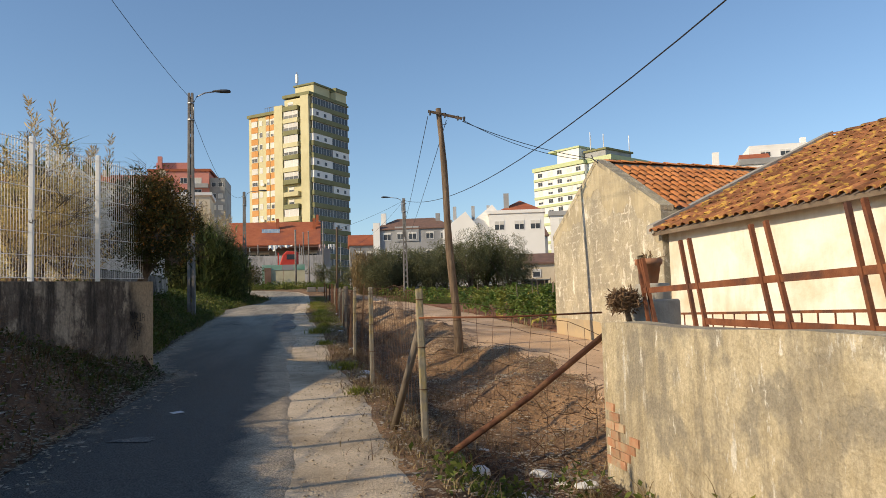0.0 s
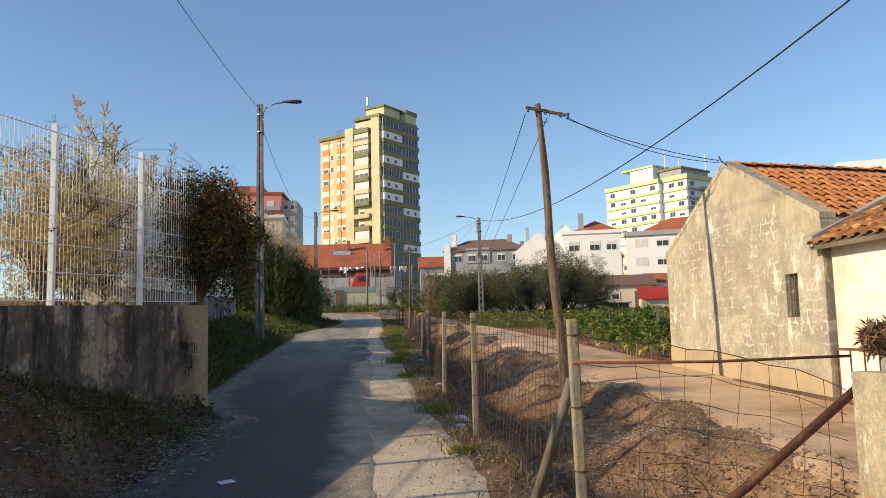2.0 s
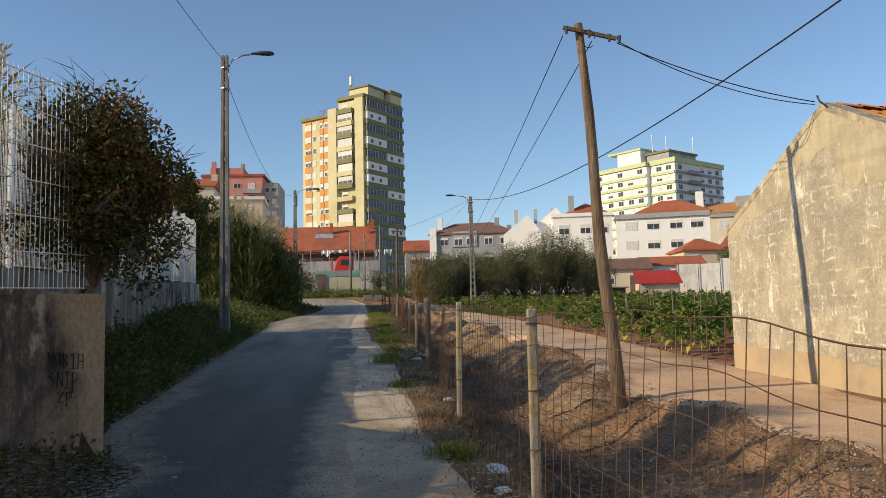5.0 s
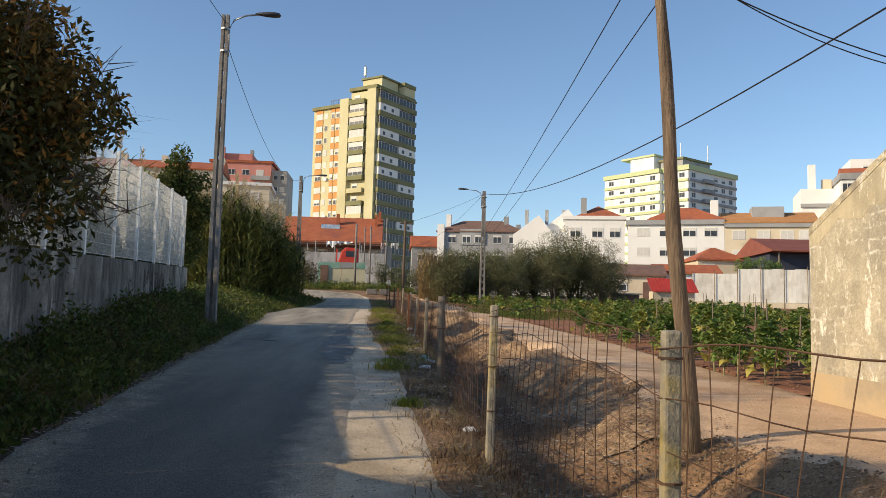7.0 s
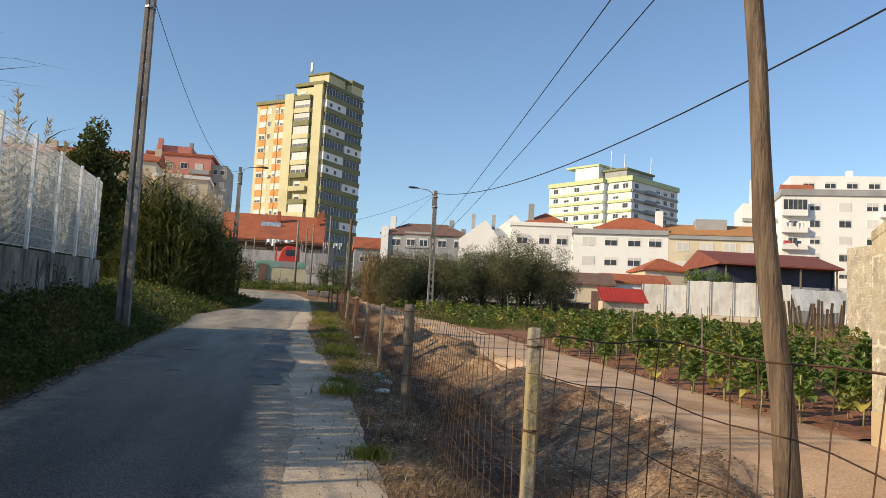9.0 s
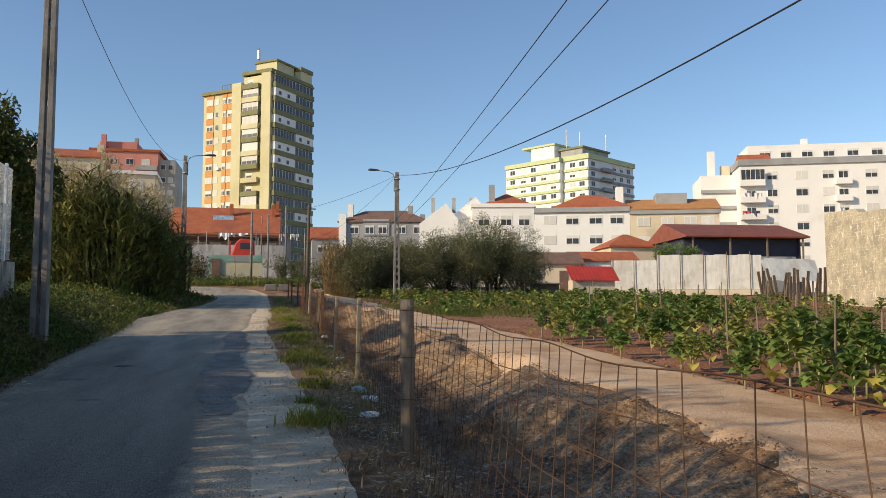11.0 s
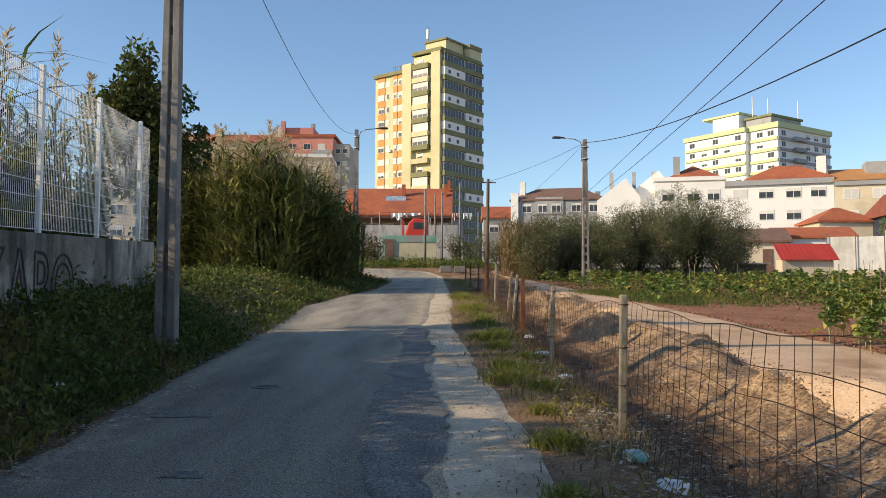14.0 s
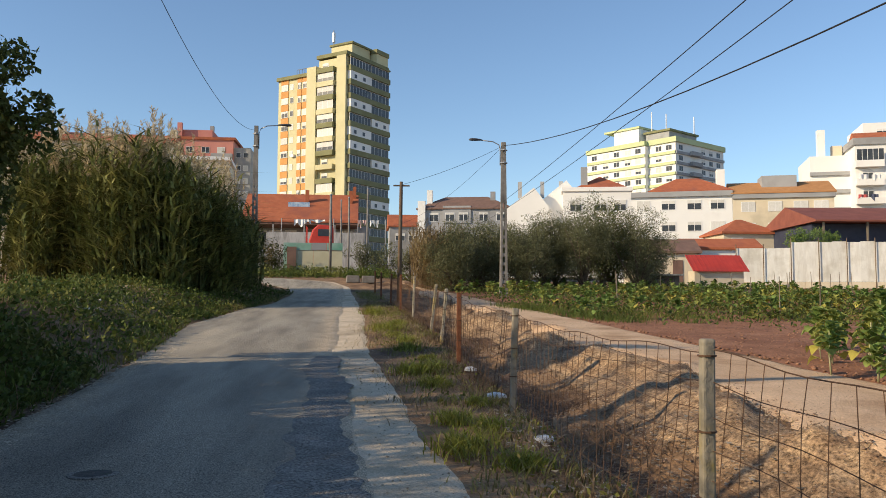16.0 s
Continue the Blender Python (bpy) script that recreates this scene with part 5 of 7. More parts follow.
for f in range(6):
    z = 19.6 - 2.95 * f
    wa.box("balcony", -0.1, 4.0, -1.1, -0.003, z - 1.0, z + 0.0, M_WHITEF)
    if f < 1:
        wa.window(0.0, z + 0.01, 4.0, 1.9, "front", -0.95, 0, 5)
    for u, w in ((1.0, 1.6), (4.5, 1.7), (9.2, 2.0), (13.6, 1.9), (16.2, 1.6), (20.5, 2.0), (24.6, 2.0)):
        wa.window(u, z + 0.1, w, 1.5, "front", -0.003, rb.choice((0.3, 0.5, 1, 0.2)), 2)
    wa.box("band", -6.05, -0.004, 3.6, 3.99, z - 1.5, z - 0.9, M_GREYF)
    wa.box("balcony", 15.6, 18.2, -0.9, -0.003, z - 1.0, z + 0.0, M_WHITEF)
for u in (4.2, 7.8, 11.4, 15.0, 19.0, 23.0):
    wa.window(u, 24.3, 1.9, 1.3, "front", 3.997, 0.3, 2)

# --- white gable houses in the middle distance ---
wg = Facade("gable_house", (16.2, 123, 6), -12, "white house with bare gables and red roof", "house")
for u0, u1, zt_, rise, v in ((0.0, 5.4, 8.6, 2.8, 0.0), (3.6, 10.0, 9.2, 3.3, 1.5)):
    um = (u0 + u1) / 2 + 0.9
    g = Geo().prism([(u0, v, 0), (u1, v, 0), (u1, v, zt_ + 0.4), (um, v, zt_ + rise), (u0, v, zt_)], (0, 0, 0), (0, 8, 0))
    part("wall", g, M_WHITEF, wg.ob)
wg.box("wall", 7.2, 15.5, -1.0, 7, 0, 10.7, M_WHITEF)
wg.box("cornice", 7.0, 15.7, -1.2, 7, 10.702, 11.2, M_WHITEF)
hip_roof(wg, 9.0, 15.0, 0, 6, 11.25, 1.9, M_REDROOF)
wg.box("chimney", 9.5, 10.3, 0.5, 1.3, 11.2, 14.0, M_GREYF)
for u in (4.4, 6.8, 1.5):
    wg.box("chimney", u, u + 0.5, 3, 3.6, 10.5, 12.6, M_GREYF)
for u in (8.0, 11.0, 13.4):
    wg.window(u, 8.2, 1.5, 1.4, "front", -1.003, 0.4, 2)

# --- dark-roofed house, shade put into its grey wall colour ---
dh = Facade("terrace_house", (7.0, 152, 6), -12, "terrace house with a dark tile roof and chimneys, wall shade coloured in grey", "house")
dh.box("wall", 0, 15, 0, 8, 0, 12.0, M_GREYF)
dh.box("wall", -0.02, 1.2, -0.5, -0.002, 0, 13.2, M_WHITEF)
hip_roof(dh, 0, 15, 0, 8, 12.05, 2.3, M_DKROOF)
dh.box("chimney", 1.2, 2.1, 1.5, 2.4, 12.3, 15.2, M_WHITEF)
dh.box("chimney", 11.5, 12.3, 2.5, 3.3, 12.3, 15.0, M_GREYF)
dh.box("dormer", 4.0, 8.5, -0.2, 2, 9.6, 12.4, M_GREYF)
for u in (1.8, 4.4, 6.6, 9.8, 12.6):
    dh.window(u, 9.9, 1.5, 1.4, "front", -0.203 if 4 <= u < 8 else -0.003, 0.2, 2)
    dh.window(u, 6.6, 1.5, 1.4, "front", -0.003, 0.2, 2)
lh = Facade("terrace_house", (2.6, 158, 6), 0, "low pale houses with red tile roofs behind the trees", "house")
lh.box("wall", 0, 10, 0, 8, 0, 9.6, M_GREYF)
gable_roof(lh, 0, 10, 0, 8, 9.7, 2.4, M_REDROOF)
for u in (1.0, 3.2, 5.4, 7.6):
    lh.window(u, 7.2, 1.6, 1.3, "front", -0.003, 0.3, 2)
lh.box("chimney", 5.6, 6.4, 2, 2.8, 11, 13.2, M_WHITEF)
rh = Facade("terrace_house", (21.9, 165, 6), 0, "far row of dark-roofed houses", "house")
rh.box("wall", 0, 22, 0, 8, 0, 11.5, M_GREYF)
gable_roof(rh, 0, 22, 0, 8, 11.6, 2.6, M_DKROOF)
for u in (1.5, 6.0, 10.5, 15.0, 19.0):
    rh.box("chimney", u, u + 0.9, 3, 3.9, 13, 15.6, M_GREYF)

# --- red-roofed workshop at the end of the lane ---
ws = Facade("workshop", (-16.5, 124, 5.4), 0, "long workshop with a red tile roof and drying laundry", "workshop")
ws.box("wall", 0, 15.5, 5.0, 12, 0, 7.4, M_GREYF)
ws.box("ceiling_slab", -0.2, 14.0, -0.5, 4.99, 7.05, 7.28, M_DKROOF)
ws.box("low_wall", 0, 15.5, -0.5, -0.3, 0, 3.9, M_GREYF)
g = Geo().prism([(-0.3, -0.6, 7.3), (-0.3, -0.6, 7.5), (-0.3, 5.5, 11.6), (-0.3, 12.5, 7.5), (-0.3, 12.5, 7.3)], (0, 0, 0), (14.4, 0, 0))
part("roof", g, M_REDROOF, ws.ob)
for u in (7.3, 12.9):
    ws.box("chimney", u, u + 0.45, 3.4, 3.9, 9.6, 11.9, M_REDROOF)
ws.box("chimney", 13.4, 13.8, 4.6, 5.0, 10.6, 12.6, M_REDROOF)
part("sign", Geo().box((5.2, 2.55, 9.4), (7.9, 2.65, 10.2)), mat("blue_sign", (0.2, 0.35, 0.55), (0.5, 0.6, 0.68), scale=2.5, rough=0.5, bump=0), ws.ob, "blue and white roof sign")
for u in (0.8, 2.6, 4.6, 9.5, 12.0):
    ws.window(u, 5.4, 1.5, 1.4, "front", 4.997, 0.2, 2)
for u in (-0.2, 3.6, 7.4, 11.2, 14.0):
    ws.box("veranda_post", u, u + 0.14, -0.5, -0.36, 0, 7.3, M_GREYF)

yw = structure(part("wall_yard", Geo().box((-10.2, 95, 4.0), (-1.5, 95.3, 9.0)), mat("smoky_wall", (0.4, 0.38, 0.37), (0.5, 0.48, 0.46), (0.28, 0.27, 0.27), scale=0.6, big=0.4, streak=0.4, rough=0.9)), "grey stained yard wall", "wall")
M_LAUNDRY = mat("white_laundry", (0.75, 0.74, 0.72), (0.82, 0.81, 0.8), rough=0.9, bump=0.3)
M_LAUNDRYP = mat("pink_laundry", (0.6, 0.4, 0.38), (0.65, 0.5, 0.46), rough=0.9, bump=0.3)


def laundry(x, y, z, w, h, m, label):
    n = 10
    vs, fs = [], []
    for i in range(n + 1):
        a = i / n
        ya = 0.07 * math.sin(a * 12 + 3 * x)
        ha = h * (0.72 + 0.28 * math.sin(a * 7 + 5 * x))
        vs += [(a * w, ya, 0), (a * w, ya * 1.6, -ha), (a * w, ya * 1.6 + 0.02, -ha), (a * w, ya + 0.02, 0)]
    for i in range(n):
        fs += [(4 * i + k, 4 * i + (k + 1) % 4, 4 * i + 4 + (k + 1) % 4, 4 * i + 4 + k) for k in range(4)]
    fs += [(3, 2, 1, 0), (4 * n, 4 * n + 1, 4 * n + 2, 4 * n + 3)]
    g = Geo().add(vs, fs)
    o = thing("laundry", (x, y, z), 0, label, "laundry", "hanging laundry")
    part("cloth", g, m, o)


for x, w, h, m in ((-8.3, 0.9, 0.75, M_LAUNDRY), (-7.4, 0.7, 0.45, M_LAUNDRY), (-6.65, 1.3, 0.32, M_LAUNDRY), (-2.2, 0.35, 0.8, M_LAUNDRYP), (-1.75, 0.4, 0.55, M_LAUNDRYP), (-1.0, 0.5, 0.6, M_LAUNDRY), (-0.45, 0.3, 0.75, M_LAUNDRY)):
    laundry(x, 101, 10.75, w, h, m, "white washing hung on a line" if m is M_LAUNDRY else "pinkish washing hung on a line")
M_LAUNDRYR = mat("red_laundry", (0.5, 0.08, 0.08), (0.58, 0.14, 0.13), rough=0.9, bump=0.3)
M_LAUNDRYB = mat("dark_laundry", (0.06, 0.07, 0.12), (0.12, 0.13, 0.18), rough=0.9, bump=0.3)
for u, z, w, h, m, txt in ((0.2, 17.4, 1.6, 1.3, M_LAUNDRY, "white sheets hung from a balcony"), (2.1, 17.3, 1.5, 1.0, M_LAUNDRY, "white sheets hung from a balcony"), (0.1, 14.2, 1.5, 0.9, M_LAUNDRYR, "red washing hung from a balcony"),
                           (1.9, 14.2, 1.2, 1.1, M_LAUNDRYB, "dark washing hung from a balcony"), (15.8, 14.3, 1.2, 1.0, M_LAUNDRY, "white washing hung from a balcony")):
    p = wa.ob.matrix_world @ Vector((u, -1.25, z))
    laundry(p.x, p.y, p.z, w, h, m, txt)
line_ = thing("washing_line", (-9.5, 101, 4.9), 0, "washing line on thin posts over the yard", "washing line")
part("line", Geo().tube([(0, 0, 5.9), (5, 0, 5.83), (10, 0, 5.9)], 0.015, 4), M_CABLE, line_)
for x in (0, 5, 10):
    part("post", Geo().tube([(x, 0, 0), (x, 0, 5.95)], 0.05, 6), M_GREYF, line_)

# --- red van body, panel fence, far posts at the bend ---
M_REDV = mat("red_paint", (0.5, 0.045, 0.03), (0.56, 0.06, 0.04), scale=2, rough=0.4, bump=0)
van = thing("red_van", (-4.75, 81.5, gz(-4.75, 81.5)), 0, "red pick-up cab parked behind the panel fence", "van")
part("body", Geo().prism([(-0.75, 0, 0.5), (1.0, 0, 0.5), (1.0, 0, 3.5), (-0.1, 0, 3.6), (-0.5, 0, 3.2), (-0.75, 0, 2.4)], (0, -0.8, 0), (0, 0.8, 0)), M_REDV, van, bevel=0.1)
part("window", Geo().box((-0.1, -0.82, 2.75), (0.75, -0.803, 3.25)), M_GLASSW, van)
for x in (-0.4, 0.75):
    part("wheel", Geo().tube([(x, -0.82, 0.36), (x, -0.6, 0.36)], 0.36, 14), M_DARKMETAL, van)
for i in range(5):
    part("ladder_rung", Geo().bar((-0.95, -0.5, 2.2 + 0.26 * i), (-0.95, 0.5, 2.2 + 0.26 * i), 0.05, 0.05), M_REDV, van)
for s in (-0.5, 0.5):
    part("ladder_rail", Geo().bar((-0.95, s, 0.6), (-0.95, s, 3.5), 0.06, 0.06), M_REDV, van)
M_PANELG = mat("green_sheet_panel", (0.13, 0.3, 0.22), (0.3, 0.42, 0.36), scale=0.7, rough=0.7, bump=0.1)
M_PANELC = mat("cream_block", (0.5, 0.45, 0.3), (0.57, 0.52, 0.36), scale=1.2, rough=0.9, bump=0.3)
pf = thing("panel_fence", (-7.0, 78, gz(-7.0, 78) - 0.05), 0, "cream block wall topped with faded green sheets", "fence")
zb = gz(-7.0, 78) - 0.05
for i, (a, b) in enumerate(((0.9, 2.0), (2.02, 3.1), (3.12, 4.0))):
    part("wall_panel", Geo().box((a, 0, 0), (b, 0.15, 6.28 - zb)), M_PANELC, pf, bevel=0.01)
for a, b, m in ((0.0, 0.9, M_PANELG), (0.92, 1.9, M_PANELG), (1.92, 2.9, M_GREYF), (2.92, 4.0, M_PANELG)):
    part("sheet", Geo().box((a, -0.05, (6.285 if a > 0.5 else 4.2) - zb), (b, -0.02, 6.78 - zb)), m, pf)
gate_ = part("door", Geo().box((0.25, -0.12, 0), (0.88, -0.06, 6.5 - zb)), M_DKROOF, pf)

for x, y, zt_, r in ((-3.75, 76, 9.85, 0.1), (-3.15, 79, 9.9, 0.06), (-2.55, 76, 9.7, 0.07), (-1.3, 82, 11.2, 0.08), (-3.4, 70, 0, 0)):
    if r:
        q = thing("pole", (x, y, gz(x, y) - 0.05), 0, "thin grey pole standing by the bend of the lane", "pole", "poles at the bend")
        part("shaft", Geo().tube([(0, 0, 0), (0, 0, zt_ - gz(x, y))], [r, r * 0.8], 8), M_LAMPCONC, q, smooth=True)
        part("cap", Geo().tube([(0, 0, zt_ - gz(x, y)), (0, 0, zt_ - gz(x, y) + 0.08)], [r * 1.1, r * 0.6], 8), M_GALV, q)
for x in (-2.15, -1.25):
    q = thing("concrete_block", (x, 69.5, gz(x, 69.5) - 0.02), 4, "grey concrete road block at the bend", "concrete block", "road blocks")
    part("block", Geo().prism([(-0.4, 0, 0), (0.4, 0, 0), (0.36, 0, 0.42), (-0.36, 0, 0.42)], (0, -0.25, 0), (0, 0.25, 0)), M_LAMPCONC, q, bevel=0.04)

# --- garden sheds and fences, east ---
M_REDSHEET = mat("red_sheet_metal", (0.42, 0.045, 0.035), (0.5, 0.06, 0.045), (0.38, 0.05, 0.04), scale=1.2, rough=0.55, bump=0.1)
M_WHITEP = mat("white_sheet_panel", (0.72, 0.7, 0.64), (0.8, 0.78, 0.72), (0.6, 0.57, 0.5), scale=1.4, big=0.6, streak=0.25, streak_c=(0.4, 0.34, 0.26), rough=0.75, bump=0.1, rand=0.06)
sz = gz(22, 77)
shed = thing("garden_shed", (21.6, 77, sz - 0.05), 0, "low white garden shed with a bright red sheet roof", "shed")
part("wall", Geo().box((0, 0, 0), (3.6, 1.1, 1.25)), M_CREAM, shed)
part("roof", Geo().prism([(-0.2, -0.3, 1.2), (-0.2, 1.2, 2.4), (-0.2, 1.2, 2.45), (-0.2, -0.3, 1.25)], (0, 0, 0), (4.1, 0, 0)), M_REDSHEET, shed)
for i in range(12):
    part("roof_rib", Geo().bar((-0.15 + 0.34 * i, -0.3, 1.26), (-0.15 + 0.34 * i, 1.2, 2.46), 0.05, 0.04), M_REDSHEET, shed)
hut = thing("garden_hut", (17.8, 76, gz(18, 76) - 0.05), 0, "small grey wooden hutch with a flat roof", "hut")
part("wall", Geo().box((0, 0, 0), (2.3, 1.6, 0.95)), M_POSTG, hut)
part("roof", Geo().prism([(-0.2, -0.3, 0.952), (2.5, -0.3, 0.952), (2.5, -0.3, 1.05), (-0.2, -0.3, 1.1)], (0, 0, 0), (0, 2.2, 0)), M_GREYC, hut)
part("door", Geo().box((1.2, -0.03, 0.1), (1.9, -0.003, 0.85)), M_DKROOF, hut)
fz = gz(26, 80.5)
wf = thing("sheet_fence", (26.3, 80.5, fz - 0.05), -14, "white corrugated sheet fence along the garden", "fence")
for i in range(13):
    a = 0.98 * i
    hgt = (6.9 if i < 4 else 7.35) - fz + 0.05 + 0.03 * math.sin(i * 3)
    part("panel", Geo().box((a, 0.008 * (i % 2), 0.5), (a + 0.985, 0.008 * (i % 2) + 0.02, hgt)), M_WHITEP, wf)
    part("base_block", Geo().box((a, -0.1, 0), (a + 0.97, 0.15, 0.48)), M_CREAM, wf)
    if i % 2 == 0:
        part("post", Geo().tube([(a, -0.12, 0), (a, -0.12, hgt + 0.3)], 0.035, 6), M_WOODPOLE, wf)
# tarp end and stacked planks
tp = thing("tarpaulin", (38.7, 76.6, fz + 0.9), 6, "sagging whitish tarpaulin over a wood pile", "tarpaulin")
g = Geo()
vs, fs = [], []
for i in range(9):
    za = 0.12 * math.sin(i * 1.3)
    vs += [(i * 0.7, 0, 0.2 + za), (i * 0.7, 0.9, 2.2 + za * 0.3), (i * 0.7, 0.93, 2.2 + za * 0.3), (i * 0.7, 0.03, 0.2 + za)]
for i in range(8):
    for k in range(4):
        fs.append((i * 4 + k, i * 4 + 4 + k, i * 4 + 4 + (k + 1) % 4, i * 4 + (k + 1) % 4))
g.add(vs, fs)
part("sheet", g, M_WHITEP, tp)
for x in (0.2, 2.8, 5.4):
    part("post", Geo().bar((x, 0.95, -0.95), (x, 0.95, 2.1), 0.1, 0.1), M_POSTG, tp)
rp_ = random.Random(3)
for i in range(26):
    x = 43.5 + i * 0.17 - (i % 3) * 0.03
    y = 75.5 - i * 0.28
    q = thing("plank", (x * 0.78 - 2.2, y * 0.93 - 4.0, gz(x * 0.78 - 2.2, y * 0.93 - 4.0) - 0.05), 0, "rough grey-brown upright scrap plank", "plank", "scrap plank fence")
    part("board", Geo().bar((0, 0, 0), (rp_.uniform(-0.5, 0.5), 0.1, 2.0 + rp_.uniform(-0.4, 0.4)), 0.2, 0.04), M_WOODPOLE, q)

bn = Facade("barn", (39.0, 92, gz(34, 92)), -4, "long dark barn with a red-brown sheet roof", "barn")
bz = gz(34, 92)
M_NAVY = mat("dark_blue_sheet", (0.03, 0.035, 0.06), (0.045, 0.05, 0.08), scale=1, rough=0.6, bump=0.1)
M_BARNROOF = mat("red_brown_sheet", (0.2, 0.065, 0.045), (0.26, 0.09, 0.06), scale=1, rough=0.7, bump=0.2)
bn.box("wall", 0, 12.5, 0, 9, 0, 10.1 - bz, M_NAVY)
g = Geo().prism([(12.502, -0.2, 0), (12.502, 9, 0), (12.502, 9, 10.35 - bz), (12.502, 4.5, 11.95 - bz), (12.502, -0.2, 10.35 - bz)], (0, 0, 0), (0.2, 0, 0))
part("gable", g, M_NAVY, bn.ob)
part("roof", Geo().prism([(-0.4, -1.6, 10.15 - bz), (-0.4, -1.6, 10.3 - bz), (-0.4, 4.5, 12.1 - bz), (-0.4, 9.8, 10.3 - bz), (-0.4, 9.8, 10.1 - bz)], (0, 0, 0), (13.4, 0, 0)), M_BARNROOF, bn.ob)
bn.box("front_sheet", 5.5, 12.2, -0.08, -0.003, 0, 8.3 - bz, M_GREYF)
for u in (0.4, 4.4, 8.4, 12.3):
    bn.box("post", u, u + 0.15, -1.3, -1.15, 0, 10.12 - bz, M_POSTG)
sh = Facade("cottage", (34.3, 100, gz(31, 100)), 0, "small cream cottage with a red tile roof", "cottage")
cz = gz(31, 100)
sh.box("wall", 0, 5.6, 0, 5, 0, 9.9 - cz, M_CREAM)
hip_roof(sh, 0, 5.6, 0, 5, 10.0 - cz, 1.5, M_REDROOF)
sh.box("door", 3.4, 4.3, -0.05, -0.003, 0.1, 2.3, M_DKROOF)
sh.window(0.8, 8.2 - cz, 1.2, 1.2, "front", -0.003, 0.2, 2)

# --- ruined wall behind the garden ---
lt = Facade("lean_to", (20.2, 86, gz(20, 86)), -8, "low cream outbuilding with a dark tile roof", "outbuilding")
lt.box("wall", 0, 5.2, 0, 4, 0, 2.6, M_CREAM)
gable_roof(lt, 0, 5.2, 0, 4, 2.65, 1.2, M_DKROOF)
lt.window(0.8, 1.1, 0.9, 0.9, "front", -0.003, 0.3, 1)
lt.box("door", 3.2, 4.0, -0.05, -0.003, 0.05, 2.0, M_DKROOF)
l2 = Facade("lean_to", (25.6, 88, gz(25, 88)), -8, "low white outbuilding with a red tile roof", "outbuilding")
l2.box("wall", 0, 6.0, 0, 4, 0, 3.0, M_WHITEF)
gable_roof(l2, 0, 6.0, 0, 4, 3.05, 1.0, M_REDROOF)
l2.window(1.0, 1.4, 1.0, 1.0, "front", -0.003, 0.3, 1)
rw = Geo()
rw.prism([(29.2, 49.0, 2.2), (30.1, 57.0, 2.4), (30.1, 57.0, 8.15), (29.75, 53.9, 8.05), (29.7, 53.5, 7.8), (29.2, 49.0, 7.6)], (0, 0, 0), (0.5, -0.06, 0))
structure(part("wall_ruin", rw, M_GABLE), "tall weathered yellow rendered wall beyond the garden", "wall")
# distant low hills of houses closing the horizon
far = Geo()
for i in range(40):
    x = -420 + i * 22
    far.box((x, 420 + (i * 37) % 60, 0), (x + 20, 440 + (i * 37) % 60, 26 + (i * 53) % 11))
structure(part("backdrop", far, M_GREYF), "far pale rows of town houses", "backdrop")

# ---- plants ----
def clump_points(n, clumps, spread, seed):
    rng = np.random.default_rng(seed)
    c = np.asarray(clumps, float)
    idx = rng.integers(0, len(c), n)
    d = rng.normal(size=(n, 3))
    d *= (rng.uniform(0.25, 1.0, n) ** 0.5 / np.linalg.norm(d, axis=1))[:, None]
    return c[idx] + d * spread


def crown_clumps(n, center, radii, seed, hollow=0.35):
    rng = np.random.default_rng(seed)
    d = rng.normal(size=(n, 3))
    d /= np.linalg.norm(d, axis=1)[:, None]
    r = rng.uniform(hollow, 1.0, n)[:, None] * rng.uniform(0.8, 1.12, (n, 1))
    return np.asarray(center) + d * r * np.asarray(radii)


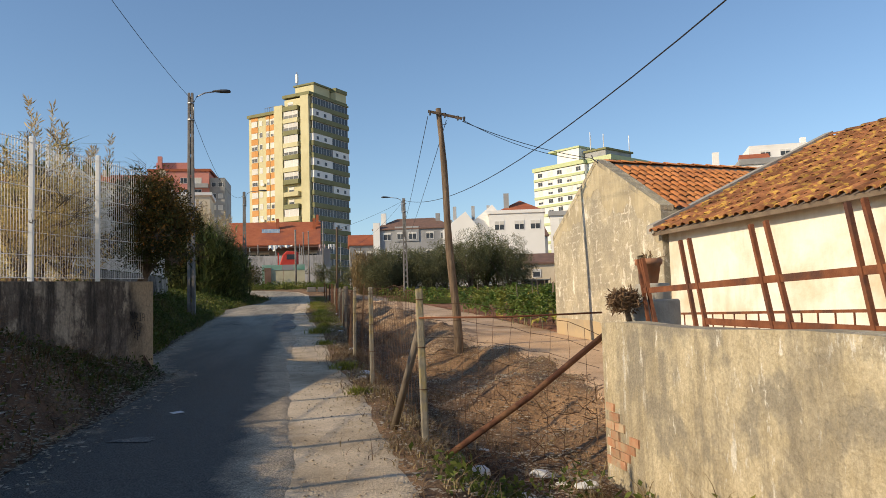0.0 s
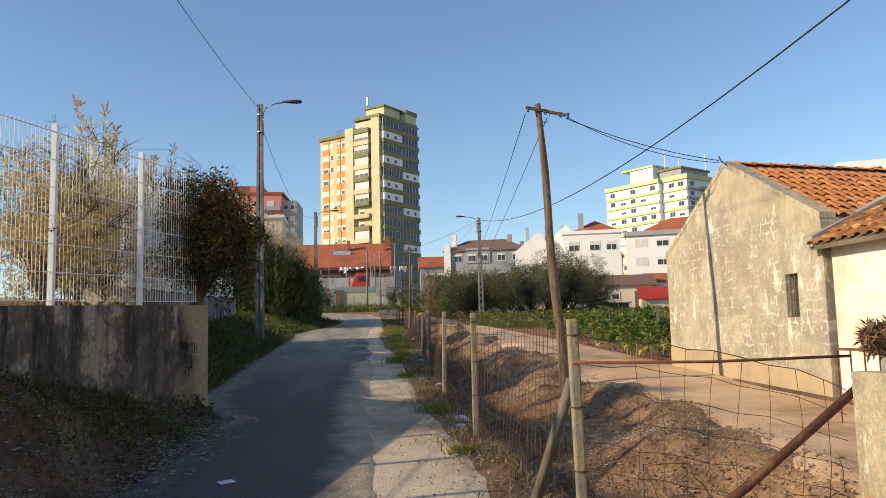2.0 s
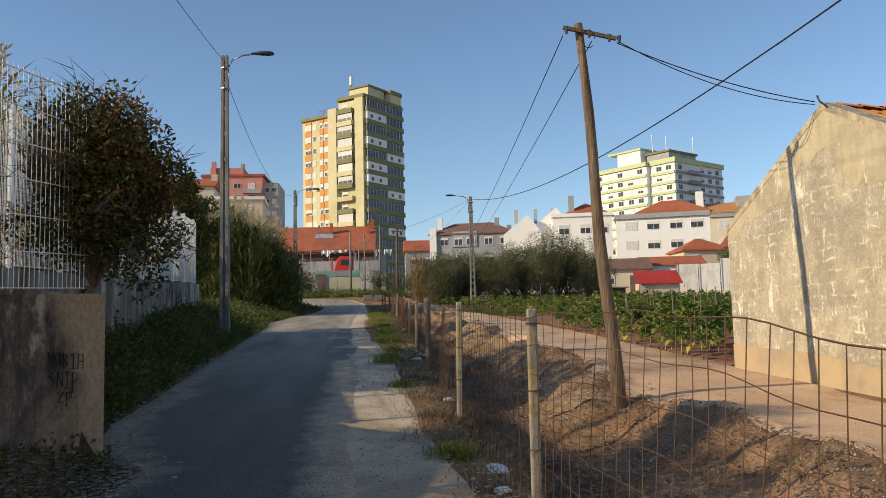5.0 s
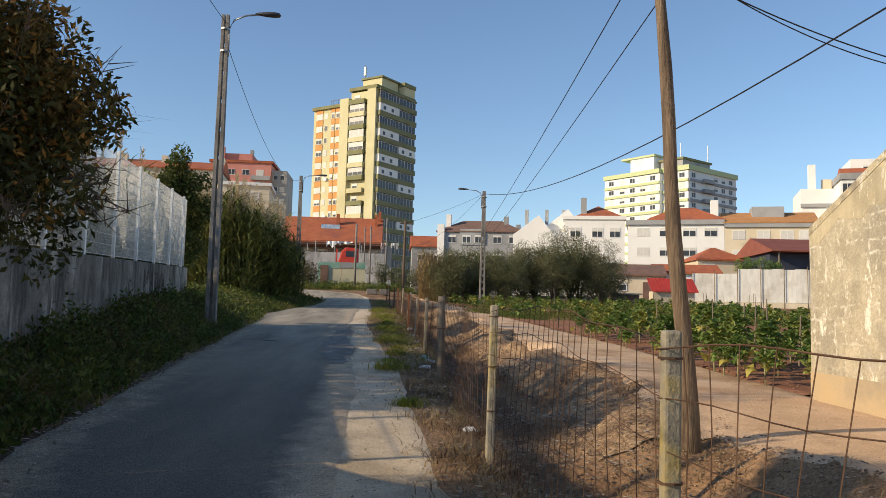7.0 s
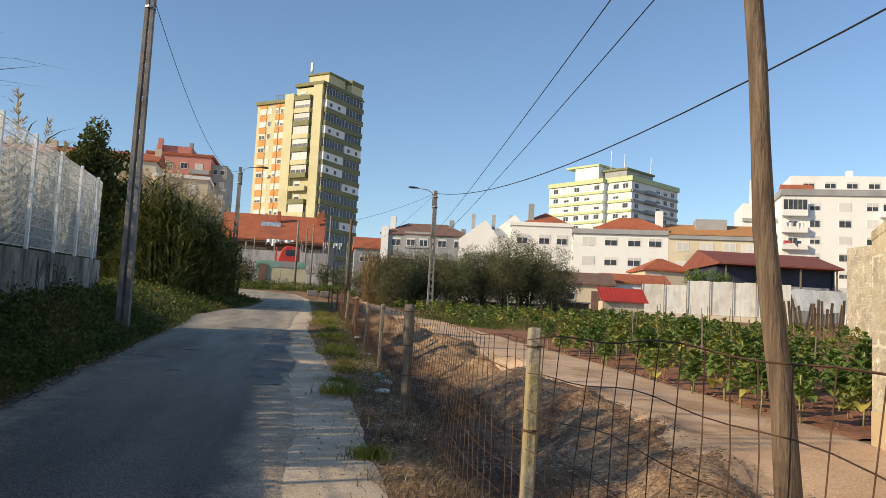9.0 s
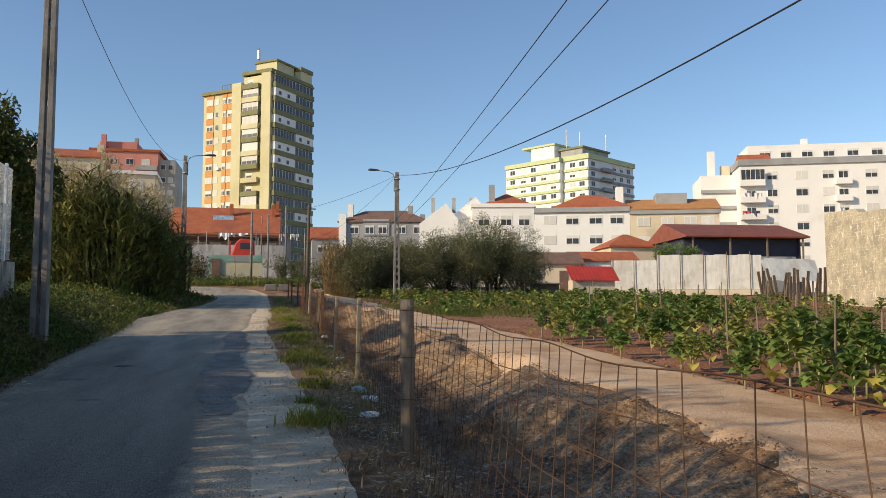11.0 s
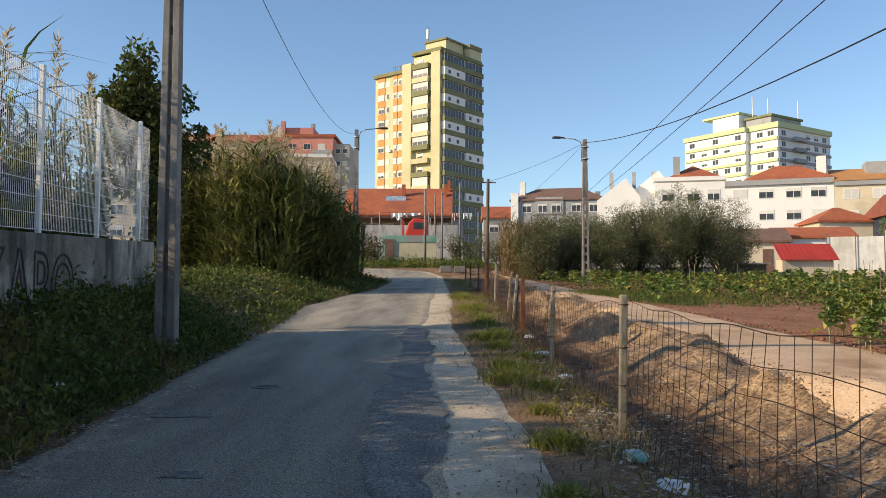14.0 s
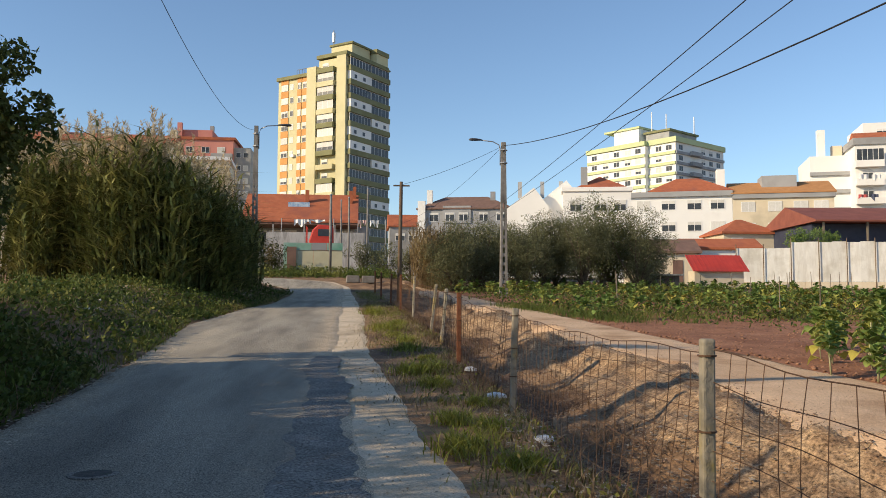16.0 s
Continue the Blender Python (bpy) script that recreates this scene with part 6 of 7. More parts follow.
def tree(name, loc, center, radii, leaf, n_leaves, leaf_len, label, category="tree", clumps=34, spread=0.35, trunk=0.09, seed=1, twigs=0, second=None, leaf_w=0.4, group="", stems=1):
    t = thing(name, loc, 0, label, category, group)
    cl = crown_clumps(clumps, center, radii, seed)
    g = Geo()
    rng = random.Random(seed)
    fork = Vector((center[0] * 0.5, center[1] * 0.5, max(0.25, (center[2] - radii[2]) * 0.8)))
    for k in range(stems):
        off = Vector((rng.uniform(-0.3, 0.3), rng.uniform(-0.3, 0.3), 0)) * (stems > 1)
        g.tube([off, off * 0.7 + fork * 0.5, fork + off * 0.5], [trunk, trunk * 0.85, trunk * 0.7], 8)
    part("trunk", g, M_BARK, t, smooth=True)
    limbs = Geo()
    for c in cl[: min(clumps, 14)]:
        c = Vector(c)
        mid = fork.lerp(c, 0.5) + Vector((rng.uniform(-0.1, 0.1), rng.uniform(-0.1, 0.1), 0.1)) * radii[0]
        part("limb", Geo().tube([fork, mid, c], [trunk * 0.5, trunk * 0.3, trunk * 0.1], 5, False), M_BARK, t)
    for _ in range(twigs):
        c = Vector(cl[rng.randrange(len(cl))])
        d = (c - Vector(center)).normalized() + Vector((rng.uniform(-0.4, 0.6), rng.uniform(-0.5, 0.3), rng.uniform(0.1, 0.8)))
        e = c + d.normalized() * rng.uniform(0.2, 0.5)
        limbs.tube([c, c.lerp(e, 0.5) + Vector((0, 0, 0.05)), e], [0.005, 0.0035, 0.0015], 4, False)
        for q in range(6):
            s = c.lerp(e, rng.uniform(0.3, 0.9))
            limbs.tube([s, s + Vector((rng.uniform(-0.2, 0.2), rng.uniform(-0.2, 0.2), rng.uniform(0.0, 0.2)))], [0.004, 0.001], 4, False)
    if twigs:
        part("twig", limbs, M_BARK, t)["kind"] = "stuff"
    part("crown", leaves(clump_points(n_leaves, cl, spread, seed + 50), leaf_len, leaf_len * leaf_w, seed=seed), leaf, t)
    if second:
        part("crown_tint", leaves(clump_points(n_leaves // 8, cl[::3], spread * 1.1, seed + 80), leaf_len, leaf_len * leaf_w, seed=seed + 5), second, t)["kind"] = "stuff"
    return t


# dark shrub at the wall end
zs = gz(-3.6, 14.9)
tree("shrub", (-3.2, 13.72, 2.0), (0.28, -0.14, 1.14), (0.68, 0.66, 0.9), L_DARK, 17000, 0.065, "dense dark shrub with reddish tips at the wall end", "shrub", clumps=70, spread=0.25, trunk=0.045, seed=3, twigs=90, second=leaf_mat("russet_leaf", (0.26, 0.12, 0.03), (0.34, 0.2, 0.05)), stems=3)
# golden shrubs behind the first fence
for i, (x, y, h) in enumerate(((-4.05, 12.9, 2.25), (-4.4, 12.0, 2.0), (-4.6, 13.4, 1.9), (-4.15, 11.3, 2.0), (-7.4, 11.5, 1.9))):
    tree("shrub", (x, y, gz(x, y) - 0.03), (0, 0, h * 0.55), (0.6, 0.6, h * 0.5), L_GOLD, 4200, 0.08, "feathery golden-brown shrub behind the mesh fence", "shrub", clumps=40, spread=0.24, trunk=0.03, seed=20 + i, group="golden shrubs", stems=4, leaf_w=0.22, twigs=60)
# leafy tree past the end of the fence
L_DKLEAF = leaf_mat("dark_tree_leaf", (0.05, 0.07, 0.02), (0.1, 0.125, 0.035), (0.15, 0.14, 0.04))
tree("tree", (-6.95, 33.9, gz(-6.95, 33.9) - 0.05), (-0.1, -0.2, 2.75), (1.05, 1.0, 1.75), L_DKLEAF, 10500, 0.12, "small dark leafy tree past the fence end", clumps=46, spread=0.34, trunk=0.07, seed=9, twigs=16, second=L_GRASS, leaf_w=0.55)

# olive trees across the garden
OLIVES = [(3.4, 66.5, 1.5, 3.1), (5.2, 69.0, 1.8, 3.5), (7.4, 67.5, 1.7, 3.2), (9.2, 69.5, 2.0, 3.9), (11.2, 68.0, 1.9, 4.2), (12.9, 70.0, 1.7, 4.9), (14.6, 68.5, 1.9, 4.1), (16.0, 71.5, 1.5, 3.2)]
OLIVES += [(4.4, 72.0, 1.7, 3.0), (6.6, 72.4, 1.8, 3.3), (8.6, 73.0, 1.8, 3.5), (10.6, 72.6, 1.8, 3.7), (12.4, 73.0, 1.8, 3.8), (14.3, 73.0, 1.7, 3.5)]
for i, (x, y, r, h) in enumerate(OLIVES):
    h *= 1.22
    tree("olive_tree", (x, y, gz(x, y) - 0.05), (0, 0, h * 0.52), (r * 1.15, r, h * 0.5), L_DKLEAF if i == 5 else L_OLIVE, 15000, 0.15, "tall dark green tree among the olives" if i == 5 else "grey-green bushy olive tree behind the vegetable rows", clumps=80, spread=0.55, trunk=0.12, seed=40 + i, group="olive trees", leaf_w=0.24, stems=2)
tree("citrus_tree", (32.4, 80.6, gz(32.4, 80.6) - 0.05), (0, 0, 3.5), (3.0, 0.9, 0.9), L_KALE, 4500, 0.17, "spreading citrus tree showing over the sheet fence", clumps=34, spread=0.42, trunk=0.07, seed=70)
for i, (x, y, h) in enumerate(((-7.6, 76.5, 2.2), (-1.6, 80.0, 2.6), (0.2, 79.0, 2.4), (1.6, 76.5, 2.4))):
    tree("bush", (x, y, gz(x, y) - 0.05), (0, 0, h * 0.55), (1.2, 1.0, h * 0.5), L_OLIVE if i else L_DARK, 1500, 0.17, "dark bush at the bend of the lane", "bush", clumps=24, spread=0.4, trunk=0.06, seed=75 + i, group="bushes at the bend")


L_CANE = leaf_mat("green_cane", (0.09, 0.1, 0.035), (0.16, 0.16, 0.06), trans=0.1)


def reed_bed(name, region, n, height, seed, label, plumes=0, leaf=None, leaves_per=9, straw=0.25, taper=False, blade=(0.7, 0.06)):
    """Giant cane: canes, arching strap leaves and plumes, inside a region given by a function of two random numbers."""
    rng = np.random.default_rng(seed)
    P = np.array([region(a, b) for a, b in rng.random((n, 2))])
    Z = ground_z(P[:, 0], P[:, 1]) - 0.05
    H = height * rng.uniform(0.68, 1.17, n) * (1 + 0.1 * waves(P[:, 0], P[:, 1], 1.3, 0.3))
    if taper:
        H *= 1.0 - 0.4 * smooth01(-8.4, -6.2, P[:, 0])
    bed = thing(name, (float(P[:, 0].mean()), float(P[:, 1].mean()), float(Z.min())), 0, label, "reeds")
    bed["kind"] = "stuff"
    o = np.array(bed.location)
    lean = rng.normal(size=(n, 2)) * 0.07
    base = np.stack([P[:, 0], P[:, 1], Z], 1) - o
    topv = base + np.stack([lean[:, 0] * H, lean[:, 1] * H, H], 1)
    w = 0.014
    V = np.stack([base + [-w, 0, 0], base + [w, 0, 0], topv + [w * 0.4, 0, 0], topv + [-w * 0.4, 0, 0], base + [0, -w, 0], base + [0, w, 0], topv + [0, w * 0.4, 0], topv + [0, -w * 0.4, 0]], 1).reshape(-1, 3)
    F = np.concatenate([(np.arange(n) * 8)[:, None] + np.array([[0, 1, 2, 3]]), (np.arange(n) * 8)[:, None] + np.array([[4, 5, 6, 7]])])
    part("canes", raw_mesh(V, F), L_STRAW if leaf else L_CANE, bed)
    m = n * leaves_per
    idx = np.repeat(np.arange(n), leaves_per)
    u = rng.uniform(0.04, 1.0, m) ** (1.0 if taper else 0.8)
    pts = base[idx] + (topv - base)[idx] * u[:, None]
    hd = rng.uniform(0, 2 * math.pi, m)
    dry = rng.random(m) < straw * (1.35 - u)
    part("leaves", blades(pts[~dry], hd[~dry], blade[0], blade[1], 1.6, seed + 1), leaf or L_REED, bed)
    part("dry_leaves", blades(pts[dry], hd[dry], 0.5, 0.05, 1.9, seed + 2), L_STRAW, bed)
    if plumes:
        k = rng.choice(np.argsort(H)[n // 3:], plumes, replace=False)
        pp = topv[k]
        q = np.repeat(np.arange(plumes), 80)
        v = rng.random(len(q))
        pos = pp[q] + np.stack([lean[k][q, 0] * v, lean[k][q, 1] * v, v * 0.95], 1) + rng.normal(size=(len(q), 3)) * (0.035 * (1 - v) + 0.01)[:, None] * [1, 1, 0.3]
        part("plumes", leaves(pos, 0.16, 0.03, up=0.9, seed=seed + 3), L_PLUME, bed)
    return bed


def main_reeds(a, b):
    x = -6.2 - 8.4 * a
    y0 = 48.0 + 2.6 * smooth01(-7.8, -6.2, x) + 0.4 * math.sin(x * 2.1) + 0.7 * max(0.0, -8.4 - x)
    return (x, y0 + (62.0 - y0) * b ** 1.5)


reed_bed("reeds", main_reeds, 1900, 4.2, 5, "dense thicket of tall green giant cane with plumes", plumes=330, leaves_per=15, straw=0.07, taper=True, blade=(0.9, 0.095))
reed_bed("reeds", lambda a, b: (wall2_x(16.6 + 6.6 * b) - 0.4 - 1.0 * a, 16.6 + 6.6 * b), 270, 2.35, 6, "tall cane with plumes behind the mesh fence", plumes=16, leaves_per=9, straw=0.4)
reed_bed("reeds", lambda a, b: (1.4 + 2.8 * a, 67 + 5 * b), 420, 3.3, 8, "straw-coloured dry cane beside the olive trees", leaves_per=8, leaf=L_STRAW)
reed_bed("reeds", lambda a, b: (wall2_x(25 + 8 * b) - 0.8 - 1.2 * a, 25 + 8.0 * b), 150, 2.1, 11, "thin cane behind the fence", plumes=5, leaves_per=7)


def ground_cover(name, region, n, height, width, bend, material, seed, label, category="grass", clump=0.0):
    rng = np.random.default_rng(seed)
    if clump:
        k = max(3, int(n / 40))
        C = np.array([region(a, b) for a, b in rng.random((k, 2))])
        P = C[rng.integers(0, k, n)] + rng.normal(size=(n, 2)) * clump
    else:
        P = np.array([region(a, b) for a, b in rng.random((n, 2))])
    P = P[(P[:, 0] < road_left(P[:, 1]) + 0.22 * ragged_line(P[:, 1], 40.0)) | (P[:, 0] > road_right(P[:, 1]) - 0.6)]
    n = len(P)
    Z = ground_z(P[:, 0], P[:, 1]) - 0.01
    me = blades(np.stack([P[:, 0], P[:, 1], Z], 1), rng.uniform(0, 6.28, n), height, width, bend, seed)
    ob = part(name, me, material)
    return tagged(ob, label, category, kind="stuff")


def broad_cover(name, region, n, lift, leaf, material, seed, label, clump=0.0, up=0.45):
    rng = np.random.default_rng(seed)
    if clump:
        k = max(3, int(n / 45))
        C = np.array([region(a, b) for a, b in rng.random((k, 2))])
        P = C[rng.integers(0, k, n)] + rng.normal(size=(n, 2)) * clump
    else:
        P = np.array([region(a, b) for a, b in rng.random((n, 2))])
    P = P[(P[:, 0] < road_left(P[:, 1]) + 0.22 * ragged_line(P[:, 1], 40.0)) | (P[:, 0] > road_right(P[:, 1]) - 0.2)]
    n = len(P)
    hump = 0.55 + 0.45 * waves(P[:, 0], P[:, 1], 2.6, 0.7)
    Z = ground_z(P[:, 0], P[:, 1]) + rng.random(n) ** 1.5 * lift * np.clip(hump * 1.4, 0.15, 1.4)
    me = leaves(np.stack([P[:, 0], P[:, 1], Z], 1), leaf, leaf * 0.5, up=up, seed=seed)
    return tagged(part(name, me, material), label, "weeds", kind="stuff")


def left_bank(y0, y1, inner=0.05, wide=None):
    def f(a, b):
        y = y0 + (y1 - y0) * b
        lim = wall1_x(y) + 0.06 if y < 13.6 else (wall2_x(y) + 0.06 if y < 33 else -10.5)
        r = road_left(y) - inner
        x = r + (lim - r) * a
        return (x if x < r else r - 0.2 * a, y)
    return f


# weed green lowered in tone, so the bank's shade is partly in the colour
L_SHADEWEED = leaf_mat("shaded_weed", (0.05, 0.075, 0.016), (0.1, 0.125, 0.028), (0.155, 0.15, 0.042), trans=0.25)
broad_cover("weeds", left_bank(14.2, 33.5), 26000, 0.36, 0.08, L_SHADEWEED, 101, "lush green weeds along the retaining wall, darkened in colour for shade")
broad_cover("weeds", left_bank(15.0, 33.5, 0.6), 5000, 0.5, 0.1, L_SHADEWEED, 131, "tall leafy nettles on the bank", clump=0.3)
ground_cover("dry_stems", left_bank(14.0, 33.0, 0.4), 3000, 0.5, 0.009, 0.8, L_DEAD, 132, "dead brown stems standing among the weeds", clump=0.4)
broad_cover("weeds", left_bank(33.5, 62.0), 13000, 0.3, 0.12, L_SHADEWEED, 102, "green weeds on the bank below the reeds", clump=0.45)
ground_cover("dry_grass", left_bank(33.5, 62.0), 2500, 0.25, 0.012, 1.3, L_DEAD, 125, "brown dead grass on the bank below the reeds", clump=0.4)
broad_cover("weeds", left_bank(30.0, 50.0), 6500, 0.4, 0.1, L_GRASS, 134, "bright broad-leaved weeds on the bank", clump=0.3)
ground_cover("grass", left_bank(14.2, 62.0), 12000, 0.3, 0.014, 0.9, L_GRASS, 103, "long green grass on the bank")
ground_cover("grass", lambda a, b: (road_left(17 + 38 * b) - 0.02 - 0.55 * a ** 1.5, 17 + 38 * b), 4500, 0.2, 0.011, 0.9, L_VERGE, 133, "yellow-green grass tufts along the lane's edge", clump=0.14)
broad_cover("weeds", left_bank(2.0, 13.4, 0.3), 4200, 0.16, 0.06, L_SHADEWEED, 104, "low green weeds below the stained wall", clump=0.35)
ground_cover("grass", left_bank(1.0, 13.6, 0.2), 5000, 0.14, 0.01, 0.9, L_GRASS, 105, "sparse grass below the stained wall", clump=0.3)
ground_cover("dry_stems", left_bank(2.0, 12.0, 0.7), 5200, 0.3, 0.01, 1.3, L_DEAD, 106, "tangled dry brown stems on the soil bank", clump=0.4)
ground_cover("grass", lambda a, b: (road_right(23 + 41 * b) + 0.3 + (fence_x(23 + 41 * b) - road_right(23 + 41 * b) - 0.2) * a, 23 + 41 * b), 3800, 0.15, 0.011, 0.9, L_VERGE, 107, "green and yellow roadside grass", clump=0.16)
broad_cover("weeds", lambda a, b: (road_right(22 + 40 * b) + 0.25 + (fence_x(22 + 40 * b) - road_right(22 + 40 * b) - 0.1) * a, 22 + 40 * b), 3000, 0.16, 0.05, L_VERGE, 108, "low green roadside weeds", clump=0.14)
ground_cover("dry_grass", lambda a, b: (road_right(3 + 50 * b) + 0.15 + (fence_x(3 + 50 * b) + 0.2 - road_right(3 + 50 * b)) * a, 3 + 50 * b), 13000, 0.15, 0.009, 1.2, L_STRAW, 109, "dry yellow grass on the verge", clump=0.22)
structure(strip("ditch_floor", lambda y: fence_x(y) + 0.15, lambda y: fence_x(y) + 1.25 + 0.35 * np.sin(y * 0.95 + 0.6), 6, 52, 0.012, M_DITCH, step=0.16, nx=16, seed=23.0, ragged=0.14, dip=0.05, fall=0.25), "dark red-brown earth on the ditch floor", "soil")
ground_cover("dry_stems", lambda a, b: (fence_x(5 + 50 * b) - 0.1 + 1.35 * a, 5 + 50 * b), 9500, 0.3, 0.007, 1.7, L_DEAD, 110, "tangled brown dead stalks in the ditch", clump=0.22)
ground_cover("dry_stems", lambda a, b: (fence_x(6.5 + 10 * b) + 0.2 + 1.5 * a, 6.5 + 10 * b), 160, 0.3, 0.007, 0.9, L_STRAW, 111, "pale dry upright stalks in the ditch", clump=0.25)
ground_cover("dry_grass", lambda a, b: (2.0 + 0.42 * a, 3.0 + 4.3 * b), 350, 0.28, 0.008, 0.8, L_STRAW, 112, "dry straw at the foot of the wall", clump=0.1)
broad_cover("weeds", lambda a, b: (0.85 + 1.4 * a, 3.5 + 3.6 * b), 2400, 0.2, 0.08, L_GRASS, 113, "bright green nettles in the ditch", clump=0.16)
ground_cover("dry_grass", lambda a, b: (track_l(8 + 60 * b) - 0.9 + 0.9 * a, 8 + 60 * b), 5000, 0.1, 0.008, 1.2, L_STRAW, 114, "sparse dry grass on the edge of the track", clump=0.25)
# low growth behind the second fence
rng = np.random.default_rng(131)
n = 26000
yy = rng.uniform(22.5, 33.0, n)
P = np.stack([wall2_x(yy) - 0.75 - 0.5 * rng.random(n), yy, wall2_z(yy) - 0.2 + 1.35 * rng.random(n) ** 1.15 * (0.75 + 0.45 * waves(yy, yy, 1.6, 0.5))], 1)
tagged(part("undergrowth", leaves(P, 0.11, 0.055, up=0.3, seed=131), L_SHADEWEED), "low green undergrowth behind the mesh fence", "undergrowth", kind="stuff")
# scattered tufts on the verge; their sunlit look is put into the leaf colour
rt = random.Random(23)
MORE = tuple((float(fence_x(22.5 + 1.35 * k)) - rt.uniform(0.3, 0.75), 22.5 + 1.35 * k, rt.uniform(0.4, 1.0)) for k in range(16))
for i, (x, y, s) in enumerate(MORE + ((-0.66, 28.4, 1.0), (-0.6, 29.6, 0.7), (-0.8, 33.0, 0.9), (-0.3, 18.6, 0.6), (0.1, 13.6, 0.7), (-1.0, 40.0, 1.2), (-1.2, 46.0, 1.3), (0.25, 10.6, 0.5))):
    rng = np.random.default_rng(200 + i)
    n = 260
    P = rng.normal(size=(n, 2)) * 0.14 * s
    Z = ground_z(P[:, 0] + x, P[:, 1] + y) - gz(x, y)
    tf = thing("grass_tuft", (x, y, gz(x, y)), 0, "yellow-green grass tuft on the verge, coloured as if sunlit", "grass tuft", "verge tufts")
    tf["kind"] = "stuff"
    part("blades", blades(np.stack([P[:, 0], P[:, 1], Z], 1), rng.uniform(0, 6.28, n), 0.24 * s, 0.012, 0.8, 200 + i), leaf_mat("sunlit_grass", (0.2, 0.225, 0.04), (0.32, 0.31, 0.065), trans=0.35) if i == 0 else bpy.data.materials["sunlit_grass"], tf)


# ---- litter of leaves, stones and clods ----
def pebbles(name, region, n, size, material, seed, label, category="stones"):
    rng = np.random.default_rng(seed)
    P = np.array([region(a, b) for a, b in rng.random((n, 2))])
    s = size * rng.uniform(0.4, 1.3, n) ** 1.5
    Z = ground_z(P[:, 0], P[:, 1]) + 0.02
    base = np.array([[1, 0, 0], [0, 1, 0], [-1, 0, 0], [0, -1, 0], [0, 0, 0.75], [0, 0, -0.6]])
    ang = rng.uniform(0, 6.28, n)
    ca, sa = np.cos(ang), np.sin(ang)
    jit = rng.uniform(0.55, 1.2, (n, 6, 1)) * base[None]
    X = jit[..., 0] * ca[:, None] - jit[..., 1] * sa[:, None]
    Yv = (jit[..., 0] * sa[:, None] + jit[..., 1] * ca[:, None]) * 0.75
    V = np.stack([X, Yv, jit[..., 2] * 0.7], -1) * s[:, None, None] + np.stack([P[:, 0], P[:, 1], Z], 1)[:, None]
    tri_ = np.array([[0, 1, 4], [1, 2, 4], [2, 3, 4], [3, 0, 4], [1, 0, 5], [2, 1, 5], [3, 2, 5], [0, 3, 5]])
    F = ((np.arange(n) * 6)[:, None, None] + tri_[None]).reshape(-1, 3)
    return tagged(part(name, raw_mesh(V.reshape(-1, 3), F), material), label, category, kind="stuff")


M_STONE = mat("pale_stones", (0.31, 0.25, 0.18), (0.45, 0.375, 0.28), (0.2, 0.155, 0.11), scale=5, rough=0.95, bump=0.3, island=0.35)
M_CLOD = mat("earth_clods", (0.2, 0.13, 0.085), (0.3, 0.205, 0.14), scale=5, rough=0.95, bump=0.3, island=0.35)
pebbles("gravel", lambda a, b: (road_right(2 + 40 * b) - 1.2 + 1.7 * a, 2 + 40 * b ** 1.5), 5000, 0.012, M_STONE, 301, "small stones scattered on the sandy verge", "gravel")
pebbles("gravel", lambda a, b: (road_left(2 + 40 * b) - 0.25 + 0.6 * a, 2 + 40 * b), 1600, 0.02, M_STONE, 302, "stones and crumbs along the asphalt edge", "gravel")
pebbles("clods", lambda a, b: (fence_x(5 + 48 * b) + 0.5 + 2.6 * a, 5 + 48 * b), 24000, 0.02, M_CLOD, 303, "earth clods and pebbles on the ditch bank", "clods")
pebbles("gravel", lambda a, b: (fence_x(5 + 48 * b) + 0.7 + 2.3 * a, 5 + 48 * b ** 1.2), 34000, 0.0125, M_STONE, 304, "pale pebbles on the ditch bank", "gravel")
pebbles("clods", lambda a, b: (track_l(7 + 55 * b) + (track_r(7 + 55 * b) - track_l(7 + 55 * b)) * a, 7 + 55 * b), 7000, 0.016, M_CLOD, 305, "small clods on the dirt track", "clods")
pebbles("clods", lambda a, b: (track_r(21 + 35 * b) + 0.1 + 9 * a, 21 + 35 * b), 16000, 0.045, mat("garden_clods", (0.18, 0.085, 0.05), (0.28, 0.15, 0.09), scale=4, rough=0.95, bump=0.3, island=0.3), 306, "red-brown clods of tilled soil", "clods")
pebbles("rubble", lambda a, b: (road_left(38 + 16 * b) - 1.2 - 2.4 * a, 38 + 16 * b), 420, 0.09, M_STONE, 307, "pale rubble on the weedy bank", "rubble")
pebbles("rubble", lambda a, b: (road_left(14 + 3 * b) - 0.1 - 0.7 * a, 14 + 3 * b), 60, 0.07, M_STONE, 308, "broken stones at the wall corner", "rubble")


def leaf_litter(region, n, size, seed, label, material=None):
    rng = np.random.default_rng(seed)
    P = np.array([region(a, b) for a, b in rng.random((n, 2))])
    Z = ground_z(P[:, 0], P[:, 1]) + rng.uniform(0.015, 0.05, n)
    d = rng.uniform(0, 6.28, n)
    s = size * rng.uniform(0.5, 1.3, n)
    tilt = rng.uniform(-0.6, 0.6, (n, 2))
    c, q = np.cos(d), np.sin(d)
    pts = []
    for u, v in ((-1, 0), (0, 0.45), (1, 0), (0, -0.45)):
        X = (u * c - v * q) * s
        Yv = (u * q + v * c) * s
        pts.append(np.stack([P[:, 0] + X, P[:, 1] + Yv, Z + np.abs(u * tilt[:, 0] + v * tilt[:, 1]) * s], 1))
    V = np.stack(pts, 1).reshape(-1, 3)
    return tagged(part("fallen_leaves", raw_mesh(V, np.arange(4 * n).reshape(n, 4)), material or L_LITTER), label, "leaf litter", kind="stuff")


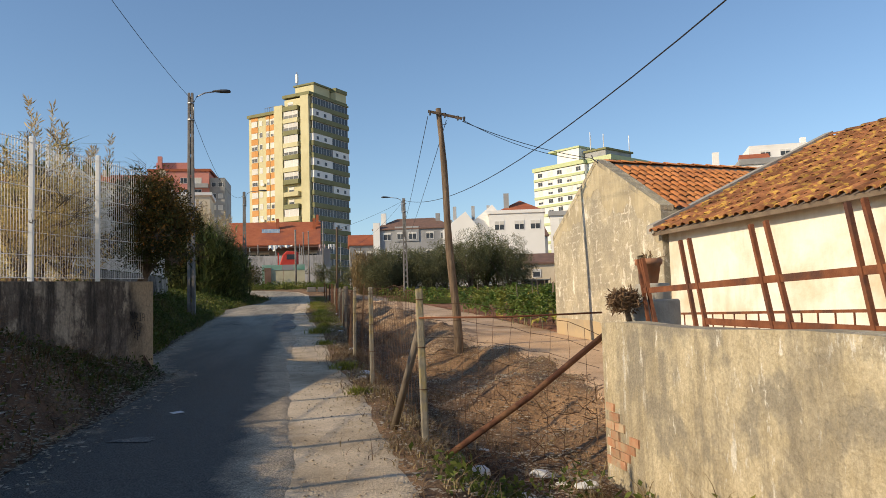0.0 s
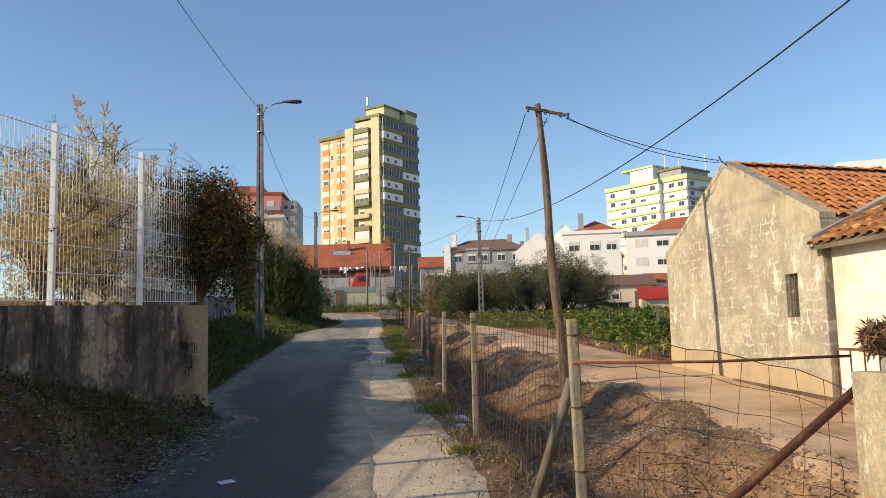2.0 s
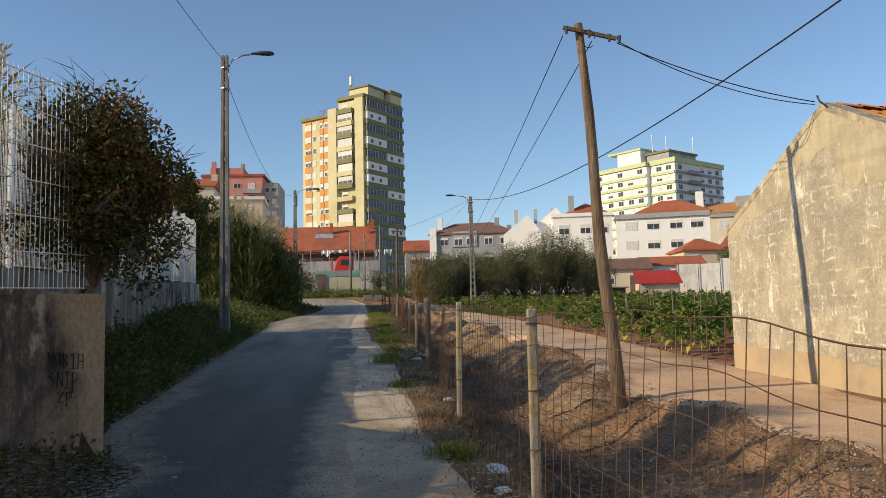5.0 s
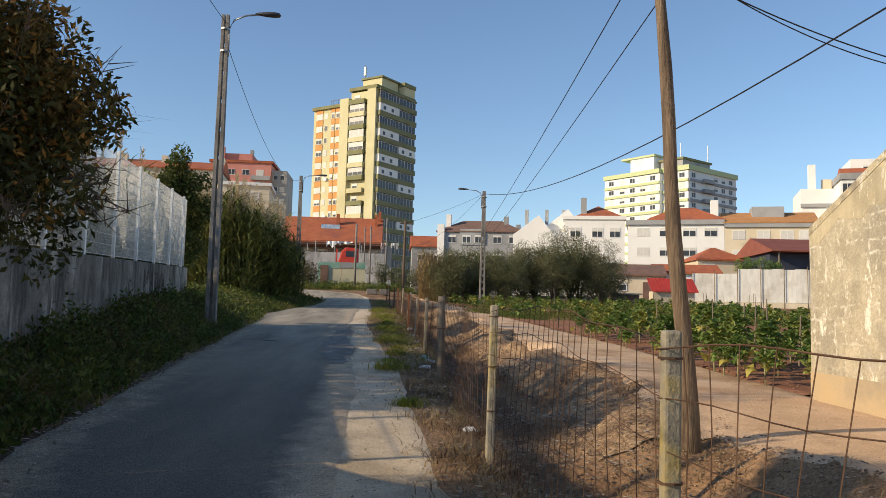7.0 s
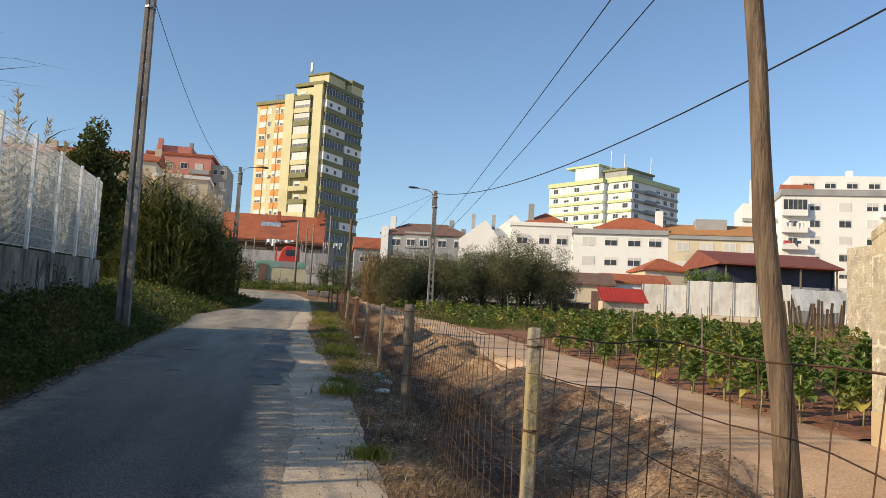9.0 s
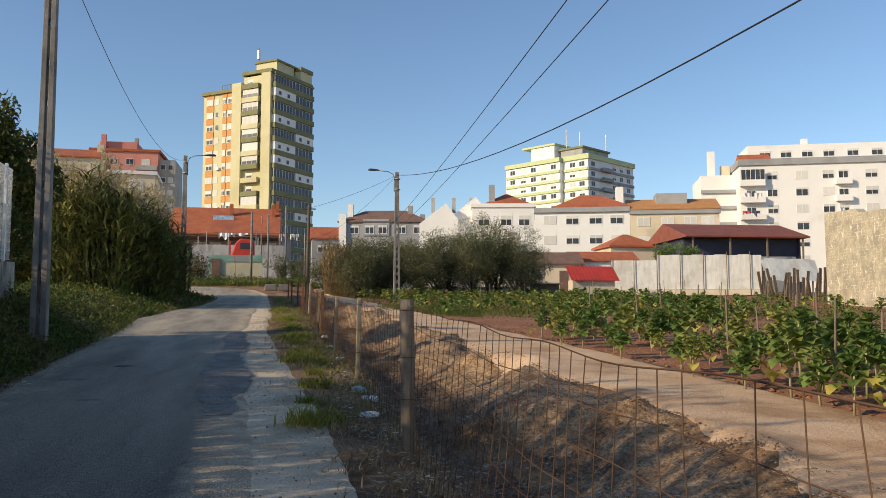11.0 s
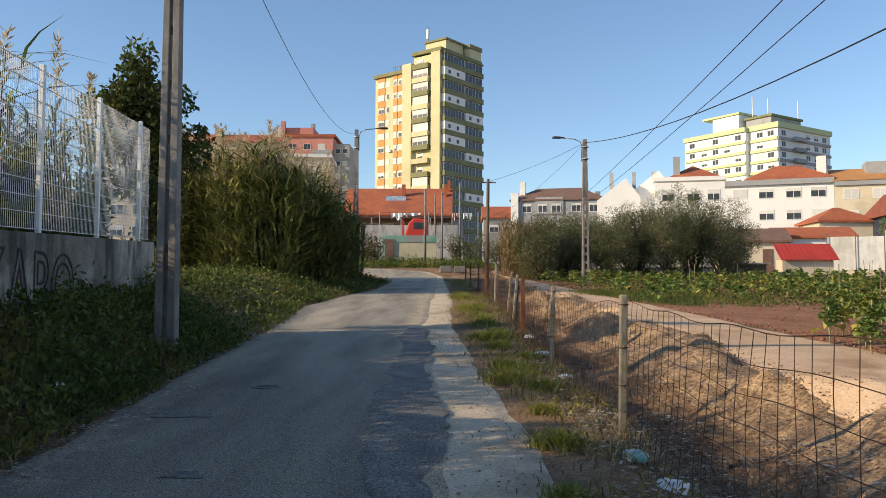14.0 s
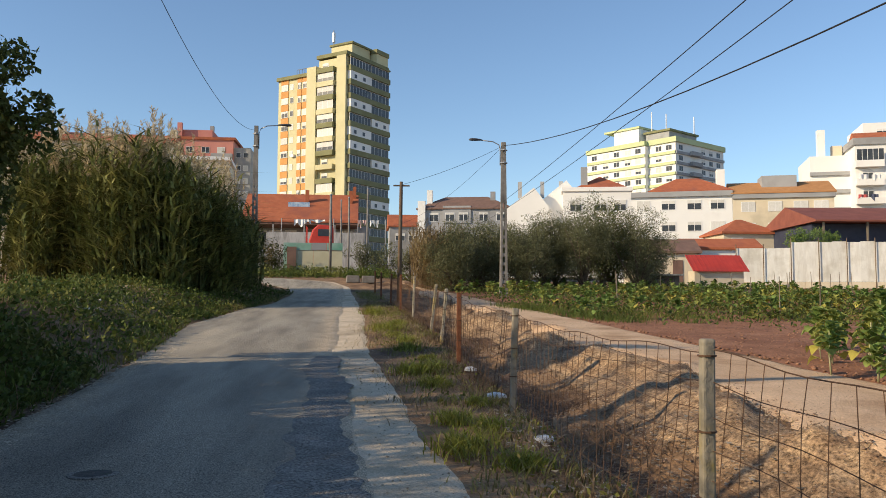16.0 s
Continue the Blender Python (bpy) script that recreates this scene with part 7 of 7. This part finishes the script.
leaf_litter(lambda a, b: (road_left(2 + 12 * b) + 0.45 - 2.2 * a, 2 + 12 * b), 2400, 0.035, 321, "dry fallen leaves along the lane's edge")
leaf_litter(lambda a, b: (road_left(13 + 21 * b) + 0.1 + 0.2 * float(ragged_line(np.float64(13 + 21 * b), 40.0)) + 0.5 * (a - 0.5) * abs(a - 0.5) * 2, 13 + 21 * b), 2600, 0.026, 326, "dry leaves and crumbs where verge meets asphalt")
leaf_litter(lambda a, b: (fence_x(4 + 26 * b) - 0.4 + 2.4 * a, 4 + 26 * b), 5200, 0.035, 322, "dry leaves lying in the ditch")
leaf_litter(lambda a, b: (road_right(3 + 24 * b) - 0.3 + 0.9 * a, 3 + 24 * b), 500, 0.022, 323, "scattered dry leaves on the verge")

leaf_litter(lambda a, b: (0.95 + 1.45 * a, 4.6 + 3.9 * b), 1600, 0.032, 324, "pale dry leaves and scraps under the wall end")
leaf_litter(lambda a, b: (wall1_x(3 + 10.5 * b) + 0.08 + (road_left(3 + 10.5 * b) - wall1_x(3 + 10.5 * b)) * a, 3 + 10.5 * b), 6500, 0.03, 325, "dry leaves scattered over the soil bank")
# litter bags and paper
M_PAPER = mat("white_plastic_litter", (0.68, 0.67, 0.65), (0.78, 0.77, 0.75), scale=9, rough=0.5, bump=0.4)
M_GREENBAG = mat("turquoise_plastic", (0.1, 0.4, 0.33), (0.5, 0.6, 0.57), scale=9, rough=0.45, bump=0.4)


def rubbish(x, y, s, m, label, seed):
    rng = random.Random(seed)
    o = thing("litter_bag", (x, y, gz(x, y)), rng.uniform(0, 360), label, "litter", "roadside litter")
    g = bmesh.new()
    bmesh.ops.create_icosphere(g, subdivisions=2, radius=s)
    for v in g.verts:
        k = 1 + 0.45 * noise.noise(v.co * (3.0 / s) + Vector((seed, 0, 0)))
        v.co = Vector((v.co.x * k * 1.3, v.co.y * k, max(-s * 0.1, v.co.z * 0.55 * k) + s * 0.08))
    me = bpy.data.meshes.new("bag")
    g.to_mesh(me)
    g.free()
    part("bag", me, m, o)


for i, (x, y, s, m) in enumerate(((1.9, 7.7, 0.1, M_PAPER), (1.6, 7.2, 0.12, M_PAPER), (2.1, 6.9, 0.09, M_PAPER), (1.3, 7.9, 0.14, M_PAPER), (1.75, 6.4, 0.11, M_PAPER), (1.5, 8.6, 0.06, M_PAPER), (0.42, 13.2, 0.1, M_PAPER), (0.2, 24.2, 0.1, M_PAPER), (0.12, 25.0, 0.12, M_GREENBAG),
                                   (0.08, 22.9, 0.09, M_PAPER), (0.1, 28.9, 0.08, M_PAPER), (0.05, 31.2, 0.1, M_PAPER), (-4.9, 26.2, 0.1, M_PAPER), (1.2, 6.6, 0.08, M_PAPER), (1.0, 10.9, 0.07, M_PAPER), (1.45, 6.9, 0.07, M_PAPER), (2.0, 7.3, 0.06, M_PAPER), (1.8, 7.0, 0.05, M_PAPER), (2.2, 6.3, 0.07, M_PAPER), (1.15, 7.3, 0.06, M_PAPER), (1.95, 6.0, 0.08, M_PAPER), (0.35, 12.4, 0.06, M_PAPER), (0.3, 17.0, 0.07, M_PAPER), (-5.4, 27.5, 0.08, M_PAPER), (-6.9, 38.5, 0.09, M_PAPER), (-7.4, 41.0, 0.09, M_PAPER), (0.0, 33.0, 0.09, M_PAPER))):
    rubbish(x, y, s, m, "crumpled turquoise and white plastic bag" if m is M_GREENBAG else "crumpled white plastic scrap in the weeds", i)
pp = thing("paper_scrap", (-1.8, 9.5, gz(-1.8, 9.5) + 0.034), 40, "folded white paper lying on the asphalt", "paper")
part("sheet", Geo().add([(-0.07, -0.05, 0), (0.07, -0.05, 0.004), (0.075, 0.05, 0.012), (-0.06, 0.06, 0.006), (-0.07, -0.05, 0.003), (0.07, -0.05, 0.007), (0.075, 0.05, 0.015), (-0.06, 0.06, 0.009)], [(3, 2, 1, 0), (4, 5, 6, 7), (0, 1, 5, 4), (1, 2, 6, 5), (2, 3, 7, 6), (3, 0, 4, 7)]), M_PAPER, pp)


# ---- vegetable garden ----
def big_leaf(l=0.36, w=0.2, seed=0):
    """A broad collard leaf with stalk, rib fold, wavy rim and drooping tip."""
    rng = random.Random(seed)
    vs, fs = [], []
    prof = [(0.0, 0.01), (0.3, 0.012), (0.42, 0.6), (0.6, 1.0), (0.8, 0.85), (1.0, 0.12)]
    for i, (u, k) in enumerate(prof):
        z = 0.42 * l * math.sin(u * 2.1) - 0.25 * l * u * u
        x = l * (u ** 0.9)
        hw = w * 0.5 * k + 0.004
        for s in (-1, -0.5, 0, 0.5, 1):
            vs.append((x * 0.8, s * hw, z + abs(s) * hw * 0.35 + (0.02 * math.sin(i * 2.3 + s * 4 + seed) if k > 0.3 else 0)))
    for i in range(len(prof) - 1):
        for j in range(4):
            a = i * 5 + j
            fs.append((a, a + 1, a + 6, a + 5))
    me = bpy.data.meshes.new("leaf")
    me.from_pydata(vs, [], fs)
    me.polygons.foreach_set("use_smooth", [True] * len(fs))
    me.materials.append(L_KALE if seed != 3 else L_KALE_Y)
    return me


L_KALE_Y = leaf_mat("yellowing_leaf", (0.42, 0.37, 0.07), (0.5, 0.43, 0.11), trans=0.35)
M_STALK = mat("collard_stalk", (0.3, 0.3, 0.16), (0.38, 0.36, 0.22), rough=0.8, bump=0.2)
LEAVES = [big_leaf(seed=i, l=0.29 + 0.025 * i, w=0.18 + 0.015 * i) for i in range(4)]


def leaf_poses(h, n, rng):
    out = []
    for i in range(n):
        f = i / n
        z = h * (0.28 + 0.72 * f ** 0.8)
        out.append((pose(0.02 * math.cos(i * 2.4), 0.02 * math.sin(i * 2.4), z, 0, -5 - 50 * f + rng.uniform(-25, 25), math.degrees(i * 2.4) + rng.uniform(-25, 25)), 1.25 - 0.4 * f, 3 if (i < 5 and rng.random() < 0.22) else rng.randrange(3)))
    return out


def collard(h, n, seed):
    rng = random.Random(seed)
    t = thing("collard_plant", (0, 0, -50), 0, "tall collard green plant with broad leaves in tilled soil", "vegetable plant", "collard plants")
    part("stem", Geo().tube([(0, 0, 0), (0.02, 0.01, h * 0.5), (0, 0.02, h)], [0.018, 0.016, 0.012], 6), M_STALK, t, smooth=True)
    for m, s, k in leaf_poses(h, n, rng):
        lf = new("leaf", LEAVES[k])
        lf.parent = t
        lf.matrix_basis = m @ Matrix.Scale(s, 4)
    return t


variants = [collard(0.62, 30, 1), collard(0.8, 36, 2), collard(0.45, 28, 3)]
rg = random.Random(12)
spots = []
# rows beside the track
for row in range(5):
    y = 21.6
    while y < 36.6:
        x = float(track_r(y)) - 0.05 + 1.0 * row + rg.uniform(-0.2, 0.2)
        if y < 21.5 + (x + 1.5) * 1.76 and rg.random() < (0.9 if row < 3 else 0.6) and not (row < 1 and 29.5 < y < 30.3):
            spots.append((x, y))
        y += rg.uniform(0.5, 0.85)
for k, (x, y) in enumerate(spots[:120]):
    v = variants[rg.randrange(3)]
    m = pose(x, y, gz(x, y) + 0.02, 0, 0, rg.uniform(0, 360)) @ Matrix.Scale(rg.choice((0.55, 0.65, 0.8, 0.9, 1.0, 1.15)), 4)
    copy_thing(v, m)
for v in variants:
    i = variants.index(v)
    x, y = ((7.2, 31.0), (8.6, 28.0), (7.0, 23.0))[i]
    v.matrix_world = pose(x, y, gz(x, y) + 0.02, 0, 0, 40 * i)


def collard_field(name, pts, seed, label, hs=(0.45, 0.75), n=20):
    rng = random.Random(seed)
    base = [np.array([v.co for v in me.vertices]) for me in LEAVES]
    faces = np.array([tuple(p.vertices) for p in LEAVES[0].polygons])
    VV, FF, YV, YF = [], [], [], []
    for x, y in pts:
        h = rng.uniform(*hs)
        z = gz(x, y) + 0.02
        for m, s, k in leaf_poses(h, n, rng):
            mm = pose(x, y, z, 0, 0, rng.uniform(0, 360)) @ m @ Matrix.Scale(s, 4)
            a = np.array(mm)
            w = base[k] @ a[:3, :3].T + a[:3, 3]
            (YV if k == 3 else VV).append(w)
    for vv, m in ((VV, L_KALE), (YV, L_KALE_Y)):
        if vv:
            nv = len(base[0])
            V = np.concatenate(vv)
            F = (np.arange(len(vv)) * nv)[:, None, None] + faces[None]
            tagged(part(name, raw_mesh(V, F.reshape(-1, 4)), m), label if m is L_KALE else "yellowing leaves among the collards", "vegetables", kind="stuff")


if len(spots) > 120:
    collard_field("collard_rows", spots[120:], 5, "rows of collard greens in the garden")
far_pts = []
for row in range(16):
    y = 44.5 + row * 1.75
    x = float(track_r(y)) + 0.8
    lim = 20 + 0.15 * (y - 44)
    while x < lim:
        if rg.random() < 0.8:
            far_pts.append((x + rg.uniform(-0.3, 0.3), y + rg.uniform(-0.35, 0.35)))
        x += rg.uniform(0.7, 1.2)
for row in range(12):
    y = 30.0 + row * 2.6
    x = 13.0 + 0.2 * row
    while x < 34:
        if rg.random() < 0.55:
            far_pts.append((x + rg.uniform(-0.3, 0.3), y + rg.uniform(-0.5, 0.5)))
        x += rg.uniform(0.9, 1.5)
collard_field("collard_rows", far_pts, 6, "far rows of green vegetables before the olive trees", hs=(0.3, 0.6), n=13)
broad_cover("weeds", lambda a, b: (track_r(43 + 30 * b) + 0.6 + 15 * a, 43 + 30 * b), 16000, 0.35, 0.13, L_GRASS, 121, "mixed green crops and weeds in the garden", clump=0.6)
broad_cover("weeds", lambda a, b: (9.5 + 22 * a, 24 + 40 * b), 12000, 0.3, 0.12, L_GRASS, 122, "green weeds between the vegetable rows", clump=0.6)
ground_cover("grass", lambda a, b: (track_r(33 + 30 * b) + 0.2 + 12 * a ** 2, 43 + 8 * b), 7000, 0.28, 0.014, 0.7, L_GRASS, 123, "green onions and grass in rows", clump=0.3)
broad_cover("weeds", lambda a, b: (-10 + 11 * a, 73.2 + 5 * b), 9000, 0.6, 0.16, L_GRASS, 124, "green weeds at the bend of the lane", clump=0.5)
# garden stakes
for i in range(34):
    x, y = (rg.uniform(7, 26), rg.uniform(42, 76)) if i < 24 else (rg.uniform(6.5, 9.5), rg.uniform(23, 34))
    q = thing("garden_stake", (x, y, gz(x, y) - 0.1), 0, "thin pale wooden garden stake", "stake", "garden stakes")
    part("stick", Geo().tube([(0, 0, 0), (rg.uniform(-0.1, 0.1), rg.uniform(-0.1, 0.1), rg.uniform(1.0, 1.5))], [0.02, 0.014], 6), M_POSTG, q)

# ---- road details ----
def blob(x, y, rx, ry, lift, material, name, label, seed, n=26, rot=0.0, category="patch"):
    pts = []
    for k in range(n):
        a = 2 * math.pi * k / n
        r = 1 + 0.22 * math.sin(3 * a + seed) + 0.13 * math.sin(7 * a + seed * 2)
        u, v = math.cos(a) * rx * r, math.sin(a) * ry * r
        pts.append((x + u * math.cos(rot) - v * math.sin(rot), y + u * math.sin(rot) + v * math.cos(rot)))
    g = Geo()
    g.add([(x, y, gz(x, y) + lift)] + [(p[0], p[1], gz(*p) + lift) for p in pts], [(0, k + 1, (k + 1) % n + 1) for k in range(n)])
    return structure(part(name, g, material), label, category)


structure(strip("asphalt_patch", lambda y: np.interp(y, [23, 25, 27, 30, 33, 35], [-1.6, -1.85, -1.95, -2.12, -2.2, -2.1]), lambda y: np.interp(y, [23, 27, 32, 35], [-1.2, -1.42, -1.72, -1.95]), 23, 35, 0.036, M_PATCH, dip=0.002, step=0.08, nx=10, seed=3.0, ragged=0.2), "dark asphalt repair strip along the lane's edge", "patch")
M_IRON = mat("cast_iron", (0.06, 0.055, 0.05), (0.1, 0.09, 0.08), (0.05, 0.065, 0.03), scale=14, big=9, rough=0.7, bump=0.5, metal=0.4)
for x, y, r in ((-3.31, 27.8, 0.125), (-1.9, 8.0, 0.2), (-3.0, 24.2, 0.14), (-3.7, 26.2, 0.26)):
    if r == 0.125:
        mh = thing("manhole_cover", (x, y, gz(x, y) + 0.022), 0, "sunken round iron manhole cover in the asphalt", "manhole cover")
        part("cover", lathe([(r, 0), (r, 0.012), (r - 0.03, 0.016), (0.01, 0.014)], 24), M_IRON, mh)
        part("rim", lathe([(r + 0.05, 0), (r + 0.05, 0.01), (r + 0.004, 0.012), (r + 0.004, 0)], 24), M_PATCH, mh)
    else:
        blob(x, y, r, r * 0.6, 0.036, M_PATCH, "asphalt_patch", "shallow dark pothole in the asphalt", x)

# ---- graffiti ----
M_SPRAY = mat("black_spray_paint", (0.02, 0.02, 0.022), (0.035, 0.033, 0.033), rough=0.7, bump=0)


def wall_point1(y, z, off=0.018):
    return Vector((wall1_x(y) + 0.014 + off * 0.5, y, z))


# rows of pen strokes, each letter in a unit box of width 0.8
PEN = {"M": [[(0, 0), (0, 1), (0.4, 0.45), (0.8, 1), (0.8, 0)]], "O": [[(0.1, 0.1), (0, 0.8), (0.5, 1), (0.8, 0.3), (0.1, 0.1)]], "B": [[(0, 0), (0, 1), (0.6, 0.8), (0.1, 0.5), (0.75, 0.25), (0, 0)]],
       "I": [[(0.4, 0), (0.4, 1)], [(0.1, 1), (0.7, 1)], [(0.1, 0), (0.7, 0)]], "A": [[(0, 0), (0.1, 1), (0.8, 1), (0.8, 0)], [(0.05, 0.5), (0.8, 0.5)]], "S": [[(0.8, 1), (0, 0.8), (0.8, 0.3), (0.1, 0)]],
       "N": [[(0, 0), (0.05, 1), (0.7, 0.1), (0.75, 1)]], "Z": [[(0, 1), (0.75, 0.95), (0, 0.1), (0.8, 0)]], "P": [[(0.1, -0.3), (0.1, 1), (0.8, 0.85), (0.75, 0.5), (0.1, 0.45)]]}
strokes = []
for word, y0, zb, w, h in (("MOBIA", 12.86, 1.59, 0.092, 0.12), ("SNIP", 12.88, 1.43, 0.092, 0.13), ("ZP", 12.98, 1.3, 0.1, 0.09)):
    for k, ch in enumerate(word):
        strokes += [[(y0 + w * (k + u * 0.95), zb + h * v - 0.008 * k) for u, v in pen] for pen in PEN[ch]]
tag_ = thing("graffiti", wall_point1(12.6, 1.1), 0, "black spray-painted scrawl on the stained wall", "graffiti")
for s in strokes:
    part("stroke", Geo().tube([wall_point1(*a) - wall_point1(12.6, 1.1) for a in s], 0.0048, 6), M_SPRAY, tag_)
tc = bpy.data.curves.new("graffiti_text", "FONT")
tc.body, tc.size, tc.fill_mode, tc.bevel_depth, tc.space_character = "KABO", 1.0, "NONE", 0.013, 1.0
to = bpy.data.objects.new("graffiti_text", tc)
tm = bpy.data.meshes.new_from_object(to)
bpy.data.objects.remove(to)
gr = part("graffiti", tm, M_SPRAY)
gy = 26.75
gr.matrix_world = Matrix.Translation((wall2_x(gy) + 0.02, gy, wall2_z(gy) - 1.02)) @ Matrix.Rotation(radians(90 + 5.7), 4, "Z") @ Matrix.Rotation(radians(90), 4, "X") @ Matrix.Diagonal((0.95, 1.25, 0.25, 1))
tagged(gr, "black outlined spray letters on the grey wall", "graffiti")

# ---- exposed bricks at the foot of the wall end ----
M_BRICK = mat("exposed_brick", (0.42, 0.2, 0.11), (0.5, 0.27, 0.16), (0.42, 0.33, 0.22), scale=7, big=3, rough=0.92, bump=0.6, rand=0.2)
bk = Geo().box((-0.11, -0.055, -0.035), (0.11, 0.055, 0.035)).mesh("brick")
bk.materials.append(M_BRICK)
rk = random.Random(5)
for r in range(7):
    for c in range(3):
        if rk.random() < (0.12 if c < 2 else 0.45) or (r > 4 and c > 0):
            continue
        b = new("brick", bk)
        b.parent = wall_e
        b.matrix_basis = pose(2.46 + 0.046 - rk.uniform(0, 0.006), 7.27 - c * 0.235 - (0.11 if r % 2 else 0), 0.15 + r * 0.08, 0, 0, 90 + rk.uniform(-2, 2))
